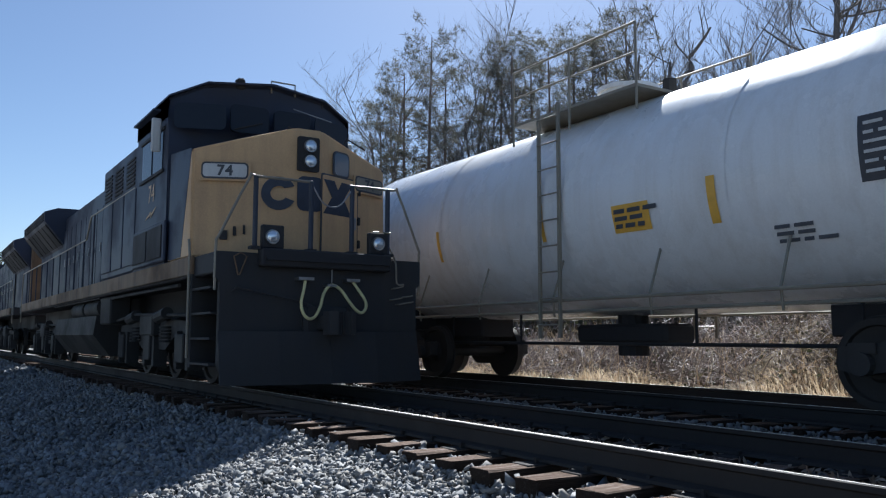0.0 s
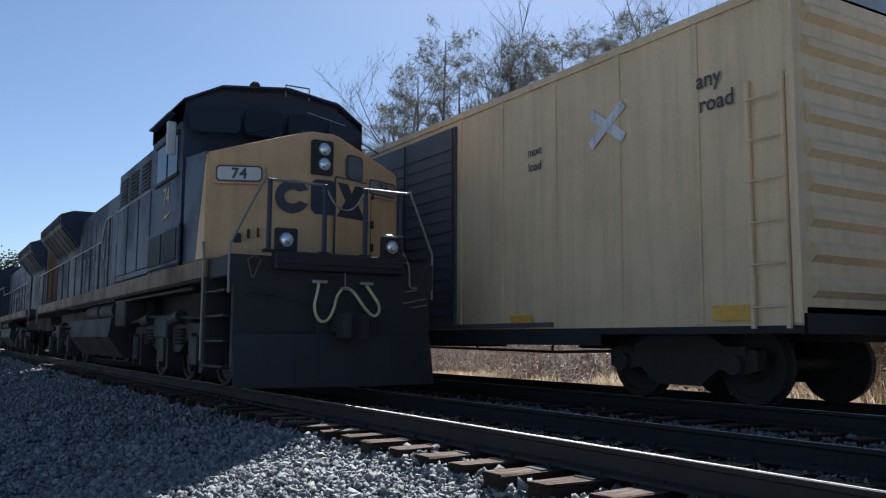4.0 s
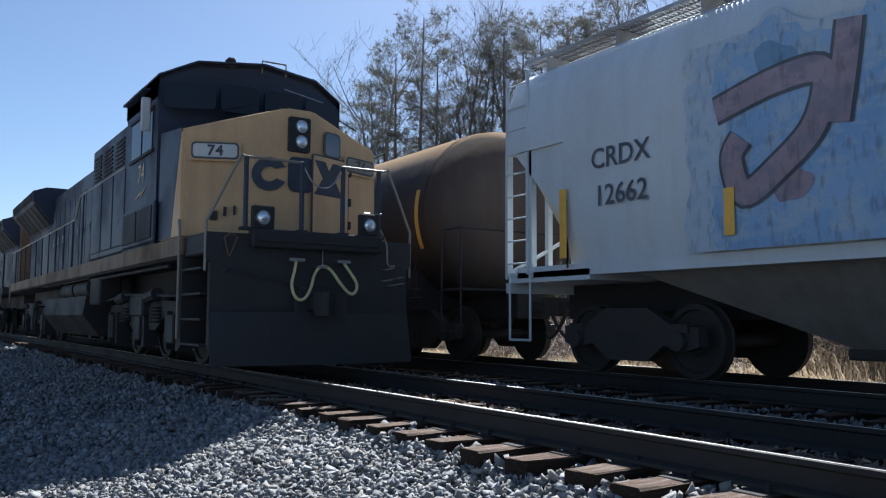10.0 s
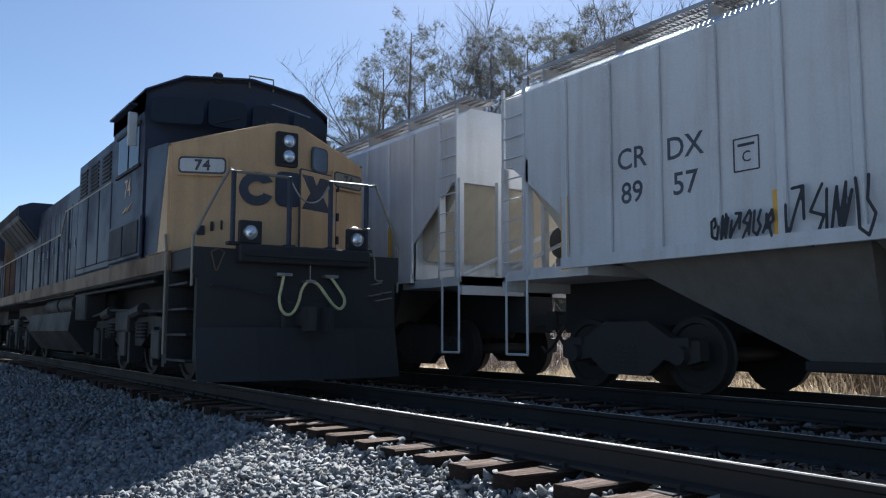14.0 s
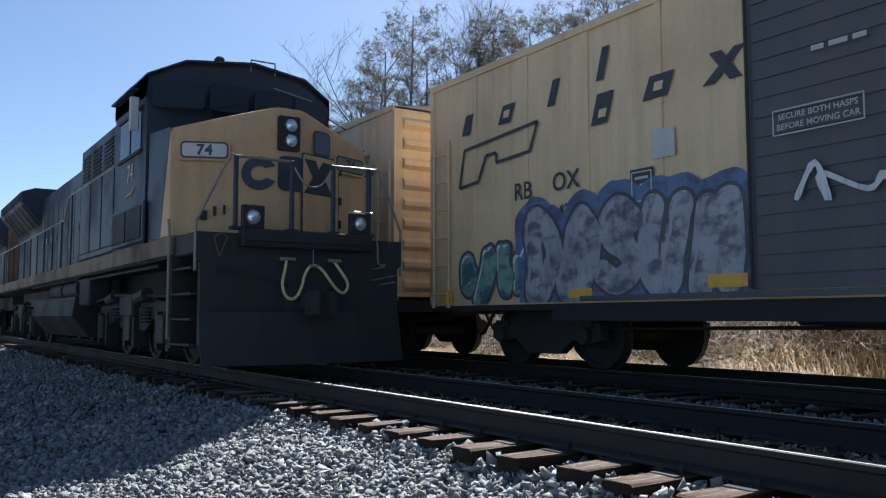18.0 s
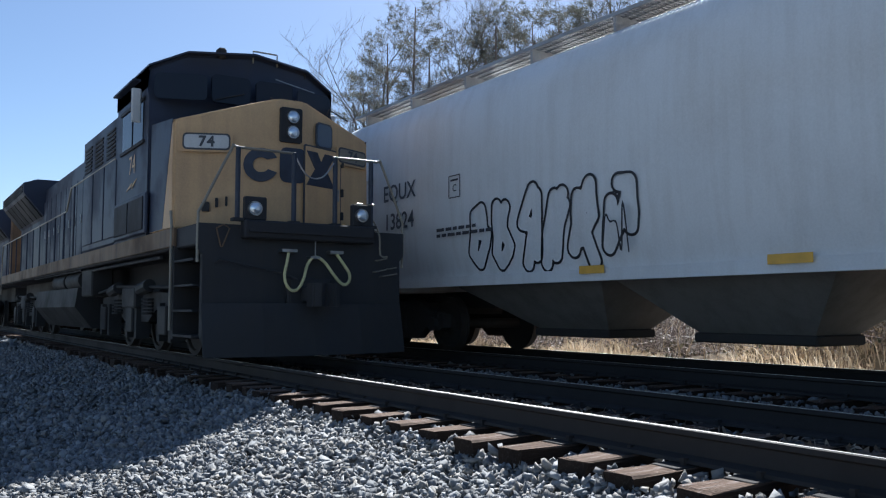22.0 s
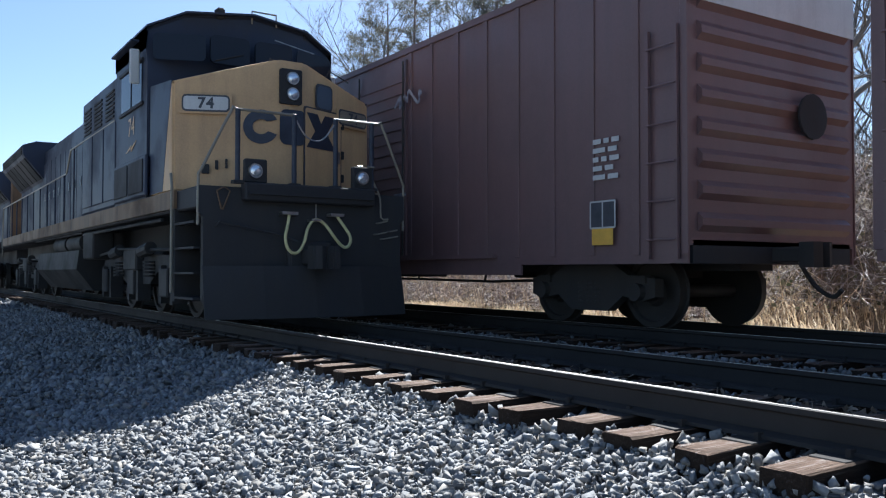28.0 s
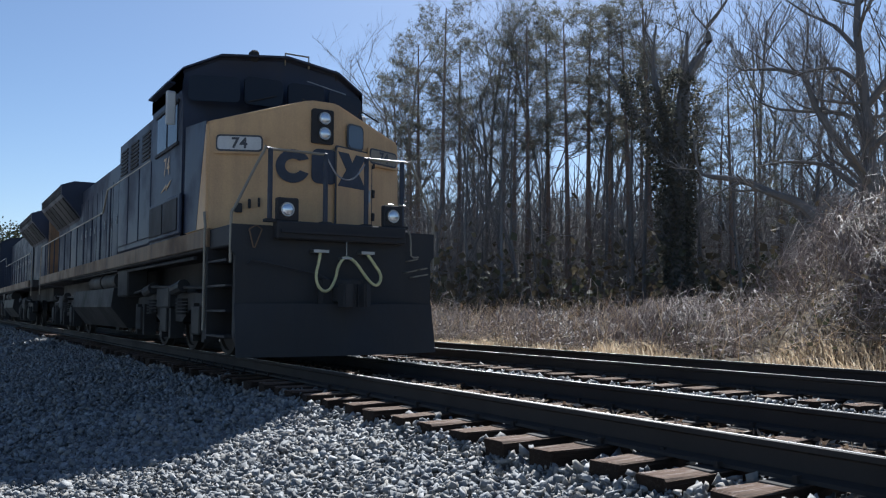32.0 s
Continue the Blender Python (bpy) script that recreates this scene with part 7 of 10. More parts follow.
# yellow box cars with black doors
def yellow_car(c0, label, word=None, seed=1, number=None, end="any", paint="car_yellow"):
    T, h, y = box_car(c0, 15.6, label, M[paint], M["door_black"], door_span=(-1.8, 1.5), posts=4, group="yellow box cars of the train")
    # company lettering kept as plain slanted blocks
    xs = [(-6.76, 3.60, 0.20, 0.30), (-5.81, 3.58, 0.27, 0.26), (-4.80, 3.66, 0.13, 0.34), (-3.88, 3.82, 0.12, 0.40), (-3.90, 3.26, 0.28, 0.38), (-3.0, 3.33, 0.36, 0.27), (-2.10, 3.34, 0.40, 0.34)]
    for i, (x, z, w, hh) in enumerate(xs):
        sl = 0.12
        outer = [(x - w / 2 - sl / 2, z - hh / 2), (x + w / 2 - sl / 2, z - hh / 2), (x + w / 2 + sl / 2, z + hh / 2), (x - w / 2 + sl / 2, z + hh / 2)]
        if i == 6:
            bm = bmesh.new()
            prism(bm, [(x - w / 2 - 0.08, z - hh / 2), (x - w / 2 + 0.08, z - hh / 2), (x + w / 2 + 0.10, z + hh / 2), (x + w / 2 - 0.06, z + hh / 2)], "y", y - 0.004, y)
            prism(bm, [(x + w / 2 - 0.12, z - hh / 2), (x + w / 2 + 0.04, z - hh / 2), (x - w / 2 + 0.18, z + hh / 2), (x - w / 2 + 0.02, z + hh / 2)], "y", y - 0.008, y - 0.005)
            part("company_block", bm, D, T, "dark crossed bars")
            continue
        part("company_block", B(prism, (outer, "y", y - 0.004, y)), D, T, "dark slanted block")
        if i in (1, 4, 5):
            zz = z - (0.06 if i == 4 else 0.0)
            part("block_slot", B(prism, ([(x - 0.07, zz - 0.05), (x + 0.06, zz - 0.05), (x + 0.085, zz + 0.05), (x - 0.045, zz + 0.05)], "y", y - 0.009, y - 0.006)), M[paint], T)
    bm = bmesh.new()
    out = [(-6.98, 2.66), (-6.50, 2.70), (-6.30, 3.06), (-6.05, 3.06), (-6.05, 2.92), (-5.30, 2.96), (-5.13, 3.34), (-6.85, 3.22)]
    for a, b in zip(out, out[1:] + out[:1]):
        v = Vector((b[0] - a[0], 0, b[1] - a[1]))
        n = Vector((-v.z, 0, v.x)).normalized() * 0.025
        pa, pb = Vector((a[0], y - 0.004, a[1])), Vector((b[0], y - 0.004, b[1]))
        bm.faces.new([bm.verts.new(p) for p in (pa - n, pb - n, pb + n, pa + n)])
    part("company_outline", bm, D, T, "dark outlined emblem")
    if number:
        letters(T, [("RB", -5.46, 2.42, 0.34), ("OX", -4.59, 2.45, 0.34), (number[0], -5.37, 2.06, 0.26), (number[1], -4.56, 2.06, 0.26)], y, D)
    # emblem of crossed bars and the short slogan beside it
    part("emblem_cross", B(obox, (pose(5.1, y - 0.002, 3.45, 0, 35, 0), 0.75, 0.006, 0.13), (pose(5.1, y - 0.006, 3.45, 0, -35, 0), 0.75, 0.006, 0.13)), S["chalk"], T, "pale crossed bars")
    letters(T, [("any", 6.75, 3.62, 0.26), ("road", 6.85, 3.34, 0.26)], y, D)
    letters(T, [("next", 3.6, 3.4, 0.18), ("load", 3.6, 3.18, 0.18)], y, D)
    bars(T, [(-7.3, 1.02, 0.32, 0.20), (-4.3, 1.0, 0.42, 0.12), (-2.1, 1.08, 0.5, 0.14), (3.3, 1.0, 0.5, 0.14), (7.0, 1.02, 0.5, 0.16)], y - 0.03, Y, *STRIP)
    fine_print(T, -1.05, 3.22, 0.6, 1, y - 0.075, W)
    letters(T, [("SECURE BOTH HASPS", -1.02, 2.63, 0.085), ("BEFORE MOVING CAR", -1.02, 2.53, 0.085)], y - 0.075, W)
    bars(T, [(-1.02, 2.70, 0.92, 0.014), (-1.02, 2.46, 0.92, 0.014), (-1.48, 2.58, 0.014, 0.25), (-0.56, 2.58, 0.014, 0.25)], y - 0.075, W, "stencil_frame")
    bars(T, [(-3.27, 2.21, 0.36, 0.42)], y - 0.004, D, "data_panel", "dark data panel")
    plate_box(T, -3.27, 2.21, y - 0.012, W)
    if word:
        word(T, h, y)
    return T


yellow_car(50.4, "faded yellow box car with black doors")
yellow_car(257.6, "faded yellow box car with black doors and tags", lambda T, h, y: (sprayed_blobs(T, -6.5, 1.5, 4.0, 0.9, 5, y, S["silver"], S["ink"], 41), scribble(T, 3.6, 1.8, 1.6, 0.9, y, S["ink"], 5, 5)))
yellow_car(274.6, "rust streaked yellow box car with black doors", lambda T, h, y: (scribble(T, 3.4, 1.75, 1.3, 0.9, y, S["ink"], 2, 6, 0.04), scribble(T, 4.9, 1.75, 1.2, 0.9, y, S["ink"], 6, 6, 0.05), scribble(T, -1.6, 1.5, 2.0, 0.5, y - 0.07, S["silver"], 9, 7)), paint="car_yellow2")


def art_1(T, h, y):
    sprayed_word(T, "CEMA", -7.0, 1.50, 3.5, 1.15, y, S["sage"], S["slate"], 0.02, 12, slant=9, shine=S["sky_blue"])
    sprayed_blobs(T, -3.5, 1.50, 1.7, 1.25, 2, y - 0.02, S["sage"], S["slate"], 14, shine=S["chalk"])
    bars(T, [(-3.3, 1.95, 0.7, 0.42)], y - 0.035, S["slate"], "dark_patch", "dark painted patch")
    scribble(T, -1.5, 1.9, 2.6, 0.6, y - 0.08, S["chalk"], 3, 8, 0.03)
    sprayed_word(T, "534", 2.45, 1.50, 2.1, 1.15, y, S["chalk"], S["silver"], 0.0, seed=8, slant=5, fat=0.9, block=True, shade=S["ink"])
    sprayed_panel(T, 4.15, 4.6, 1.05, 1.75, y - 0.003, S["moss"], 18, 0.12)


yellow_car(292.3, "yellow box car with black doors and sprayed grey letters", art_1, 1, ("37", "149"))


def art_2(T, h, y):
    sprayed_blobs(T, -7.0, 1.35, 1.8, 0.85, 4, y, S["green"], S["slate"], 31, shine=S["chalk"])
    sprayed_word(T, "DOSUM", -5.35, 1.50, 3.45, 1.22, y - 0.01, S["silver"], S["slate"], seed=5, glow=S["dull_blue"], shine=S["lilac"], fat=1.1, rim_w=0.0)
    scribble(T, -1.3, 1.95, 1.8, 0.4, y - 0.08, S["chalk"], 5, 6, 0.03)
    sprayed_word(T, "CNVEN", 1.75, 1.50, 4.7, 1.18, y, S["moss"], S["chalk"], 0.0, seed=7, slant=6, edge=S["chalk"], shine=S["slate"], block=True, shade=S["ink"])
    bars(T, [(-2.93, 2.66, 0.33, 0.33)], y - 0.012, W, "white_patch", "white paper patch")


yellow_car(309.1, "yellow box car with black doors and big grey sprayed letters", art_2, 2, ("30", "420"))


def art_3(T, h, y):
    sprayed_panel(T, -7.1, -1.95, 0.91, 2.15, y - 0.006, S["pale_green"], 52, 0.14)
    sprayed_blobs(T, -7.1, 1.50, 3.1, 1.2, 3, y - 0.012, S["sky_blue"], S["slate"], 52, shine=S["chalk"])
    sprayed_word(T, "O", -4.0, 1.55, 1.3, 1.35, y - 0.012, S["sky_blue"], S["slate"], 0.03, 52)
    for x in (-6.35, -5.65):
        bars(T, [(x, 1.62, 0.42, 1.0)], y - 0.03, M["car_yellow"], "paint_patch", "bare yellow patch left for the number")
    letters(T, [("RB", -6.35, 1.86, 0.26), ("OX", -5.65, 1.88, 0.26), ("43", -6.35, 1.5, 0.24), ("174", -5.65, 1.5, 0.24)], y - 0.035, D)
    sprayed_panel(T, -1.7, 1.4, 0.98, 2.35, y - 0.085, S["sky_blue"], 53, 0.16)
    for i, (x, w, zz, hh) in enumerate(((-1.45, 0.5, 1.3, 0.22), (-0.95, 0.3, 1.75, 0.5), (-1.5, 0.4, 2.0, 0.16), (-0.6, 0.35, 1.15, 0.2), (0.9, 0.5, 1.4, 0.3), (0.8, 0.3, 1.95, 0.3), (-1.3, 0.7, 1.02, 0.08))):
        sprayed_blobs(T, x, zz, w, hh, 2, y - 0.086, S["ink"] if i % 3 else S["slate"], None, 160 + i)
    sprayed_blobs(T, -1.6, 1.55, 0.45, 0.9, 1, y - 0.084, S["chalk"], None, 170)
    sprayed_blobs(T, -0.25, 1.95, 0.95, 1.9, 1, y - 0.095, S["moss"], None, 54)
    sprayed_blobs(T, -0.10, 2.45, 0.62, 0.55, 1, y - 0.110, S["ink"], None, 55)
    sprayed_blobs(T, 0.02, 2.46, 0.42, 0.14, 2, y - 0.122, S["chalk"], None, 56)
    sprayed_blobs(T, 0.1, 1.22, 0.8, 0.34, 1, y - 0.122, S["silver"], None, 57)
    sprayed_panel(T, 1.7, 7.3, 0.91, 1.85, y - 0.003, S["pale_green"], 58, 0.22)
    sprayed_word(T, "153240", 1.7, 1.55, 5.2, 1.30, y - 0.004, S["sky_blue"], S["slate"], 0.0, seed=9, slant=8, shine=S["aqua"], fat=0.95)


yellow_car(326.2, "yellow box car with black doors under sprayed blue letters", art_3, 3)


def art_4(T, h, y):
    sprayed_panel(T, -7.1, -1.95, 0.91, 2.25, y - 0.004, S["pink"], 60, 0.22)
    sprayed_word(T, "ACER", -6.9, 1.40, 5.0, 1.50, y - 0.02, S["sage"], S["slate"], 0.0, seed=11, slant=7, glow=S["pink"], shine=S["pale_green"], block=True, shade=S["slate"])
    sprayed_panel(T, -1.75, 0.75, 0.98, 2.2, y - 0.085, S["pink"], 61, 0.2)
    sprayed_panel(T, -0.2, 1.45, 0.98, 1.35, y - 0.090, S["slate"], 64, 0.12)
    sprayed_panel(T, 0.85, 1.45, 1.3, 2.45, y - 0.092, S["plum"], 65, 0.16)
    sprayed_panel(T, 1.05, 1.45, 2.05, 2.35, y - 0.096, S["aqua"], 66, 0.12)
    sprayed_panel(T, -4.45, -3.0, 2.45, 2.85, y - 0.003, S["taupe"], 67, 0.25)
    sprayed_panel(T, -2.75, -2.1, 2.45, 3.2, y - 0.003, S["taupe"], 68, 0.2)
    sprayed_word(T, "DESTROY", -1.3, 1.90, 2.4, 0.46, y - 0.11, S["chalk"], S["slate"], 0.0, seed=3, slant=8)
    sprayed_word(T, "ALL LINES", -1.65, 1.32, 2.3, 0.38, y - 0.11, S["chalk"], S["slate"], 0.0, seed=6, slant=8)
    sprayed_panel(T, 2.3, 7.25, 1.2, 2.15, y - 0.002, S["chalk"], 69, 0.22)
    sprayed_panel(T, 1.6, 7.15, 0.91, 2.02, y - 0.005, S["dull_blue"], 70, 0.20)
    sprayed_word(T, "20413", 1.7, 1.48, 5.0, 1.22, y - 0.006, S["green"], S["pale_green"], 0.0, seed=62, slant=7, shine=S["moss"], block=True, shade=S["slate"])


yellow_car(343.1, "yellow box car with black doors under pink and teal sprayed letters", art_4, 4, ("RB", "OX"))

# rusty brown box car
T, h, y = box_car(359.95, 15.5, "rusty brown box car with white tags and a dark door", M["car_rust"], M["door_grey"], door_span=(-1.5, 2.0), posts=5, end=M["car_yellow2"], proud=0.05, post=M["post_tan"], ribs=(1,))
for x, z in ((-7.0, 3.4), (-5.2, 3.5), (-3.4, 3.6)):
    bars(T, [(x, z, 0.9, 0.6)], y, D, "faded_block", "faded dark block")
scribble(T, -5.6, 1.55, 1.1, 0.9, y, S["chalk"], 4, 5, 0.014)
scribble(T, -4.3, 1.7, 0.8, 0.6, y, S["red"], 14, 4, 0.02)
scribble(T, -3.3, 1.5, 1.0, 0.9, y, S["chalk"], 7, 4, 0.014)
scribble(T, -6.6, 2.9, 0.6, 0.8, y, S["silver"], 2, 3, 0.02)
sprayed_blobs(T, 2.0, 1.6, 3.2, 1.1, 5, y - 0.07, S["chalk"], S["ink"], 71)
bars(T, [(-7.34, 1.59, 0.32, 0.20), (-5.62, 0.95, 0.42, 0.12), (-3.86, 0.95, 0.42, 0.12), (6.2, 1.3, 0.35, 0.22)], y - 0.03, Y, *STRIP)
placard(T, 5.5, 1.9, y - 0.02)
rp = random.Random(17)
for i, x in enumerate((-1.45, -0.75, 0.05, 0.6, 1.35, 2.0, 2.7)):
    stroke(T, [(x + 0.11 * k, 0.86 + rp.uniform(-0.07, 0.06)) for k in range(rp.randint(4, 7))], rp.uniform(0.04, 0.075), y - 0.062 - 0.0005 * i, S["silver"])
bars(T, [(-0.1, 0.76, 1.5, 0.15), (2.2, 0.77, 2.2, 0.17), (4.3, 0.77, 1.1, 0.15)], y - 0.012, S["silver"], "sill_paint", "grey painted band on the sill")
for i, x in enumerate((-1.2, -0.6, 0.4, 1.2)):
    scribble(T, x, 1.3, 0.2, 0.8, y - 0.075, S["silver"], 180 + i, 2, 0.012)
for i, x in enumerate((-2.5, -2.2, -1.95)):
    scribble(T, x, 2.6, 0.12, 1.2, y - 0.012, S["chalk"], 190 + i, 2, 0.012)

# coil cars
T, h, y = coil_car(68.1, 14.5, "slate blue coil car with yellow cover ends", M["gon_dark"], M["coil_blue"], M["coil_yellow"], 0)
letters(T, [("498315", -3.4, 1.22, 0.28)], y - 0.05, M["coil_yellow"])
bars(T, [(-5.2, 1.22, 1.0, 0.22)], y - 0.045, M["coil_yellow"], "owner_mark", "yellow worn owner mark")
for x in (-4.2, 3.1):   # worn emblem and the paint below it
    sprayed_word(T, "142", x - 0.65, 2.70, 1.35, 0.42, 0, S["khaki"], None, 0.02, 81, HOOD, 4, fat=1.1)
    sprayed_blobs(T, x + 0.05, 2.22, 0.55, 0.30, 1, 0, S["khaki"], None, 82, HOOD)
scribble(T, -6.1, 1.78, 1.8, 0.28, 0, S["chalk"], 5, 6, 0.016, HOOD)
scribble(T, -2.6, 1.95, 0.6, 0.7, 0, S["chalk"], 9, 3, 0.02, HOOD)
sprayed_word(T, "BORMA", 0.15, 2.04, 3.1, 0.66, 0, S["dull_blue"], S["sky_blue"], 0.01, 80, HOOD, 8)
sprayed_word(T, "524130", 3.95, 1.98, 1.6, 0.56, 0, S["chalk"], None, 0.01, 83, HOOD, 9, fat=0.42)
scribble(T, 1.25, 1.24, 0.9, 0.18, y - 0.045, S["silver"], 84, 5, 0.012)
for k, (x, z, w, l) in enumerate(((6.28, 2.35, 0.12, 0.34), (6.46, 2.22, 0.16, 0.50), (6.30, 1.92, 0.10, 0.22), (6.50, 1.80, 0.13, 0.26), (6.56, 2.60, 0.10, 0.3))):   # rust holes in the yellow band
    sprayed_blobs(T, x - w / 2, z, w, l, 1, 0, S["tar"], None, 150 + k, (HOOD[0], HOOD[1] * 1.012, True))
end_x = h - 0.52 + 0.044
for mark, yy, z, size in (("CSXT", -0.32, 2.80, 0.19), ("CSXT 40", 0.15, 1.62, 0.13)):
    part("end_mark", text_mesh(mark, size, 0.002), S["silver"], T, "worn pale end stencil", at=pose(end_x, yy, z, 0, 0, 90) @ ON_SIDE)
part("sprayed_tag", B(tube, (curve_pts([(end_x, 0.05, 2.66), (end_x, 0.08, 3.12), (end_x, 0.30, 3.14), (end_x, 0.28, 2.92), (end_x, 0.12, 2.88), (end_x, 0.36, 2.78), (end_x, 0.5, 2.86), (end_x, 0.7, 2.70)], 4), 0.011, 5)), S["silver"], T, "scrawled line tag")
bars(T, [(6.95, 1.33, 0.28, 0.22)], y - 0.046, M["car_rust"], "brown_patch", "brown painted patch")
bars(T, [(-7.0, 1.24, 0.3, 0.2), (-3.35, 1.15, 0.4, 0.12), (-0.35, 1.2, 0.5, 0.14), (3.0, 1.2, 0.36, 0.12), (6.56, 1.22, 0.45, 0.22)], y - 0.05, Y, *STRIP)
placard(T, 5.0, 1.24, y - 0.04, w=0.45, h=0.3)
T, h, y = coil_car(84.9, 14.4, "reddish brown coil car with rounded steel cover", M["car_brown"], M["coil_brown"], M["coil_brown"], 1, cover=(2.12, 1.13, True), inset=1.54)
letters(T, [("GRW", -4.5, 1.80, 0.36), ("GRW", 2.72, 1.80, 0.36)], -1.145, W)
part("end_mark", text_mesh("GRW", 0.24, 0.006), W, T, "white end mark", at=pose(h - 1.54 + 0.042, -0.04, 2.70, 0, 0, 90) @ ON_SIDE)
letters(T, [("FOR RESTRICTED LOADING ONLY", 3.47, 1.335, 0.075), ("SEE EQUIPMENT REGISTER", 3.43, 1.245, 0.075)], y - 0.004, S["silver"])
letters(T, [("GRW 7567", -4.6, 1.27, 0.12)], y - 0.004, W)
sprayed_blobs(T, -3.3, 2.05, 0.7, 0.5, 1, -1.14, S["dusty_pink"], None, 151)
stroke(T, [(-1.9, 1.95), (-1.75, 2.05), (-1.62, 2.25)], 0.05, -1.142, S["dusty_pink"])
bars(T, [(-5.6, 1.30, 0.4, 0.18), (-4.0, 1.36, 0.42, 0.09), (-1.83, 1.365, 0.44, 0.09), (0.1, 1.37, 0.42, 0.09), (2.72, 1.36, 0.42, 0.10), (5.62, 1.30, 0.42, 0.20)], y - 0.004, Y, *STRIP)
fine_print(T, 4.38, 1.35, 0.3, 2, y - 0.002, W, 0.04, 0.05)
fine_print(T, 0.35, 1.36, 0.3, 2, y - 0.002, W, 0.03, 0.04)

# black tank cars
def black_tank(c0, length, label, mark, strips, paint="tank_black", extra=None, lz=2.0):
    T, h, cv = tank_car(c0, length, label, M[paint], 2.52, 1.51)
    letters(T, [(m, x - 0.06, lz, 0.34) for m, x in mark], 0, W, curve=cv)
    bars(T, [(x, z, 0.12, hh) for x, z, hh in strips], 0, Y, *STRIP, curve=cv)
    fine_print(T, mark[0][1] - 0.4, 1.66, 1.6, 2, 0, S["silver"], 0.05, 0.04, cv)
    plate_box(T, mark[1][1] + 1.05, 1.95, 0, W, cv)
    bars(T, [(h - 3.6, 2.3, 0.9, 0.6)], 0, S["silver"], "data_panel", "grey data panel", curve=cv)
    fine_print(T, h - 4.0, 2.5, 0.8, 4, 0, D, 0.05, 0.06, (cv[0], cv[1] + 0.008))
    if extra:
        extra(T, h, cv)
    return T


black_tank(99.3, 15.0, "black tank car with white lettering", (("XOMX", -4.68), ("130030", -3.35)), [(-6.45, 2.3, 0.85), (-3.5, 2.55, 0.5), (-1.0, 2.57, 0.55), (3.4, 2.6, 0.6), (6.4, 2.4, 0.9)],
           extra=lambda T, h, cv: (fine_print(T, -3.3, 2.95, 1.1, 4, 0, W, 0.05, 0.04, cv), bars(T, [(-1.45, 1.77, 0.75, 0.24)], 0, Y, "warning_panel", "yellow panel", curve=cv), fine_print(T, 1.0, 3.0, 2.0, 9, 0, W, 0.045, 0.055, cv)), lz=1.88)
black_tank(115.2, 17.4, "black tank car with orange strips and white tags", (("SRIX", -6.24), ("25048", -5.16)), [(-7.36, 2.05, 0.9), (-4.55, 2.19, 0.6), (2.4, 2.3, 0.6), (7.4, 2.1, 0.9)],
           extra=lambda T, h, cv: (scribble(T, -0.8, 2.1, 4.2, 0.7, 0, S["chalk"], 17, 14, 0.025, cv), scribble(T, 4.2, 2.2, 1.0, 0.8, 0, S["chalk"], 18, 4, 0.02, cv), scribble(T, 7.2, 1.4, 0.7, 0.3, 0, S["chalk"], 19, 5, 0.03, cv)))
def petals(T, cv):
    """A green haze under pale rounded shapes."""
    for k in range(4):
        sprayed_blobs(T, -4.5 + 1.05 * k, 1.68 - 0.04 * (k % 2), 1.25, 0.95, 1, 0, S["green"], None, 90 + k, cv)
        for i, (dx, z, w, hh) in enumerate(((0.55, 1.98, 0.50, 0.56), (0.15, 1.70, 0.42, 0.20), (0.80, 1.66, 0.40, 0.22), (0.38, 1.45, 0.62, 0.30))):
            sprayed_blobs(T, -4.5 + 1.05 * k + dx - w / 2 + 0.1, z, w, hh, 1, -0.012 - 0.001 * i, S["sage"] if i != 3 else S["aqua"], None, 200 + 7 * k + i, (cv[0], cv[1] + 0.012))


black_tank(133.4, 16.3, "black tank car with pale green sprayed letters", (("RELX", -5.83), ("3603", -5.02)), [(-7.14, 2.0, 0.9), (-4.33, 2.1, 0.55), (2.4, 2.3, 0.6), (6.9, 2.2, 0.9)],
           extra=lambda T, h, cv: (petals(T, cv), bars(T, [(4.0, 3.3, 0.5, 0.16)], 0, W, "stencil", "", curve=cv)))


def rainbow(T, h, cv):
    sprayed_word(T, "OMPS", -4.75, 1.85, 4.4, 0.98, 0, S["ocean"], S["red"], 0.05, 15, cv, 6, glow=S["dull_red"], shine=S["chalk"], fat=1.15)
    scribble(T, 0.8, 1.9, 2.4, 0.6, 0, S["chalk"], 22, 5, 0.03, cv)
    scribble(T, 0.9, 1.8, 2.2, 0.5, 0, S["pink"], 23, 5, 0.02, cv)


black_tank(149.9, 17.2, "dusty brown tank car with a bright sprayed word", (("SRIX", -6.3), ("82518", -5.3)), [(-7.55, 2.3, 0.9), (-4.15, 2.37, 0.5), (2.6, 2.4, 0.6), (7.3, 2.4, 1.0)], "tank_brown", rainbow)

# covered hoppers
def hop_marks(T, h, y, rows, ink=None, strips=((-6.8, 1.95, 0.9), (-4.19, 1.84, 0.5), (2.2, 1.9, 0.6), (6.8, 2.0, 0.9)), block=True):
    letters(T, rows, y, ink or S["slate"])
    bars(T, [(x, z, 0.13, hh) for x, z, hh in strips], y - 0.035, Y, *STRIP)
    if block:
        fine_print(T, -6.1, 1.95, 1.5, 2, y, D)
        fine_print(T, 3.2, 2.6, 1.2, 3, y, D)


BULGE = ((1.2, 1.75, 2.3, 3.1, 3.75), (1.445, 1.545, 1.587, 1.587, 1.542))   # heights and half widths of a bulged hopper side


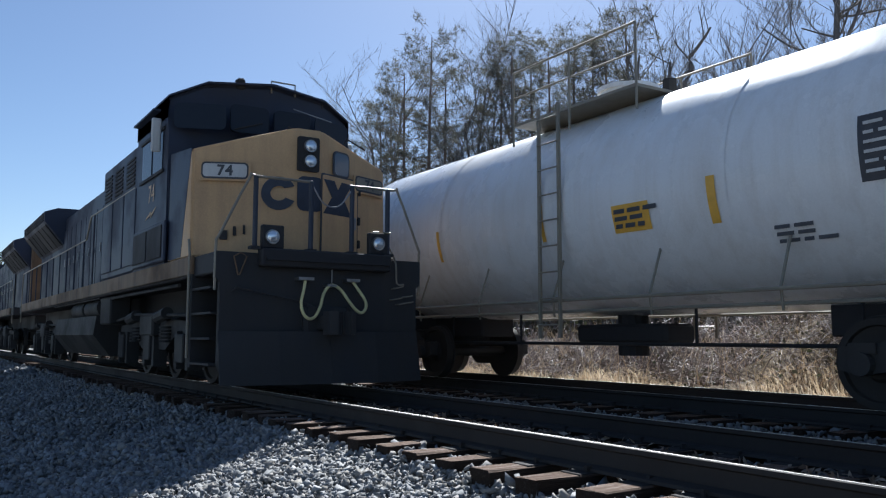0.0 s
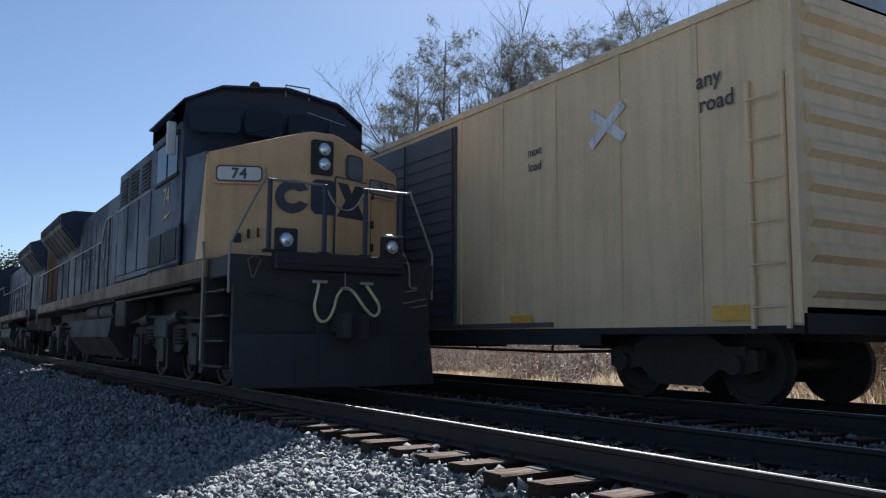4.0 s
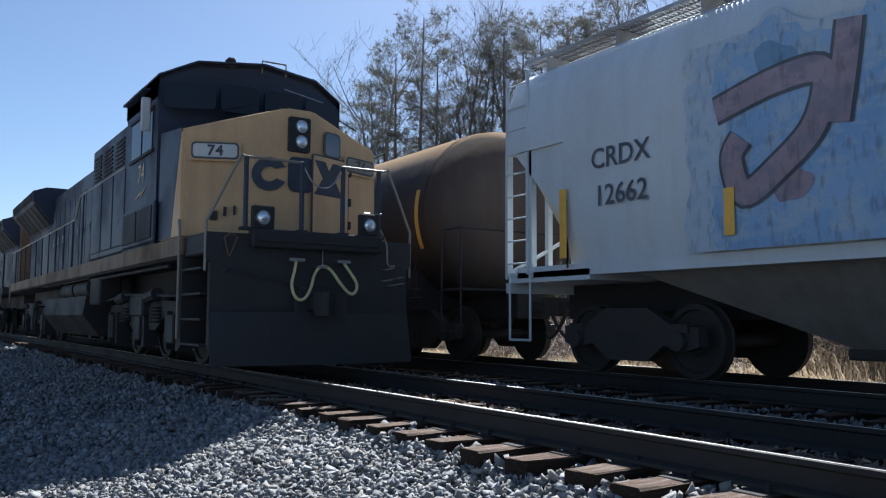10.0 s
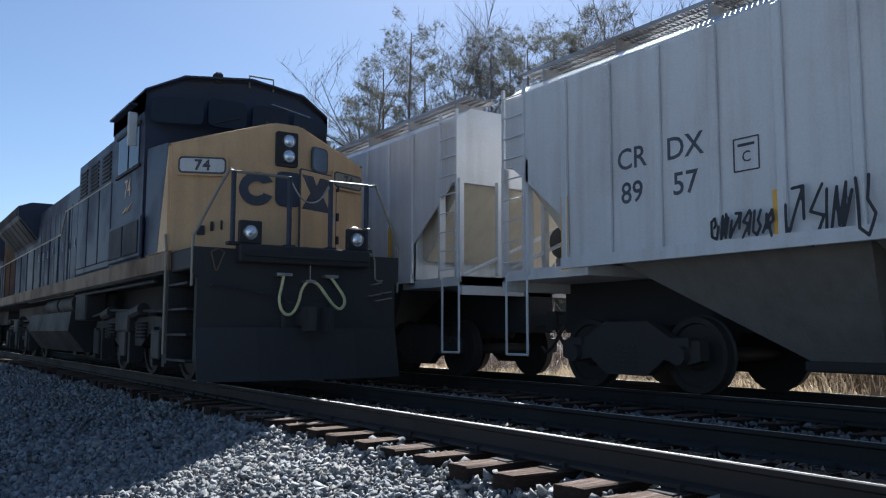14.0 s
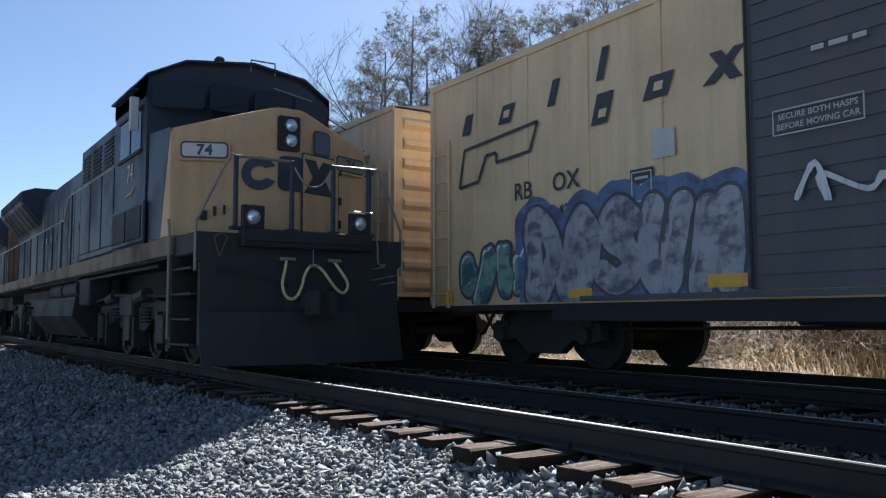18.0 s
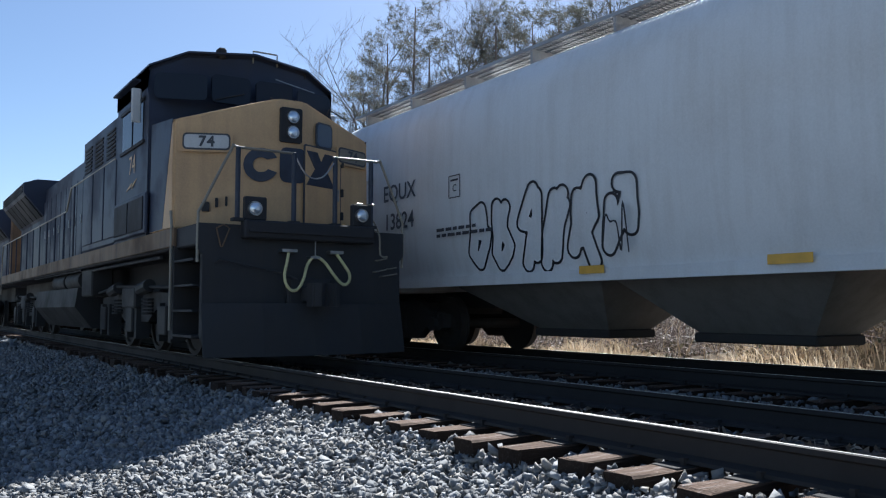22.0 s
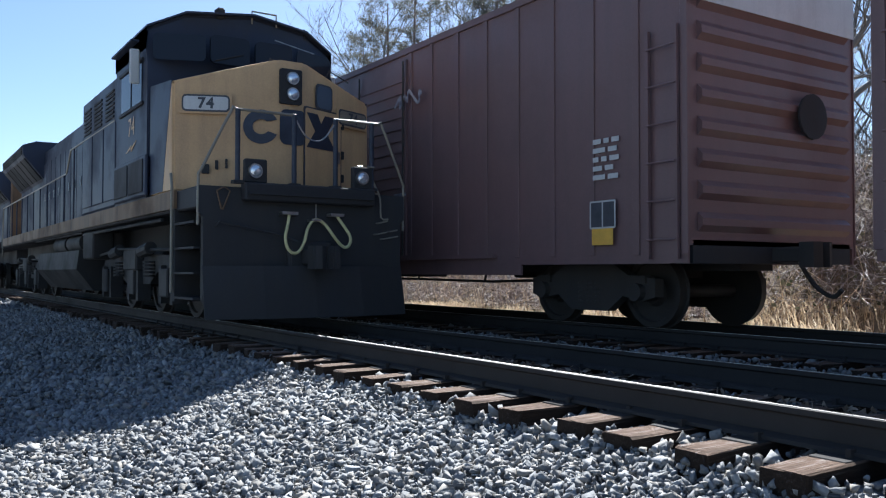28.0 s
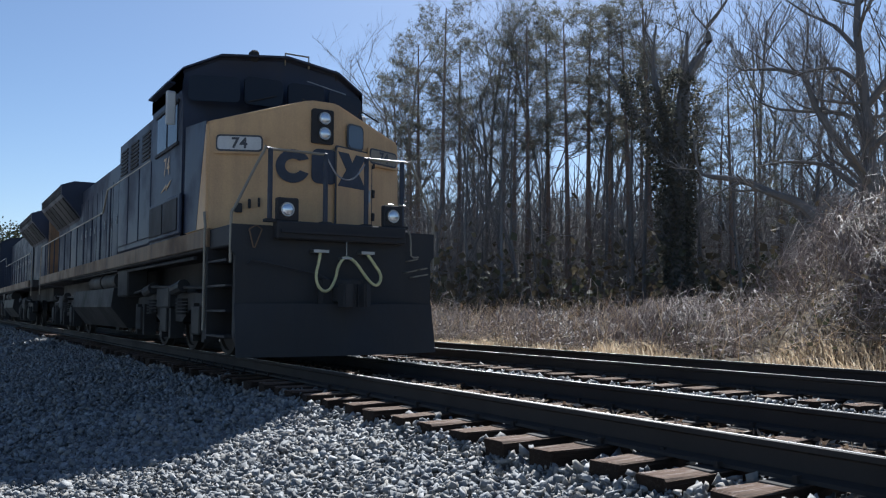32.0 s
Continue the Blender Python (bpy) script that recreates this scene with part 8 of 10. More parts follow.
def big_blue(T, h, y):
    sprayed_panel(T, -4.75, 3.4, 1.44, 3.72, y - 0.003, S["mist_blue"], 104, 0.22)
    sprayed_panel(T, -4.40, 3.3, 1.44, 3.62, y - 0.006, S["haze_blue"], 101, 0.28)
    sprayed_blobs(T, -3.75, 2.0, 0.5, 0.4, 1, y - 0.004, S["mauve"], None, 102)
    sprayed_blobs(T, -3.9, 3.25, 0.5, 0.5, 1, y - 0.004, S["ocean_dull"], None, 103)
    glyphs = ([(-4.36, 2.93), (-3.59, 3.10), (-3.10, 3.06), (-3.20, 2.58), (-3.61, 2.22), (-4.01, 2.01), (-4.16, 2.38), (-4.04, 2.59)], [(-2.82, 3.5), (-2.88, 3.1), (-2.98, 2.55)],
              [(-1.3, 3.2), (-2.1, 3.1), (-2.3, 2.5), (-2.2, 1.9), (-1.3, 1.8)], [(0.2, 3.3), (-0.7, 3.1), (-0.5, 2.6), (0.2, 2.4), (0.0, 1.9), (-0.8, 1.8)], [(1.0, 3.2), (1.0, 1.8), (1.9, 1.9), (2.3, 2.6), (1.9, 3.2)])
    for i, g in enumerate(glyphs):
        stroke(T, g, 0.165, y - 0.014 - i * 0.0008, S["slate"])
        stroke(T, g, 0.128, y - 0.020 - i * 0.0008, S["mauve"])


T, h, y = hopper_car(168.3, 16.4, "pale blue grey covered hopper with huge sprayed letters", M["hopper_blue"], 1.38)
hop_marks(T, h, y, [("CRDX", -5.81, 2.70, 0.36), ("12662", -5.8, 2.23, 0.36)], block=False)
big_blue(T, h, y)
T, h, y = hopper_car(185.7, 17.0, "off-white covered hopper with dark lettering", M["hopper_white"], 1.31)
hop_marks(T, h, y, [("SHQX", -5.83, 2.85, 0.40), ("40064", -5.78, 2.36, 0.40)], strips=())
bars(T, [(-6.36, 1.40, 0.5, 0.10), (-3.48, 1.40, 0.5, 0.10), (3.8, 1.40, 0.5, 0.10)], -1.53, Y, *STRIP)
plate_box(T, -4.71, 2.65, y, D)
sprayed_word(T, "KARMA", 1.2, 1.86, 2.7, 0.62, 0, None, S["maroon"], 0.0, 24, BULGE, slant=6)
sprayed_word(T, "1214", 3.85, 1.86, 1.35, 0.42, 0, None, S["maroon"], 0.0, 25, BULGE, slant=8, fat=0.8)
fine_print(T, 3.0, 2.85, 1.3, 4, y, S["silver"], 0.04, 0.06)
fine_print(T, -4.3, 1.72, 1.9, 2, y, S["maroon"])
T, h, y = hopper_car(203.8, 16.7, "pale blue grey covered hopper with small tags", M["hopper_blue"], 1.38)
hop_marks(T, h, y, [("CRDX", -5.85, 2.69, 0.36), ("12672", -5.8, 2.23, 0.36)])
scribble(T, -0.9, 1.95, 1.4, 0.5, y, S["ink"], 33, 6, 0.03)
sprayed_blobs(T, 1.6, 2.0, 1.1, 0.6, 3, y, S["maroon"], S["lilac"], 103)
for k in range(5):   # rubbed red tag
    scribble(T, -4.3 + 0.05 * k, 2.22 + 0.055 * k, 1.35, 0.07, y - 0.002 * k, S["faded_red"], 104 + k, 9, 0.016)
T, h, y = hopper_car(221.5, 17.2, "ribbed grey covered hopper with dark lettering", M["hopper_grey"], 1.60, True, 4)
hop_marks(T, h, y, [("CR", -5.99, 2.78, 0.36), ("DX", -5.19, 2.78, 0.36), ("89", -5.99, 2.37, 0.36), ("34", -5.19, 2.37, 0.36)], strips=((-7.2, 2.05, 0.95), (-3.98, 1.88, 0.5), (1.66, 1.9, 0.5), (6.5, 2.1, 0.9)), block=False)
fine_print(T, -6.2, 1.92, 0.4, 2, y, D)
fine_print(T, -5.4, 1.92, 0.4, 2, y, D)
plate_box(T, -4.38, 2.55, y, D)
fine_print(T, -3.0, 2.25, 0.45, 4, y, D, 0.06)
placard(T, 5.7, 1.9, y, w=0.5, h=0.36)
T, h, y = hopper_car(239.7, 17.0, "ribbed grey covered hopper with dark tags and a sprayed word", M["hopper_grey"], 1.60, True, 4)
hop_marks(T, h, y, [("CR", -5.95, 2.77, 0.36), ("DX", -5.16, 2.77, 0.36), ("89", -5.95, 2.36, 0.36), ("57", -5.16, 2.36, 0.36)], strips=((-7.1, 2.0, 0.95), (-3.98, 1.88, 0.5), (2.4, 1.9, 0.5), (6.4, 2.1, 0.9)), block=False)
plate_box(T, -4.36, 2.55, y, D)
sprayed_word(T, "150243", -4.80, 1.80, 0.78, 0.30, y - 0.056, S["ink"], None, 0.0, 35, slant=10, fat=0.55)
sprayed_word(T, "0254", -3.92, 1.84, 0.92, 0.56, y - 0.056, S["ink"], None, 0.0, 36, slant=6, fat=0.32)
sprayed_panel(T, 4.2, 5.0, 1.66, 1.90, y - 0.058, S["moss"], 19, 0.12)
sprayed_word(T, "FIRE", 1.45, 2.28, 3.1, 1.38, y - 0.06, S["lilac_pale"], S["slate"], 0.0, seed=17, slant=6, block=True, fat=0.72, shade=S["ink"])
placard(T, 5.6, 1.9, y, w=0.5, h=0.36)
T, h, y = hopper_car(376.7, 19.6, "off-white covered hopper with a black line tag", M["hopper_white"], 1.16, False, 4, 1.6, None, spans=((-6.3, -2.75, -5.0, -3.5), (-2.66, 0.5, -1.92, -0.35), (1.38, 5.45, 2.4, 4.93), (5.55, 7.3, 6.3, 7.05)))
hop_marks(T, h, y, [("EQUX", -7.3, 2.7, 0.40), ("13824", -7.3, 2.2, 0.40)], strips=())
bars(T, [(-8.3, 1.22, 0.5, 0.10), (-2.65, 1.20, 0.45, 0.10), (0.12, 1.20, 0.5, 0.10), (6.8, 1.2, 0.5, 0.1)], -1.53, Y, *STRIP)
plate_box(T, -5.6, 2.6, y, D)
sprayed_word(T, "142530", -5.3, 1.80, 3.45, 1.18, 0, None, S["ink"], -0.05, 44, BULGE, slant=10, fat=0.95)
scribble(T, -2.3, 1.72, 0.45, 0.9, y - 0.03, S["ink"], 45, 3, 0.012)
scribble(T, 2.3, 2.3, 1.0, 0.3, y, S["ink"], 46, 4, 0.035)
fine_print(T, 5.3, 2.9, 1.2, 4, y, D)

# gondolas
T, h, y = gondola_car(397.8, 20.5, "chalky grey gondola with black sprayed letters", M["gon_grey"], 2.62, 0.88, 21)
for body, x, z in (("CS", -7.55, 2.08), ("XT", -6.48, 2.08), ("49", -7.55, 1.64), ("10", -6.5, 1.64), ("92", -5.47, 1.64)):
    part("number_outline", text_mesh(body, 0.40, 0.030), S["ink"], T, "black outline", at=pose(x, y - 0.009, z) @ ON_SIDE)
    letters(T, [(body, x, z, 0.40)], y - 0.013, M["coil_yellow"])
bars(T, [(-9.3, 1.41, 0.16, 0.5), (-6.75, 1.42, 0.08, 0.45), (-3.8, 1.41, 0.14, 0.52)], y - 0.124, Y, *STRIP)
bars(T, [(-9.1, 1.68, 0.26, 0.24)], y - 0.01, S["red"], "orange_patch", "orange paper patch")
bars(T, [(-7.55, 1.36, 0.7, 0.14), (-5.5, 0.92, 0.7, 0.26), (-5.55, 1.4, 0.7, 0.16)], y - 0.016, M["white"], "white_patch", "white painted patch")
scribble(T, -9.9, 1.9, 0.7, 0.4, y - 0.012, S["ink"], 51, 4, 0.02)
scribble(T, -8.35, 1.72, 0.6, 0.4, y - 0.012, S["ink"], 52, 3, 0.03)
scribble(T, -8.0, 1.2, 0.9, 0.4, y - 0.012, S["ink"], 53, 4, 0.02)
sprayed_word(T, "GNNTDY", -4.75, 1.36, 7.6, 1.30, y - 0.104, S["graphite"], S["ink"], 0.02, 112, slant=4)
bars(T, [(-0.76, 1.43, 0.09, 0.52), (2.21, 1.43, 0.12, 0.52), (5.21, 1.44, 0.12, 0.52), (9.41, 1.47, 0.22, 0.56)], y - 0.13, Y, *STRIP)
placard(T, 2.50, 1.45, y - 0.12, w=0.3, h=0.3)
scribble(T, 0.1, 1.6, 0.7, 0.3, y - 0.125, S["chalk"], 55, 3, 0.02)
scribble(T, 3.05, 1.60, 0.72, 0.45, y - 0.012, S["ink"], 57, 6, 0.018)
scribble(T, 3.15, 0.85, 0.8, 0.18, y - 0.012, S["ink"], 58, 5, 0.02)
sprayed_blobs(T, 4.3, 2.20, 2.6, 0.36, 3, y - 0.012, S["yellow"], S["ink"], 113)
sprayed_blobs(T, 4.10, 1.40, 3.1, 1.45, 3, y - 0.100, S["red"], None, 116)
sprayed_word(T, "IPS", 4.15, 1.38, 2.75, 1.26, y - 0.115, S["ink"], S["chalk"], 0.015, 117, slant=3)
scribble(T, 5.4, 0.80, 0.8, 0.12, y - 0.135, S["chalk"], 59, 4, 0.012)
sprayed_blobs(T, 7.25, 1.78, 1.1, 0.42, 3, y - 0.012, M["gon_grey"], S["ink"], 118)
bars(T, [(7.62, 1.31, 0.40, 0.24)], y - 0.012, D, "data_panel", "dark data panel with a white rim")
scribble(T, 7.95, 1.25, 0.45, 0.30, y - 0.012, S["ink"], 60, 4, 0.016)
bars(T, [(9.13, 1.82, 0.24, 0.24)], y - 0.012, S["red"], "orange_patch", "orange paper patch")
sprayed_panel(T, 9.56, 9.86, 1.58, 2.02, y - 0.008, S["deep_blue"], 64, 0.07)
sprayed_word(T, "141", 8.72, 1.48, 0.72, 0.32, y - 0.010, S["ink"], None, 0.0, 62, slant=6, fat=0.7)
T, h, y = gondola_car(419.6, 16.4, "sooty rust-stained gondola with pale tags", M["gon_rusty"], 2.62, 0.84, 11)
letters(T, [("491630", -6.08, 1.36, 0.20)], y - 0.012, W)
letters(T, [("CSXT", -6.08, 1.58, 0.18)], y - 0.012, W)
bars(T, [(-7.31, 1.09, 0.42, 0.2), (-3.76, 1.00, 0.50, 0.12), (0.3, 1.0, 0.46, 0.12), (3.9, 1.0, 0.46, 0.12), (6.9, 1.1, 0.42, 0.2)], y - 0.11, Y, *STRIP)
sprayed_panel(T, -6.75, -5.55, 1.04, 1.72, y - 0.006, S["soot"], 171, 0.10)
sprayed_panel(T, -7.55, -6.95, 1.10, 1.95, y - 0.005, S["soot"], 172, 0.12)
sprayed_panel(T, -8.0, -7.74, 1.04, 2.25, y - 0.005, M["car_rust"], 173, 0.10)
for i in range(16):
    sprayed_panel(T, -6.25 + 0.62 * i, -6.05 + 0.62 * i + 0.1 * (i % 3), 0.91, 0.985, y - 0.052, M["post_tan"] if i % 3 == 1 else M["car_rust"], 174 + i, 0.04)
for i, x in enumerate((-4.9, -3.9, -2.8, -1.6, -0.4, 0.9, 2.1, 3.3)):
    sprayed_blobs(T, x, 0.82, 0.75, 0.24, 1, y - 0.008, M["coil_brown"], None, 140 + i)
sprayed_blobs(T, -2.4, 1.75, 5.4, 0.8, 6, y - 0.012, M["gon_dark"], None, 115)
scribble(T, 3.2, 1.8, 2.6, 0.9, y - 0.012, S["chalk"], 56, 6, 0.02)
T, h, y = gondola_car(437.6, 17.4, "black open hopper car with white lettering", M["tank_black"], 2.78, 0.62, 8, name="open_hopper_car", category="hopper car", flat=True, group="open hopper cars of the train")
letters(T, [("CS", -7.3, 2.2, 0.36), ("XT", -6.5, 2.2, 0.36), ("702", -7.3, 1.84, 0.36), ("992", -6.5, 1.84, 0.36)], y - 0.012, W)
fine_print(T, -7.6, 1.58, 0.5, 2, y - 0.008, W)
fine_print(T, -6.8, 1.58, 0.5, 2, y - 0.008, W)
bars(T, [(-8.02, 1.44, 0.09, 0.95), (0.9, 1.4, 0.12, 0.6), (5.0, 1.4, 0.12, 0.6), (-3.2, 1.35, 0.09, 0.5)], y - 0.02, Y, *STRIP)
bm = bmesh.new()
for a in (-50, -25, 0, 25, 50):
    obox(bm, pose(0.44 + 0.16 * math.sin(radians(a)), y - 0.012, 1.45 + 0.16 * math.cos(radians(a)), 0, a, 0), 0.07, 0.004, 0.34)
part("sprayed_fan", bm, S["chalk"], T, "white sprayed fan of bars")

# last box cars and the lumber car
T, h, y = box_car(456.6, 18.4, "dark brown box car with a white end panel", M["car_brown"], door_span=(-1.6, 1.6), posts=7, top=4.45, white_end=True)
sprayed_blobs(T, -6.0, 1.5, 4.2, 0.9, 6, y, S["dull_silver"], S["slate"], 120)
T, h, y = box_car(476.7, 15.5, "dark brown box car with pale sprayed letters", M["car_brown"], door_span=(-1.4, 1.8), posts=7, top=4.45, white_end=True)
letters(T, [("YK", -7.0, 2.57, 0.26), ("R", -6.17, 2.57, 0.26), ("201", -5.5, 2.57, 0.26), ("19", -4.78, 2.57, 0.26)], y, W)
sprayed_panel(T, -5.5, -2.75, 0.91, 1.32, y - 0.003, S["lilac"], 122, 0.10)
sprayed_word(T, "53415", -6.7, 1.36, 4.0, 1.05, y - 0.004, S["lilac"], S["slate"], 0.0, 121, slant=9, shine=S["sky_blue"], fat=1.25)
for x, z, w, hh in ((-2.55, 3.05, 0.12, 0.20), (-2.35, 3.10, 0.12, 0.20), (0.2, 1.95, 0.5, 0.05), (0.28, 2.25, 0.28, 0.24), (1.7, 2.0, 0.4, 0.05), (-2.0, 1.28, 0.14, 0.12)):
    bars(T, [(x, z, w, hh)], y - 0.065, S["silver"], "white_patch", "pale painted dash")
bars(T, [(-7.0, 1.23, 0.3, 0.16), (-4.8, 0.99, 0.4, 0.11), (-2.56, 0.97, 0.45, 0.11), (-0.28, 0.93, 0.5, 0.10), (6.49, 1.13, 0.36, 0.2)], y - 0.03, Y, *STRIP)
placard(T, 6.49, 1.40, y - 0.02)
fine_print(T, 6.3, 2.3, 0.4, 5, y, W, 0.06, 0.05)
scribble(T, 1.5, 3.6, 0.9, 0.4, y - 0.06, S["silver"], 61, 4, 0.03)
T, h, y = box_car(494.3, 15.9, "dark brown box car with orange sprayed letters", M["car_brown"], door_span=(-1.3, 1.8), posts=6, top=4.45)
letters(T, [("AO", -6.65, 2.64, 0.28), ("K", -5.99, 2.66, 0.28)], y, W)
plate_box(T, -4.95, 2.45, y, W)
sprayed_word(T, "ANTK", -7.3, 1.36, 5.3, 1.45, y, S["ochre"], S["sky_blue"], 0.0, 31, glow=S["violet"], slant=10, block=True, shade=S["ink"])
sprayed_panel(T, 3.55, 7.45, 0.91, 2.12, y - 0.003, S["lilac"], 131, 0.22)
sprayed_panel(T, 7.3, 7.9, 0.91, 1.30, y - 0.005, S["haze_blue"], 132, 0.10)
sprayed_blobs(T, 5.52, 2.22, 0.86, 0.62, 1, y + 0.002, S["dull_yellow"], None, 130)
for q in ((-0.10, -0.02, 0.14, 0.05), (-0.06, 0.08, 0.05, -0.09), (0.0, 0.10, 0.02, -0.10)):
    stroke(T, [(5.98 + q[0], 2.27 + q[1]), (5.98, 2.27), (5.98 + q[2], 2.27 + q[3])], 0.012, y - 0.014, S["ink"])
sprayed_word(T, "RUST", 3.16, 1.42, 4.05, 1.26, y - 0.006, S["brick"], S["chalk"], 0.0, 33, slant=5, fat=0.78, block=True, shade=S["ink"])
sprayed_panel(T, 6.80, 7.24, 0.91, 1.20, y - 0.030, S["ink"], 133, 0.05)
stroke(T, [(7.02, 1.2), (7.03, 1.42), (7.02, 1.58)], 0.045, y - 0.030, S["ink"])
bars(T, [(7.02, 1.60, 0.40, 0.14)], y - 0.030, S["ink"], "sprayed_block", "black sprayed block")
bars(T, [(6.93, 1.61, 0.12, 0.05), (7.12, 1.62, 0.12, 0.05)], y - 0.036, S["chalk"], "sprayed_dash", "white sprayed dash")
scribble(T, 7.5, 1.5, 0.5, 0.5, y - 0.008, S["sky_blue"], 134, 4, 0.014)
for i in range(9):
    stroke(T, [(2.55 + 0.13 * i, 0.95), (2.57 + 0.13 * i, 1.35 + 0.05 * i), (2.56 + 0.13 * i, 1.55 + 0.05 * (i % 4))], 0.022, y - 0.004, S["haze_blue"] if i % 2 else S["aqua"])
fine_print(T, 6.62, 2.45, 0.55, 3, y - 0.004, W, 0.05, 0.05)
bars(T, [(-7.75, 1.5, 0.10, 1.2), (-3.95, 1.36, 0.09, 0.5), (-1.62, 1.63, 0.14, 0.6), (7.7, 1.55, 0.11, 1.0), (3.8, 1.3, 0.09, 0.4)], y - 0.05, Y, *STRIP)
bars(T, [(-2.41, 2.58, 0.32, 0.16)], y, W, "white_patch", "white painted patch")
fine_print(T, 0.6, 3.5, 0.5, 4, y - 0.05, W, 0.07, 0.06)
scribble(T, -7.7, 3.1, 0.5, 0.9, y, S["silver"], 63, 3, 0.03)
fine_print(T, 5.6, 2.45, 0.8, 3, y, W, 0.05, 0.05)
T, h, y = lumber_car(512.5, 23.2, "brown bulkhead flat car stacked with wrapped lumber")
letters(T, [("LRS", -8.92, 0.96, 0.17), ("3679", -7.89, 0.96, 0.19)], y, W)
bars(T, [(-9.3, 0.95, 0.22, 0.11), (-5.5, 0.90, 0.4, 0.12), (-0.31, 0.89, 0.32, 0.12), (1.79, 0.88, 0.28, 0.13), (3.11, 0.89, 0.26, 0.13), (9.83, 0.95, 0.36, 0.12)], y - 0.01, Y, *STRIP)
fine_print(T, -h + 6.0, 1.02, 1.0, 2, y, W)
part("end_number", text_mesh("LRS 3679", 0.20, 0.003), W, T, "white end number", at=pose(h + 0.03, 0.1, 3.85, 0, 0, 90) @ ON_SIDE)


# ---- wood, brush and grass behind the tracks ----
def bare_tree_mesh(seed, height, spread=0.55, depth=5, trunk_r=0.16, first=0.3, droop=0.0, bias=None):
    """Stems of a leafless tree, as (points, radii) lines sorted into thick and thin."""
    rng = random.Random(seed)
    thick, thin = [], []

    def grow(p, d, length, r, level):
        pts, rad = [p.copy()], [r]
        n = 4
        q = p.copy()
        dd = d.copy()
        for k in range(n):
            dd = (dd + Vector((rng.gauss(0, 0.10), rng.gauss(0, 0.10), rng.gauss(0.07 if level else 0.0, 0.06)))).normalized()
            q = q + dd * (length / n)
            pts.append(q.copy())
            rad.append(r * (1 - 0.5 * (k + 1) / n) if level < depth else r * (1 - 0.8 * (k + 1) / n))
        (thick if level < 3 else thin).append((pts, rad))
        if level >= depth:
            return
        kids = rng.choice((3, 4, 4)) if level else rng.choice((12, 13, 14))
        for i in range(kids):
            f = first + (1 - first) * (i + rng.random()) / kids if level == 0 else 0.25 + 0.75 * (i + rng.random()) / kids
            j = min(n - 1, int(f * n))
            t = f * n - j
            start = pts[j].lerp(pts[j + 1], min(1, t))
            out = Vector((rng.gauss(0, 1), rng.gauss(0, 1), 0.15)).normalized()
            if bias is not None and level == 0:
                out = (out + bias * 0.6).normalized()
            nd = (dd * (1 - spread) + out * spread + Vector((0, 0, 0.10 - droop))).normalized()
            grow(start, nd, length * (rng.uniform(0.22, 0.40) if level == 0 else rng.uniform(0.45, 0.68)) * (1.15 - 0.45 * f if level == 0 else 1), max(0.012, rad[j] * rng.uniform(0.45, 0.62)), level + 1)

    grow(Vector((0, 0, -0.4)), Vector((rng.gauss(0, 0.04), rng.gauss(0, 0.04), 1)).normalized(), height, trunk_r, 0)
    return thick, thin


def lines_mesh(name, lines, sides):
    k = len(lines[0][0])
    return strips(name, np.array([[tuple(p) for p in pts] for pts, _ in lines]), np.array([r for _, r in lines]), sides)


def tree_thing(name, label, thick, thin, bark, m, group):
    T = thing(name, label, "tree", group, at=m)
    part("trunk", lines_mesh("trunk", thick, 7), bark, T, "", True)
    if thin:
        part("crown", lines_mesh("crown", thin, 3), M["twig"], T, "fine bare twigs")
    return T


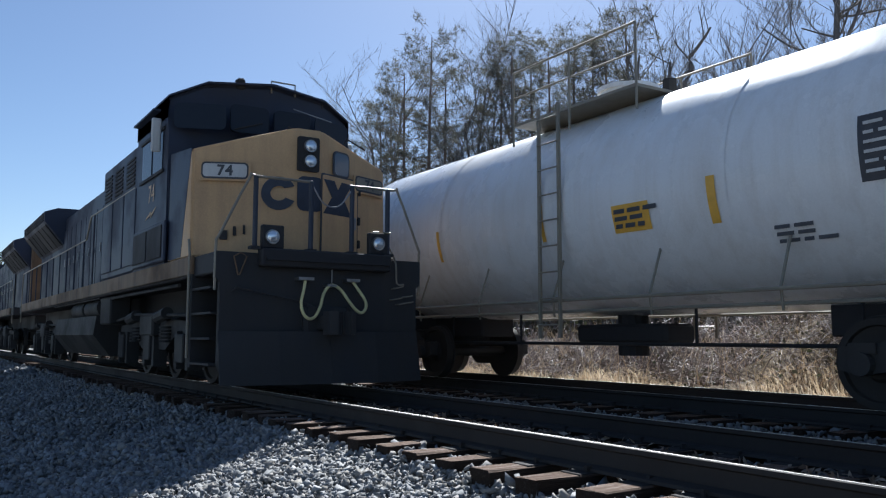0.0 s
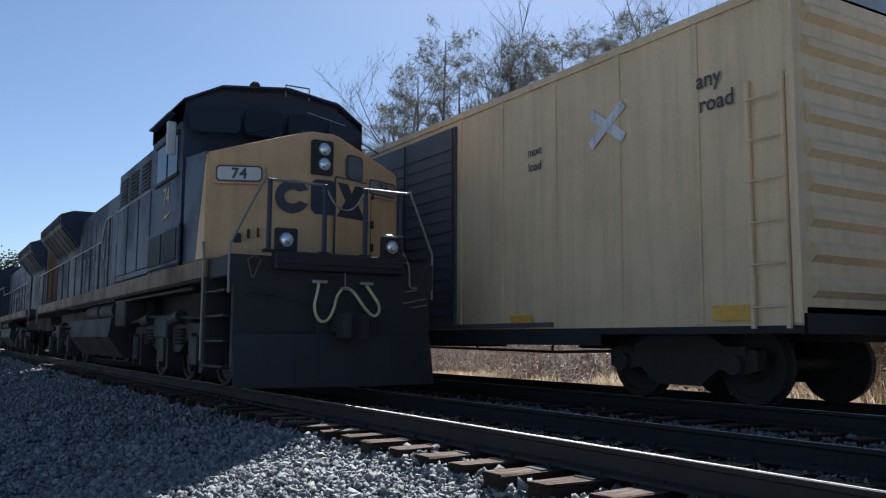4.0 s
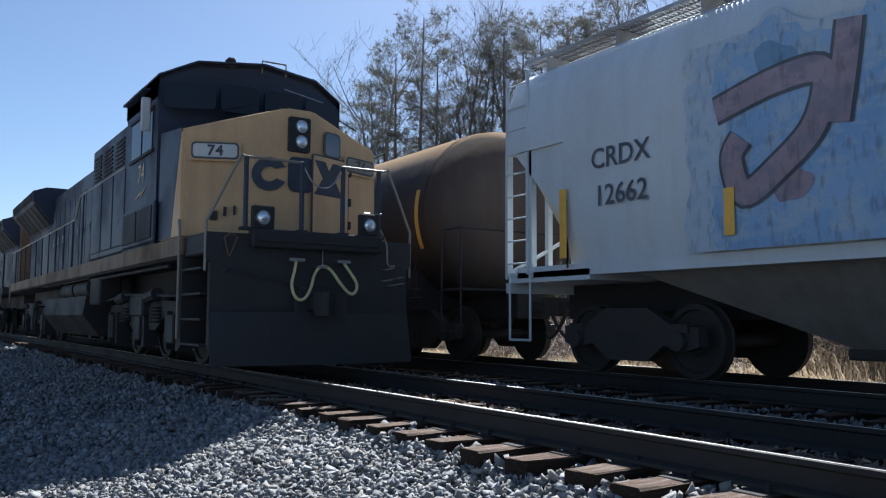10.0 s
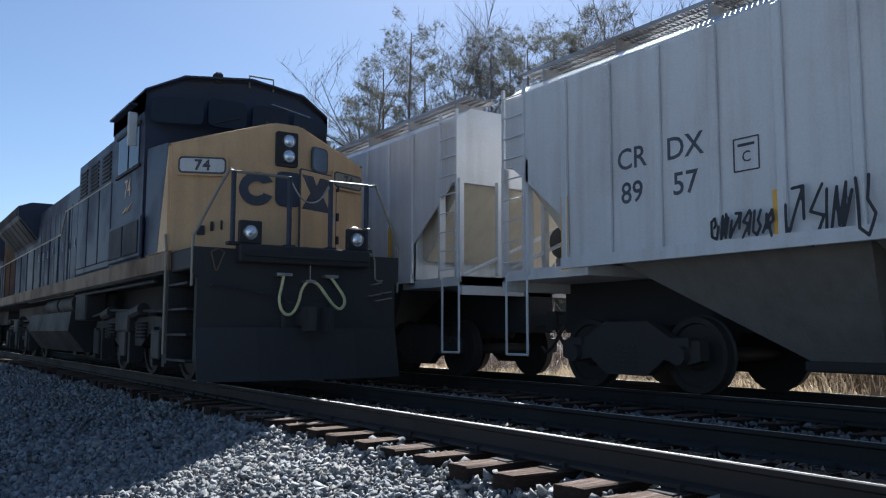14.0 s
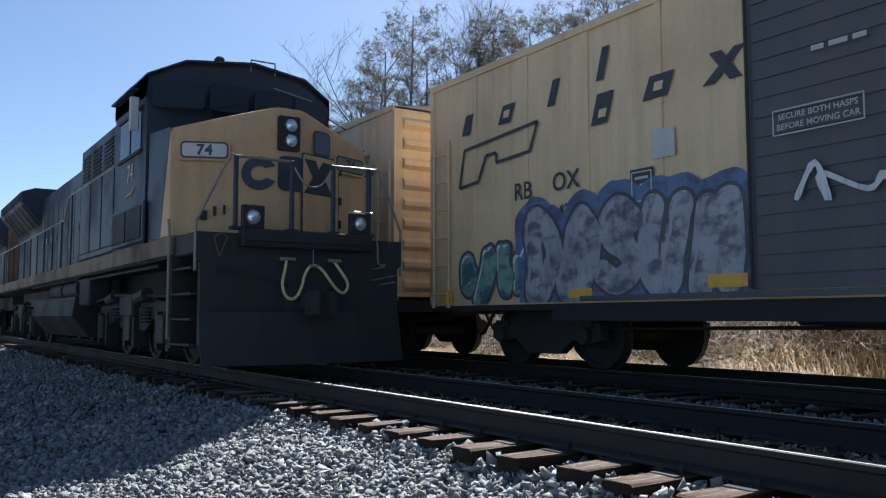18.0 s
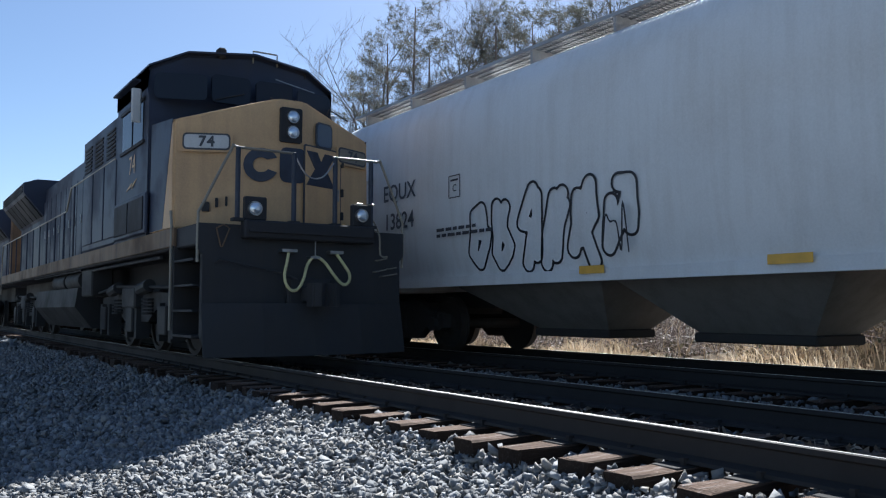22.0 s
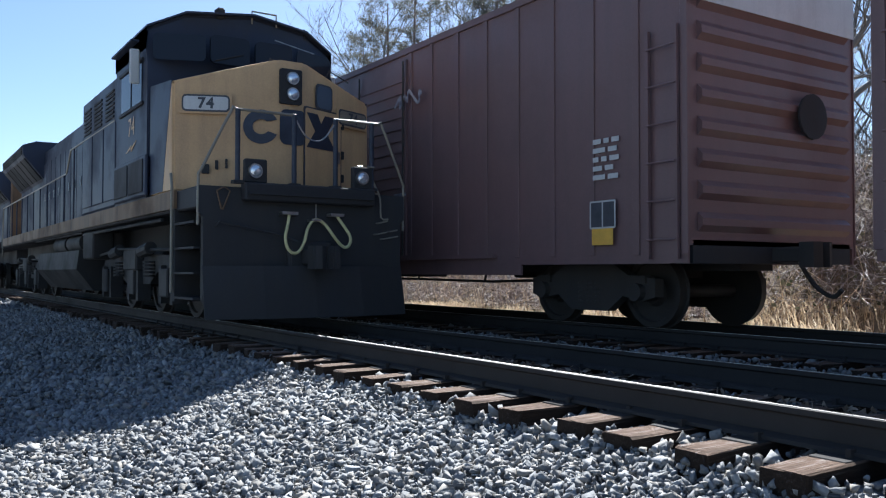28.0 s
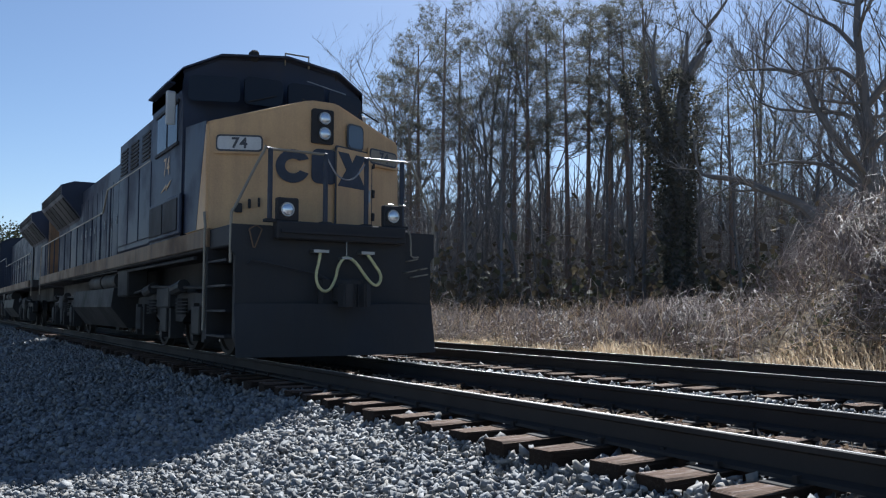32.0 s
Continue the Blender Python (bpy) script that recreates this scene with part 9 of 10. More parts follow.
def pine_tree(seed, height, label, m, group, low=0.45, full=1.0):
    """A tall pine: bare stem, whorled limbs and tufts of needles towards the top."""
    rng = random.Random(seed)
    T = thing("pine_tree", label, "tree", group, at=m)
    lean = (rng.gauss(0, 0.25), rng.gauss(0, 0.25))
    stem = [(lean[0] * f * f, lean[1] * f * f, height * f - 0.4) for f in np.linspace(0, 1, 9)]
    r0 = 0.012 * height
    lines, tufts = [([Vector(p) for p in stem[0:9:2]], [r0 * (1 - 0.85 * f) for f in (0, 0.25, 0.5, 0.75, 1)])], []
    n = int(52 * full)
    for i in range(n):
        f = low + (1 - low) * (i + rng.random()) / n
        base = Vector((lean[0] * f * f, lean[1] * f * f, height * f))
        a = rng.uniform(0, 6.283)
        peak = low + 0.45 * (1 - low)
        L = height * 0.128 * math.sqrt(max(0.06, 1 - ((f - peak) / (1.03 - peak if f > peak else 1.25 * (peak - low) + 0.02)) ** 2)) * rng.uniform(0.5, 1.1) + 0.3
        d = Vector((math.cos(a), math.sin(a), rng.uniform(-0.1, 0.35)))
        pts = [base + d * L * t + Vector((0, 0, 0.12 * L * t * t)) for t in (0, 0.25, 0.5, 0.75, 1.0)]
        lines.append((pts, [0.045 * (1.2 - f), 0.04 * (1.2 - f), 0.03 * (1.2 - f), 0.02, 0.008]))
        for k in range(int(11 * full)):
            t = 0.40 + 0.68 * math.sqrt(rng.random())
            c = base + d * L * t + Vector((rng.gauss(0, 0.22), rng.gauss(0, 0.22), 0.12 * L * t * t + rng.gauss(0.05, 0.14)))
            tufts.append((c, rng.uniform(0.26, 0.52)))
    for i in range(14):
        f = rng.uniform(0.15, low + 0.1)
        base = Vector((0, 0, height * f))
        a = rng.uniform(0, 6.283)
        L = rng.uniform(0.5, 1.8)
        lines.append(([base + Vector((math.cos(a), math.sin(a), 0.05)) * L * t for t in (0, 0.25, 0.5, 0.75, 1)], [0.03, 0.025, 0.02, 0.014, 0.006]))
    part("trunk", lines_mesh("trunk", lines, 6), M["pine_bark"], T, "", True)
    g = np.random.default_rng(seed)
    k = 13
    C = np.array([tuple(c) for c, _ in tufts]).repeat(k, 0)
    size = np.array([s for _, s in tufts]).repeat(k)
    d = g.normal(size=(len(C), 3))
    d[:, 2] += 0.35
    d /= np.linalg.norm(d, axis=1)[:, None]
    w = np.cross(d, g.normal(size=d.shape))
    w /= np.linalg.norm(w, axis=1)[:, None] + 1e-9
    wid = 0.0115
    V = np.stack([C - w * wid, C + w * wid, C + d * size[:, None]], 1).reshape(-1, 3)
    part("crown", mesh_np("crown", V, np.arange(len(V)).reshape(-1, 3)), M["needle"], T, "dark green needle tufts")
    return T


def at_tree(px, dist, z=None, turn=0.0, s=1.0):
    """A spot dist metres from the origin on the bearing px degrees from +y towards -x."""
    x, y = -math.sin(radians(px)) * dist, math.cos(radians(px)) * dist
    return Matrix.LocRotScale((x, y, gz(x, y) if z is None else z), Euler((0, 0, radians(turn))), (s, s, s))


def scaled_copy(ob, m):
    c = copy_thing(ob, Matrix.LocRotScale(m.translation, m.to_quaternion(), None))
    c.scale = m.to_scale()
    return c


def limbed(seed, stems, depth=4, twig_r=0.012, spread=0.50, kids=5):
    """A tree grown from a few main limbs, each a list of (points, first radius, last radius)."""
    rng = random.Random(seed)
    thick, thin = [], []

    def grow(p, d, length, r, level):
        q, dd = p.copy(), d.copy()
        pts, rad = [p.copy()], [r]
        for k in range(4):
            dd = (dd + Vector((rng.gauss(0, 0.12), rng.gauss(0, 0.12), rng.gauss(0.08, 0.10)))).normalized()
            q = q + dd * (length / 4)
            pts.append(q.copy())
            rad.append(max(0.006, r * (1 - 0.62 * (k + 1) / 4)))
        (thick if level < 2 else thin).append((pts, rad))
        if level >= depth:
            return
        for i in range(rng.choice((3, 4, 4))):
            f = 0.25 + 0.75 * (i + rng.random()) / 4
            j = min(3, int(f * 4))
            out = Vector((rng.gauss(0, 1), rng.gauss(0, 1), rng.gauss(0.5, 0.5))).normalized()
            grow(pts[j].lerp(pts[j + 1], f * 4 - j), (dd * (1 - spread) + out * spread).normalized(), length * rng.uniform(0.45, 0.7), max(0.007, rad[j] * 0.55), level + 1)

    for pts, r0, r1 in stems:
        line = curve_pts([Vector(p) for p in pts], 4)
        line = [Vector(line[round(i * (len(line) - 1) / 8)]) for i in range(9)]
        rad = [r0 + (r1 - r0) * i / 8 for i in range(9)]
        for a in (0, 4):
            thick.append((line[a:a + 5], rad[a:a + 5]))
        long = sum((b - a).length for a, b in zip(line, line[1:]))
        for i in range(int(kids * max(1, long / 3))):
            f = rng.uniform(0.22, 1.0)
            j = min(7, int(f * 8))
            d = (line[j + 1] - line[j]).normalized()
            out = Vector((rng.gauss(0, 1), rng.gauss(0, 1), rng.gauss(0.5, 0.7))).normalized()
            grow(line[j].lerp(line[j + 1], f * 8 - j), (d * 0.4 + out * 0.6).normalized(), rng.uniform(0.9, 2.0), max(0.015, rad[j] * 0.42), 1)
    return thick, thin


def woods():
    rng = random.Random(8)
    tall = "tall dark pine with a bare lower stem"
    pines = [pine_tree(i + 3, hh, tall, at_tree(b, d, turn=i * 70), "pines of the wood", lo, fu) for i, (b, d, hh, lo, fu) in enumerate(
        ((58.9, 55, 21.4, 0.50, 1.15), (53.0, 53, 19.6, 0.54, 1.1), (49.0, 52, 19.3, 0.52, 1.05), (39.8, 48, 14.6, 0.45, 0.6)))]
    for b, d, s, k in ((60.5, 57, 0.96, 1), (61.9, 60, 0.90, 2), (57.7, 58, 1.02, 1), (60.9, 54, 0.72, 2), (54.0, 55, 0.98, 2), (51.6, 56, 1.06, 1), (50.3, 50, 0.93, 2),
                       (47.5, 55, 1.06, 1), (46.2, 52, 1.02, 2), (44.9, 57, 1.05, 0), (45.5, 66, 1.1, 2), (43.6, 60, 0.92, 1),
                       (38.3, 52, 0.92, 3), (36.9, 55, 0.84, 3), (40.6, 58, 1.0, 3), (35.6, 60, 0.9, 3), (31.0, 62, 0.9, 3), (63.6, 84, 0.8, 1), (41.6, 66, 1.0, 2), (56.6, 72, 0.95, 2), (34.0, 70, 0.85, 3)):
        scaled_copy(pines[k], at_tree(b, d, turn=rng.uniform(0, 360), s=s * rng.uniform(0.97, 1.03)))
    bares = []
    for i, (b, d, hh, sp) in enumerate(((56.0, 57, 18.5, 0.50), (63.2, 62, 17.0, 0.54), (51.0, 66, 23.0, 0.52), (36.5, 60, 15.0, 0.58))):
        th, tn = bare_tree_mesh(40 + i, hh, sp, 4, 0.15, 0.28)
        bares.append(tree_thing("bare_tree", "slender leafless tree with fine upright twigs", th, tn, M["bark"], at_tree(b, d, turn=50 * i), "leafless trees of the wood"))
    for b, d, s, k in ((55.2, 60, 1.0, 0), (54.6, 56, 0.9, 1), (61.2, 66, 1.1, 0), (64.6, 70, 1.0, 1), (48.0, 70, 1.05, 2), (45.0, 66, 0.95, 2), (34.8, 56, 1.1, 3),
                       (33.0, 60, 1.15, 3), (38.0, 66, 1.2, 0), (53.0, 46, 0.6, 1), (57.0, 47, 0.62, 0), (46.8, 45, 0.55, 3), (42.2, 47, 0.75, 1), (39.2, 44, 0.5, 0), (31.4, 62, 1.2, 0), (59.0, 48, 0.55, 3), (29.0, 56, 1.0, 3)):
        scaled_copy(bares[k], at_tree(b, d, turn=rng.uniform(0, 360), s=s * rng.uniform(0.95, 1.05)))
    # straight slim stems that stand close together in front of the wood
    slim = None
    for i in range(46):
        b, d = 41 + 23 * (i + rng.gauss(0.5, 0.9)) / 46, rng.uniform(44, 66)
        m = at_tree(b, d, turn=rng.uniform(0, 360), s=rng.uniform(0.6, 1.3)) @ pose(0, 0, 0, rng.gauss(0, 3.5), rng.gauss(0, 3.5), 0)
        if slim is None:
            bm_lines = [([Vector((0, 0, -0.4)), Vector((0.05, 0, 3)), Vector((0.12, 0.05, 6)), Vector((0.1, 0.12, 9)), Vector((0.2, 0.1, 12))], [0.10, 0.09, 0.075, 0.055, 0.02])]
            for k in range(26):
                z0 = rng.uniform(1.5, 11)
                a = rng.uniform(0, 6.283)
                L = rng.uniform(0.4, 1.5)
                o = Vector((math.cos(a), math.sin(a), rng.uniform(0.1, 0.8)))
                bm_lines.append(([Vector((0.1, 0.05, z0)) + o * L * t + Vector((0, 0, 0.2 * L * t * t)) for t in (0, 0.25, 0.5, 0.75, 1)], [0.022, 0.018, 0.014, 0.01, 0.005]))
            slim = thing("slim_tree", "slim straight leafless young tree", "tree", "slim stems of the wood", at=m)
            slim.scale = m.to_scale()
            part("trunk", lines_mesh("trunk", bm_lines, 5), M["bark"], slim)
        else:
            scaled_copy(slim, m)
    # wide old oak on the brush bank: local x runs across the view, z up
    th, tn = limbed(77, [
        ([(0.3, 0, -0.6), (0.1, 0, 2.2), (0.0, 0.1, 4.4), (-0.1, 0, 6.8), (-0.25, 0.1, 9.2), (0.1, 0.2, 12.5)], 0.286, 0.055),
        ([(0.05, 0, 3.4), (-0.8, -0.2, 4.7), (-1.5, -0.3, 6.0), (-1.9, -0.2, 7.2), (-2.9, 0.1, 7.6), (-3.9, 0.2, 7.7)], 0.163, 0.028),
        ([(0.0, 0.1, 5.2), (-0.7, 0.5, 5.9), (-1.4, 0.8, 6.1), (-2.8, 1.0, 6.4), (-3.6, 1.2, 6.9)], 0.109, 0.022),
        ([(-0.1, 0, 6.6), (-0.8, -0.4, 7.2), (-1.6, -0.6, 7.2), (-2.3, -0.7, 7.0)], 0.088, 0.022),
        ([(-0.2, 0, 7.8), (-0.9, 0.5, 8.9), (-1.7, 0.7, 9.5), (-2.6, 1.0, 10.4)], 0.088, 0.017),
        ([(0.05, 0, 3.0), (-0.9, 0.4, 3.9), (-1.4, 0.6, 4.3), (-2.6, 0.8, 4.5), (-3.5, 0.9, 4.4)], 0.116, 0.022),
        ([(0.0, 0, 6.0), (0.9, -0.2, 7.2), (1.7, 0.1, 8.8), (2.2, 0.2, 10.5)], 0.122, 0.022),
        ([(0.05, 0, 4.6), (1.2, 0.3, 5.6), (2.6, 0.5, 6.1), (3.8, 0.4, 6.9)], 0.122, 0.022),
        ([(-0.2, 0, 8.6), (0.5, 0.2, 10.2), (0.8, 0.4, 11.8)], 0.082, 0.017)], 4, kids=7)
    tree_thing("oak_tree", "wide leafless oak with long crooked limbs", th, tn, M["bark"], at_tree(31.7, 30, 1.3, turn=31.7), "")
    # a long low trunk that leans out of the brush
    th, tn = limbed(31, [([(-0.9, 0, 0.6), (-1.3, 0, 2.6), (-2.0, 0.1, 3.5), (-3.0, 0.1, 4.0), (-3.9, 0.2, 4.5), (-5.0, 0.1, 4.7)], 0.22, 0.09), ([(-5.0, 0.1, 4.7), (-5.4, 0.1, 5.0), (-5.6, 0.2, 6.4)], 0.08, 0.02), ([(-3.9, 0.2, 4.5), (-4.7, 0, 4.1), (-5.6, 0, 3.6)], 0.06, 0.015)], 3, kids=2)
    tree_thing("leaning_tree", "leaning bare trunk rising out of the brush", th, tn, M["bark"], at_tree(31.9, 31, 0.8, turn=31.9), "")
    # ivy-clad snag with a broken crown
    T = thing("ivy_snag", "old snag wrapped in dark ivy with a broken bare crown", "tree", at=at_tree(43.4, 44, turn=43.4))
    th, tn = limbed(91, [
        ([(0, 0, -0.5), (0.1, 0, 4), (0.2, 0, 8), (0.5, 0, 11), (0.7, 0, 12.6)], 0.55, 0.26),
        ([(0.6, 0, 12.2), (1.3, 0, 13.4), (1.9, 0, 14.4), (1.8, 0.1, 15.2), (2.4, 0.1, 15.9), (2.9, 0.1, 16.7)], 0.22, 0.05),
        ([(0.7, 0, 12.4), (0.75, 0, 13.6), (0.85, 0, 15.0)], 0.17, 0.07),
        ([(0.9, 0, 13.0), (1.5, 0.2, 14.3), (2.0, 0.2, 14.6)], 0.12, 0.06),
        ([(0.1, 0, 9.0), (-0.6, 0.1, 11.4), (-0.9, 0.1, 13.5), (-0.7, 0.1, 15.5)], 0.26, 0.05),
        ([(-0.2, 0, 8.2), (-1.5, 0.2, 10.4), (-2.7, 0.2, 12.4), (-3.4, 0.2, 13.6)], 0.22, 0.05)], 3, kids=2)
    part("trunk", lines_mesh("trunk", th, 7), M["bark"], T, "", True)
    part("crown", lines_mesh("crown", tn, 4), M["bark"], T, "broken bare twigs")
    g = np.random.default_rng(4)
    n = 10000
    hz = g.uniform(0, 1, n)
    a = g.uniform(0, 2 * np.pi, n)
    rad = (0.75 + 0.75 * np.clip(hz * 1.4 - 0.3, 0, 1)) * np.sqrt(g.uniform(0.3, 1, n)) * (1 + 0.22 * np.sin(3 * a + 9 * hz)) * np.clip((1.04 - hz) * 6, 0.3, 1)
    fork = np.where((hz > 0.66) & (g.random(n) < 0.45), -(hz - 0.62) * 5.5, 0.35 * hz)
    C = np.stack([rad * np.cos(a) + fork, rad * np.sin(a), hz * 13.0], 1)
    leaf = np.array([[-0.07, -0.02, 0], [0.0, -0.06, 0.01], [0.07, 0.0, 0], [0, 0.08, -0.01]])
    part("ivy", scatter("ivy", [leaf], np.array([[0, 1, 2, 3]]), C, np.ones((n, 3)) * g.uniform(0.7, 1.5, n)[:, None], rand_rot(g, n), np.zeros(n, int)), M["ivy"], T, "dense dark ivy leaves")
    # distant wood edge and undergrowth, not countable
    g = np.random.default_rng(5)
    n = 3600
    ang, dist = np.radians(g.uniform(24, 66, n)), g.uniform(60, 120, n)
    P = np.stack([-np.sin(ang) * dist, np.cos(ang) * dist, np.zeros(n)], 1)
    H = g.uniform(6, 14, n)
    L = np.stack([P + np.array([0, 0, -0.5]), P + np.stack([g.normal(0, .3, n), g.normal(0, .3, n), H * 0.4], 1), P + np.stack([g.normal(0, .6, n), g.normal(0, .6, n), H * 0.8], 1), P + np.stack([g.normal(0, 1, n), g.normal(0, 1, n), H], 1)], 1)
    tagged(part("far_wood", strips("far_wood", L, np.outer(g.uniform(0.04, 0.13, n), [1, 0.8, 0.5, 0.15]), 3), M["twig"]), "dense far stems of the wood", "woods", kind="stuff")
    n = 2600
    ang, dist = np.radians(g.uniform(26, 68, n)), g.uniform(95, 170, n)
    P = np.stack([-np.sin(ang) * dist, np.cos(ang) * dist, np.zeros(n)], 1)
    H = g.uniform(8, 15, n)
    L = np.stack([P, P + np.stack([g.normal(0, .5, n), g.normal(0, .5, n), H * 0.6], 1), P + np.stack([g.normal(0, 1, n), g.normal(0, 1, n), H], 1)], 1)
    tagged(part("far_slope_wood", strips("far_slope_wood", L, np.outer(g.uniform(0.08, 0.2, n), [1, 0.7, 0.2]), 3), M["twig"]), "hazy stems of the wooded slope beyond", "woods", kind="stuff")
    n = 15000
    ang, dist = np.radians(g.uniform(26, 68, n)), g.uniform(95, 165, n)
    z = g.uniform(0, 1, n) ** 0.8 * 10.5 * (0.75 + 0.25 * np.sin(ang * 23) * np.sin(ang * 9 + 1))
    P = np.stack([-np.sin(ang) * dist, np.cos(ang) * dist, z], 1)
    d = g.normal(size=(n, 3)) * np.array([0.8, 0.8, 0.5]) + np.array([0, 0, 0.5])
    d *= (g.uniform(1.5, 3.6, n) / np.linalg.norm(d, axis=1))[:, None]
    tagged(part("far_slope_twigs", strips("far_slope_twigs", np.stack([P, P + d], 1), np.outer(g.uniform(0.04, 0.10, n), [1, 0.4]), 3), M["twig"]), "hazy twigs of the wooded slope beyond", "woods", kind="stuff")
    n = 33000
    ang, dist = np.radians(g.uniform(24, 67, n)), g.uniform(48, 100, n)
    z = g.uniform(0, 1, n) ** 1.5 * 9.5 * dist / 70
    P = np.stack([-np.sin(ang) * dist, np.cos(ang) * dist, z], 1)
    d = g.normal(size=(n, 3)) * np.array([0.7, 0.7, 0.6]) + np.array([0, 0, 0.5])
    d *= (g.uniform(0.8, 2.2, n) / np.linalg.norm(d, axis=1))[:, None]
    tagged(part("far_twigs", strips("far_twigs", np.stack([P, P + d], 1), np.outer(g.uniform(0.012, 0.035, n), [1, 0.4]), 3), M["twig"]), "tangle of fine twigs in the far wood", "woods", kind="stuff")
    n = 15000
    ang, dist = np.radians(g.uniform(24, 67, n)), g.uniform(42, 95, n)
    z = np.abs(g.normal(0, 1.9, n)) + 0.1
    C = np.stack([-np.sin(ang) * dist, np.cos(ang) * dist, z], 1)
    leaf = np.array([[-0.20, -0.04, 0], [0.0, -0.16, 0.02], [0.20, 0.0, 0], [0, 0.2, -0.02]])
    tagged(part("undergrowth", scatter("undergrowth", [leaf], np.array([[0, 1, 2, 3]]), C, np.ones((n, 3)) * g.uniform(0.6, 1.6, n)[:, None], rand_rot(g, n), np.zeros(n, int)), M["bramble_leaf"]), "brown and dull green undergrowth below the trees", "undergrowth", kind="stuff")


M["bramble_leaf"] = island("undergrowth_leaves", [(0.09, 0.075, 0.05), (0.14, 0.11, 0.075), (0.07, 0.08, 0.045), (0.19, 0.15, 0.10)], 0.8, thin=0.3)
woods()


def far_trees():
    """The hazy row of trees at the far end of the line."""
    rng = random.Random(2)
    g = np.random.default_rng(2)
    first = None
    for i, (b, d, hh) in enumerate(((84.3, 150, 13.5), (82.8, 165, 13.0), (86.3, 140, 11.5), (88.5, 150, 12.0))):
        if first is None:
            T = thing("roadside_tree", "rounded green tree far down the line", "tree", "far trees", at=at_tree(b, d))
            th, tn = bare_tree_mesh(120, 9, 0.55, 3, 0.2, 0.3)
            part("trunk", lines_mesh("trunk", th, 6), M["bark"], T)
            n = 5200
            cl = g.normal(size=(34, 3)) * np.array([2.6, 2.6, 2.4]) + np.array([0, 0, 8.2])
            C = cl[g.integers(0, 34, n)] + g.normal(size=(n, 3)) * 0.75
            leaf = np.array([[-0.2, -0.05, 0], [0.0, -0.18, 0.02], [0.2, 0.0, 0], [0, 0.22, -0.02]])
            part("crown", scatter("crown", [leaf], np.array([[0, 1, 2, 3]]), C, np.ones((n, 3)), rand_rot(g, n), np.zeros(n, int)), M["far_leaf"], T, "clumped green leaves")
            first = T
        else:
            scaled_copy(first, at_tree(b, d, turn=i * 80, s=hh / 12))


far_trees()


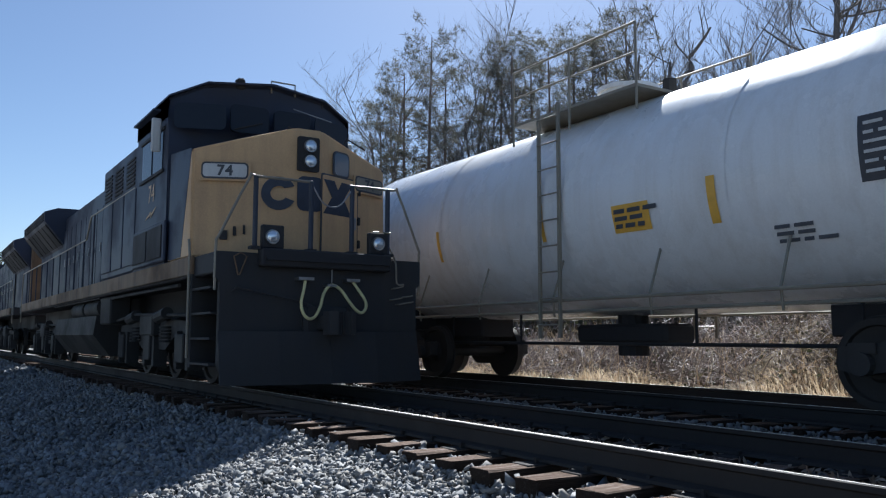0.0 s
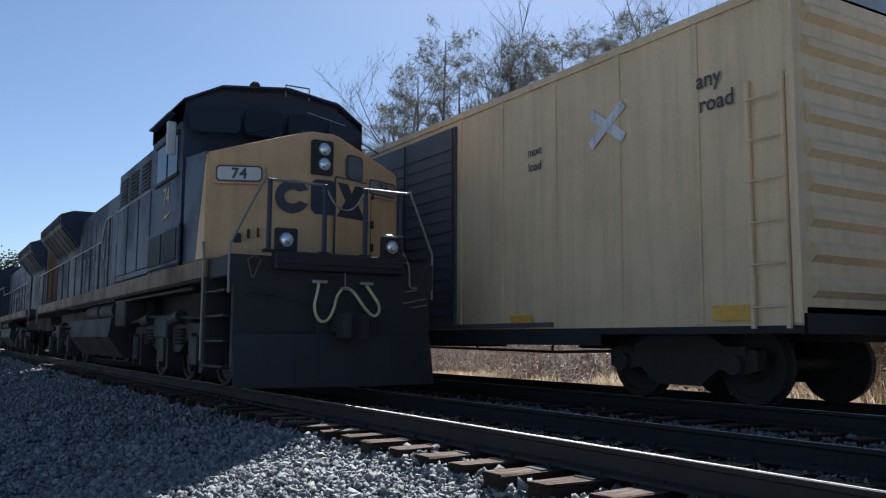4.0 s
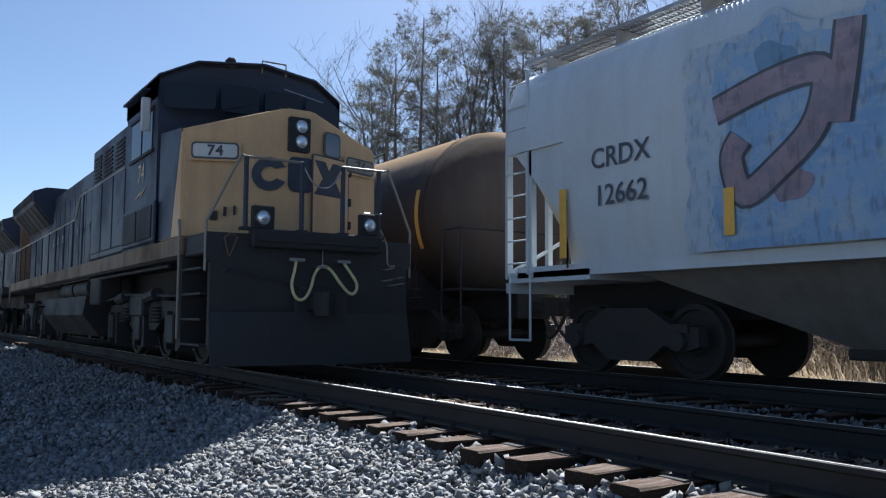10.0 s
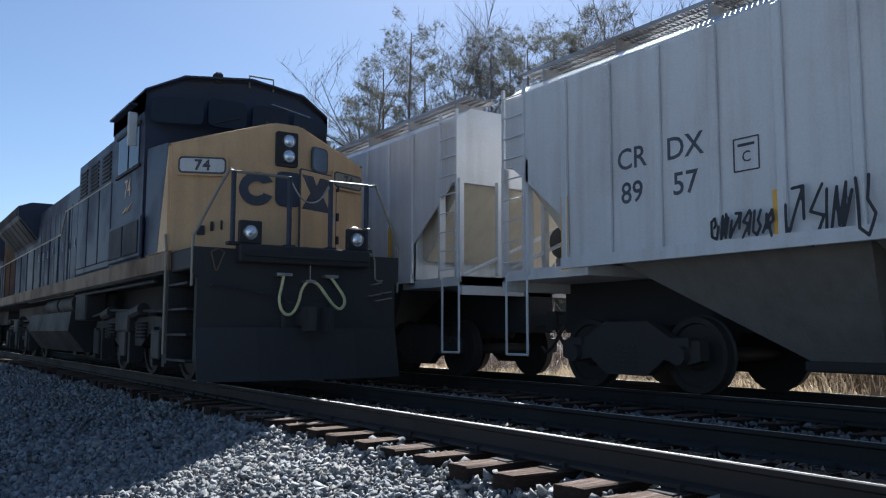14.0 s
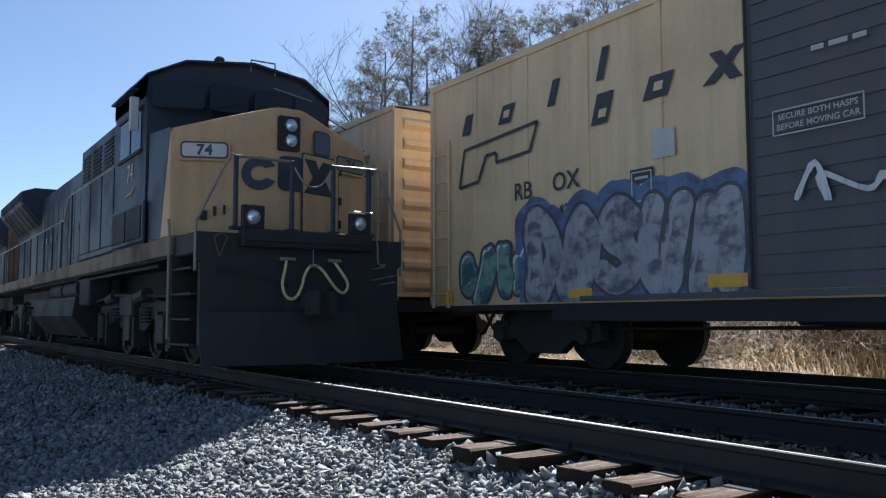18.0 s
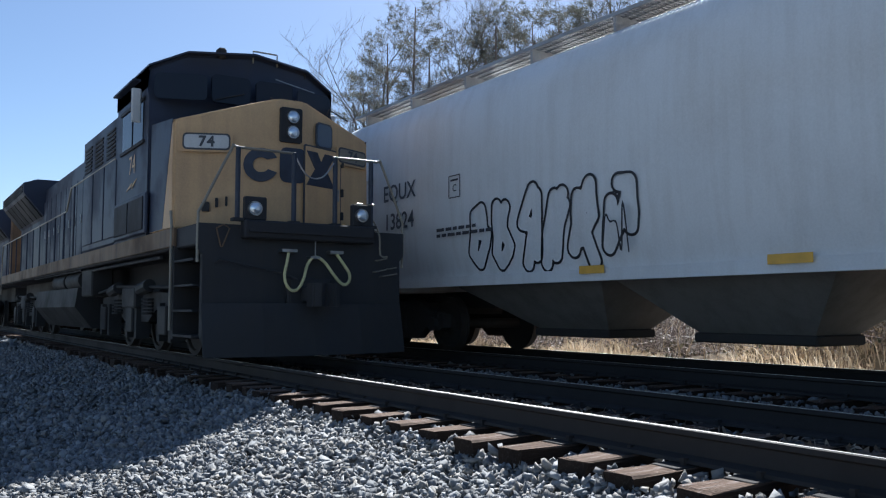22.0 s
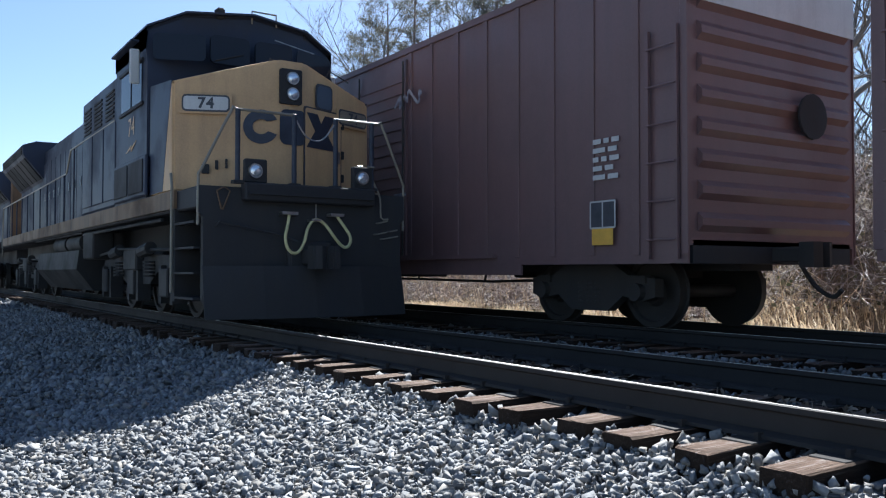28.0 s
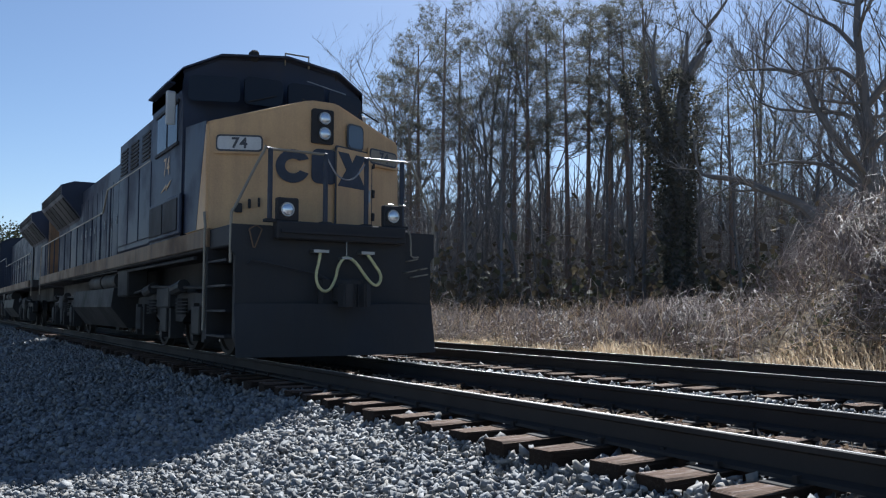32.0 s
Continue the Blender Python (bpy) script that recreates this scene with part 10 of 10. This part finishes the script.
def brush():
    """Tangled brambles on the bank and dry grass along the far track."""
    g = np.random.default_rng(6)
    n = 24000
    x = -2 - 46 * g.random(n) ** 1.25
    y = 13.4 + 7.5 * g.random(n) ** 1.3
    lump = np.array([noise.noise((a * 0.34, b * 0.45, 1.0)) + 0.6 * noise.noise((a * 0.9, b * 1.0, 7.0)) for a, b in zip(x, y)])
    keep = lump + g.normal(0, 0.12, n) > -0.30
    x, y, lump = x[keep], y[keep], lump[keep]
    n = len(x)
    top = np.clip((y - 12.9) / 1.6, 0.12, 1) * np.clip(0.70 + 1.5 * lump, 0.10, 1.6)
    top *= np.interp(x, [-26, -7], [0.5, 1.0])
    top *= np.where(x + 0.73 * y > -0.5, 1.15, 1.0)
    z = np.array([gz(a, b) for a, b in zip(x, y)])
    a = g.uniform(0, 2 * np.pi, n)
    R = g.uniform(0.3, 1.25, n)
    out = np.stack([np.cos(a), np.sin(a), np.zeros(n)], 1)
    start = np.stack([x, y, z + top * g.random(n) ** 0.9 * 0.9], 1)
    rise = (g.normal(0.12, 0.34, n) * R)[:, None] * np.array([0, 0, 1])
    L = np.stack([start, start + out * (R * 0.35)[:, None] + rise * 0.9 + g.normal(0, .04, (n, 3)), start + out * (R * 0.7)[:, None] + rise * 1.1 + g.normal(0, .07, (n, 3)), start + out * R[:, None] + rise * 0.4 + g.normal(0, .10, (n, 3))], 1)
    tagged(part("brambles", strips("brambles", L, np.outer(g.uniform(0.003, 0.010, n), [1, 0.9, 0.7, 0.4]), 3), M["bramble"]), "tangled leafless brambles on the bank", "brush", kind="stuff")
    # rounded mounds of canes that arch over from a common stool
    m = 80
    mx, my = -1 - 44 * g.random(m) ** 1.2, 14.0 + 5.5 * g.random(m) ** 1.2
    mr = g.uniform(0.55, 1.35, m)
    mh = mr * g.uniform(0.75, 1.1, m)
    mh *= np.interp(mx, [-26, -7], [0.7, 1.0])
    mz = np.array([gz(p, q) for p, q in zip(mx, my)])
    per = 190
    k = np.repeat(np.arange(m), per)
    n2 = len(k)
    ang = g.uniform(0, 2 * np.pi, n2)
    reach = mr[k] * g.uniform(0.45, 1.15, n2)
    dirs = np.stack([np.cos(ang), np.sin(ang), np.zeros(n2)], 1)
    foot = np.stack([mx[k], my[k], mz[k]], 1) + g.normal(0, 0.12, (n2, 3)) * np.array([1, 1, 0])
    rise = mh[k] * g.uniform(0.55, 1.1, n2)
    up = np.array([0, 0, 1.0])
    A = np.stack([foot + dirs * (reach * f)[:, None] + up * (rise * e)[:, None] + g.normal(0, 0.05, (n2, 3)) * (f > 0) for f, e in ((0, 0), (0.2, 0.72), (0.55, 1.0), (0.85, 0.72), (1.05, 0.25))], 1)
    tagged(part("bramble_mounds", strips("bramble_mounds", A, np.outer(g.uniform(0.003, 0.008, n2), [1, 0.9, 0.75, 0.55, 0.3]), 3), M["bramble"]), "rounded mounds of arching dead brambles", "brush", kind="stuff")
    # shrivelled leaves held in the brambles
    n = 16000
    k = g.integers(0, len(x), n)
    C = np.stack([x[k] + g.normal(0, .2, n), y[k] + g.normal(0, .2, n), z[k] + top[k] * g.random(n) * 0.85], 1)
    leaf = np.array([[-0.05, -0.01, 0], [0.0, -0.035, 0.01], [0.05, 0.0, 0], [0, 0.04, -0.01]])
    tagged(part("dead_leaves", scatter("dead_leaves", [leaf], np.array([[0, 1, 2, 3]]), C, np.ones((n, 3)) * g.uniform(0.6, 1.3, n)[:, None], rand_rot(g, n), np.zeros(n, int)), M["bramble_leaf"]), "shrivelled brown leaves held in the brambles", "brush", kind="stuff")
    n = 60000
    x = g.uniform(-55, 8, n)
    y = np.where(g.random(n) < 0.85, g.uniform(11.6, 14.2, n), g.uniform(11.0, 19, n))
    clump = np.array([noise.noise((a * 0.55, b * 0.8, 3.0)) for a, b in zip(x, y)])
    keep = clump > -0.05 + 0.5 * g.random(n) - 0.25
    x, y = x[keep], y[keep]
    n = len(x)
    z = np.array([gz(a, b) for a, b in zip(x, y)])
    Hh = g.uniform(0.10, 0.42, n) * np.clip(0.75 + 1.2 * clump[keep], 0.5, 1.3)
    a = g.uniform(0, 2 * np.pi, n)
    lean = g.uniform(0.1, 0.8, n) * Hh
    b0 = np.stack([x, y, z - 0.03], 1)
    o = np.stack([np.cos(a) * lean, np.sin(a) * lean, np.zeros(n)], 1)
    w = np.stack([-np.sin(a + 1), np.cos(a + 1), np.zeros(n)], 1) * 0.011
    tip = b0 + o + np.stack([np.zeros(n), np.zeros(n), Hh * 0.85], 1)
    midp = b0 + o * 0.35 + np.stack([np.zeros(n), np.zeros(n), Hh * 0.6], 1)
    V = np.stack([b0 - w, b0 + w, midp + w * 0.8, tip, midp - w * 0.8], 1).reshape(-1, 3)
    base = np.arange(n) * 5
    F = np.concatenate([np.stack([base, base + 1, base + 2, base + 4], 1)])
    F3 = np.stack([base + 4, base + 2, base + 3, base + 3], 1)
    me = bpy.data.meshes.new("dry_grass")
    me.from_pydata(V.tolist(), [], F.tolist() + F3[:, :3].tolist())
    tagged(part("dry_grass", me, M["grass"]), "pale dry grass beside the far track", "grass", kind="stuff")
    # fallen leaves and dead weeds, a few lit stems
    n = 2500
    x, y = g.uniform(-40, 6, n), g.uniform(12.5, 20, n)
    z = np.array([gz(p, q) for p, q in zip(x, y)])
    H = g.uniform(0.5, 1.3, n)
    P = np.stack([x, y, z], 1)
    L = np.stack([P, P + np.stack([g.normal(0, .1, n), g.normal(0, .1, n), H * 0.5], 1), P + np.stack([g.normal(0, .3, n), g.normal(0, .3, n), H], 1)], 1)
    tagged(part("dead_weeds", strips("dead_weeds", L, np.outer(np.full(n, 0.007), [1, 0.8, 0.4]), 3), M["grass"]), "upright dead weed stalks", "weeds", kind="stuff")


brush()


# ---- ties, plates, spikes ----
def ties():
    def tie_mesh(seed):
        rng = random.Random(seed)
        bm = bmesh.new()
        box(bm, -0.115, 0.115, -1.30, 1.30, -0.375, -0.192, 0.008)
        bmesh.ops.subdivide_edges(bm, edges=[e for e in bm.edges if e.calc_length() > 1], cuts=7)
        for v in bm.verts:
            v.co.x += rng.gauss(0, 0.006)
            v.co.z += rng.gauss(0, 0.005) if v.co.z < -0.2 else -abs(rng.gauss(0, 0.004))
            if abs(v.co.y) > 1.2:
                v.co.y += rng.gauss(0, 0.015)
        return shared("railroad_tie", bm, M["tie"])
    tm = [tie_mesh(i) for i in range(5)]
    bm = bmesh.new()
    box(bm, -0.10, 0.10, -0.185, 0.185, -0.205, -0.187, 0.004)
    plate_me = shared("tie_plate", bm, M["rail_side"])
    bm = bmesh.new()
    prism(bm, [(-0.094, -0.19), (-0.094, -0.152), (-0.092, -0.143), (-0.048, -0.146), (-0.050, -0.156), (-0.070, -0.160), (-0.070, -0.19)], "x", 0.041, 0.069)
    spike_me = shared("spike", bm, M["rail_side"])
    rng = random.Random(4)
    for yc, x0, n in ((Y1, -46.0, 104), (Y2, -50.0, 116)):
        for i in range(n):
            x = -5.43 + 0.508 * (i - round((-5.43 - x0) / 0.508))
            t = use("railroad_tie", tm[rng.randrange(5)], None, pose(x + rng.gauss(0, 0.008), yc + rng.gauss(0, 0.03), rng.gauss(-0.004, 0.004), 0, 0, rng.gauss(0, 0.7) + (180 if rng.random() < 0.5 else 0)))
            tagged(t, "weathered creosoted wooden tie bedded in ballast", "railroad tie", "ties under the near track" if yc == Y1 else "ties under the far track")
            if x > -16:
                for s in (-1, 1):
                    p = use("tie_plate", plate_me, t, pose(0, s * 0.755, 0))
                    use("spike", spike_me, p)
                    use("spike", spike_me, p, pose(0, 0, 0, 0, 0, 180))


ties()


# ---- ballast stones ----
def ballast():
    g = np.random.default_rng(9)
    bm = bmesh.new()
    bmesh.ops.create_cube(bm, size=1.35)
    bmesh.ops.triangulate(bm, faces=bm.faces)
    V0 = np.array([v.co[:] for v in bm.verts])
    F0 = np.array([[v.index for v in f.verts] for f in bm.faces])
    bm.free()
    shapes = []
    for k in range(14):
        v = V0 * (1 + g.normal(0, 0.12, (len(V0), 1))) + g.normal(0, 0.11, V0.shape)
        for _ in range(6):
            nrm = g.normal(size=3)
            nrm /= np.linalg.norm(nrm)
            d = v @ nrm
            cut = g.uniform(0.35, 0.62)
            v = v - np.outer(np.clip(d - cut, 0, None), nrm)
        shapes.append(v)

    def field(name, x0, x1, y0, y1, n, size, lift, skip_ties=None, label="", fade=""):
        x, y = g.uniform(x0, x1, n), g.uniform(y0, y1, n)
        if fade:   # the heaped shoulder runs out softly; the verge thins out away from the track
            heap = np.clip((-1.0 - x) / 1.6, 0, 1) * np.clip((y + 0.3) / 1.0, 0, 1) * (x > -9.0)
            keep = g.random(n) < (heap if fade == "heap" else np.clip((y + 4.2) / 4.5, 0, 1) * (1 - heap))
            x, y = x[keep], y[keep]
            n = len(x)
        z = np.array([gz(a, b) for a, b in zip(x, y)])
        z += lift + g.uniform(-0.028, 0.026, n) + 0.025 * np.sin(x * 2.1 + y * 1.3) * np.cos(y * 2.7)
        s = np.clip(g.lognormal(np.log(size), 0.33, n), size * 0.5, size * 2.1)
        S3 = s[:, None] * np.stack([g.uniform(0.85, 1.35, n), g.uniform(0.75, 1.1, n), g.uniform(0.45, 0.8, n)], 1)
        if skip_ties is not None:
            yc, top = skip_ties
            ph = (x + 5.43) / 0.508
            near = np.abs(ph - np.round(ph)) * 0.508 < 0.135
            inside = near & (np.abs(y - yc) < 1.32)
            railn = (np.abs(np.abs(y - yc) - 0.755) < 0.11)
            keep = ~(inside) & ~(railn & near)
            x, y, z, S3 = x[keep], y[keep], z[keep], S3[keep]
        n = len(x)
        me = scatter(name, shapes, F0, np.stack([x, y, z], 1), S3, rand_rot(g, n, 0.5), g.integers(0, len(shapes), n))
        tagged(part(name, me, M["stone"]), label or "loose grey crushed granite ballast", "gravel", kind="stuff")

    field("ballast_shoulder", -9.0, -1.0, -0.3, 3.45, 44000, 0.031, 0.032, fade="heap")
    field("ballast_verge", -11.0, 9.0, -4.0, 3.45, 26000, 0.032, 0.03, fade="verge")
    field("ballast_shoulder_far", -26, -9.0, -1.0, 3.45, 20000, 0.036, 0.035)
    field("ballast_shoulder_end", -70, -26, -2.0, 3.45, 9500, 0.07, 0.04)
    field("ballast_near_track", -14, 3.5, 3.40, 6.15, 13500, 0.031, 0.035, (Y1, 0))
    field("ballast_between", -26, 3.0, 6.0, 7.7, 9500, 0.033, 0.04)
    field("ballast_far_track", -34, 3.0, 7.6, 10.9, 13500, 0.033, 0.05, (Y2, 0))

    # leaf litter and bark caught between the near rails
    n = 4200
    x, y = g.uniform(-13, 3.0, n), Y1 + g.uniform(-0.66, 0.66, n)
    C = np.stack([x, y, -0.215 + g.uniform(-0.02, 0.03, n)], 1)
    leaf = np.array([[-0.035, -0.005, 0], [0.0, -0.014, 0.006], [0.035, 0.0, 0], [0, 0.015, -0.003]])
    me = scatter("leaf_litter", [leaf], np.array([[0, 1, 2, 3]]), C, np.ones((n, 3)) * g.uniform(0.5, 1.5, n)[:, None], rand_rot(g, n, 0.3), np.zeros(n, int))
    tagged(part("leaf_litter", me, M["litter"]), "dry leaves and bark caught between the rails", "leaf litter", kind="stuff")


ballast()


# ---- what moves: the whole train runs towards -x at one speed, its wheels roll ----
def motions():
    for car, xm in TRAIN:
        walk(car, [(t, pose(xm - SPEED * t, Y2, 0)) for t in range(0, 33, 4)])
    for wheel, x0, a in WHEELS:
        t0 = max(0.0, (x0 - 4.0) / SPEED)
        t1 = min(32.0, (x0 + 22.0) / SPEED)
        if t1 < 0.1 or t0 > 31.9:
            continue
        k0, k1 = int(t0 * FPS), int(t1 * FPS)
        rows = [(0, 0.0)] if k0 > 0 else []
        rows += [(k / FPS, SPEED * (k - k0) / FPS) for k in range(k0, k1 + 1)]
        if k1 < 32 * FPS:
            rows.append((32, SPEED * (k1 - k0) / FPS))
        walk(wheel, [(t, pose(a, 0, 0.457, 0, -math.degrees(s / 0.457), 0)) for t, s in rows])


motions()
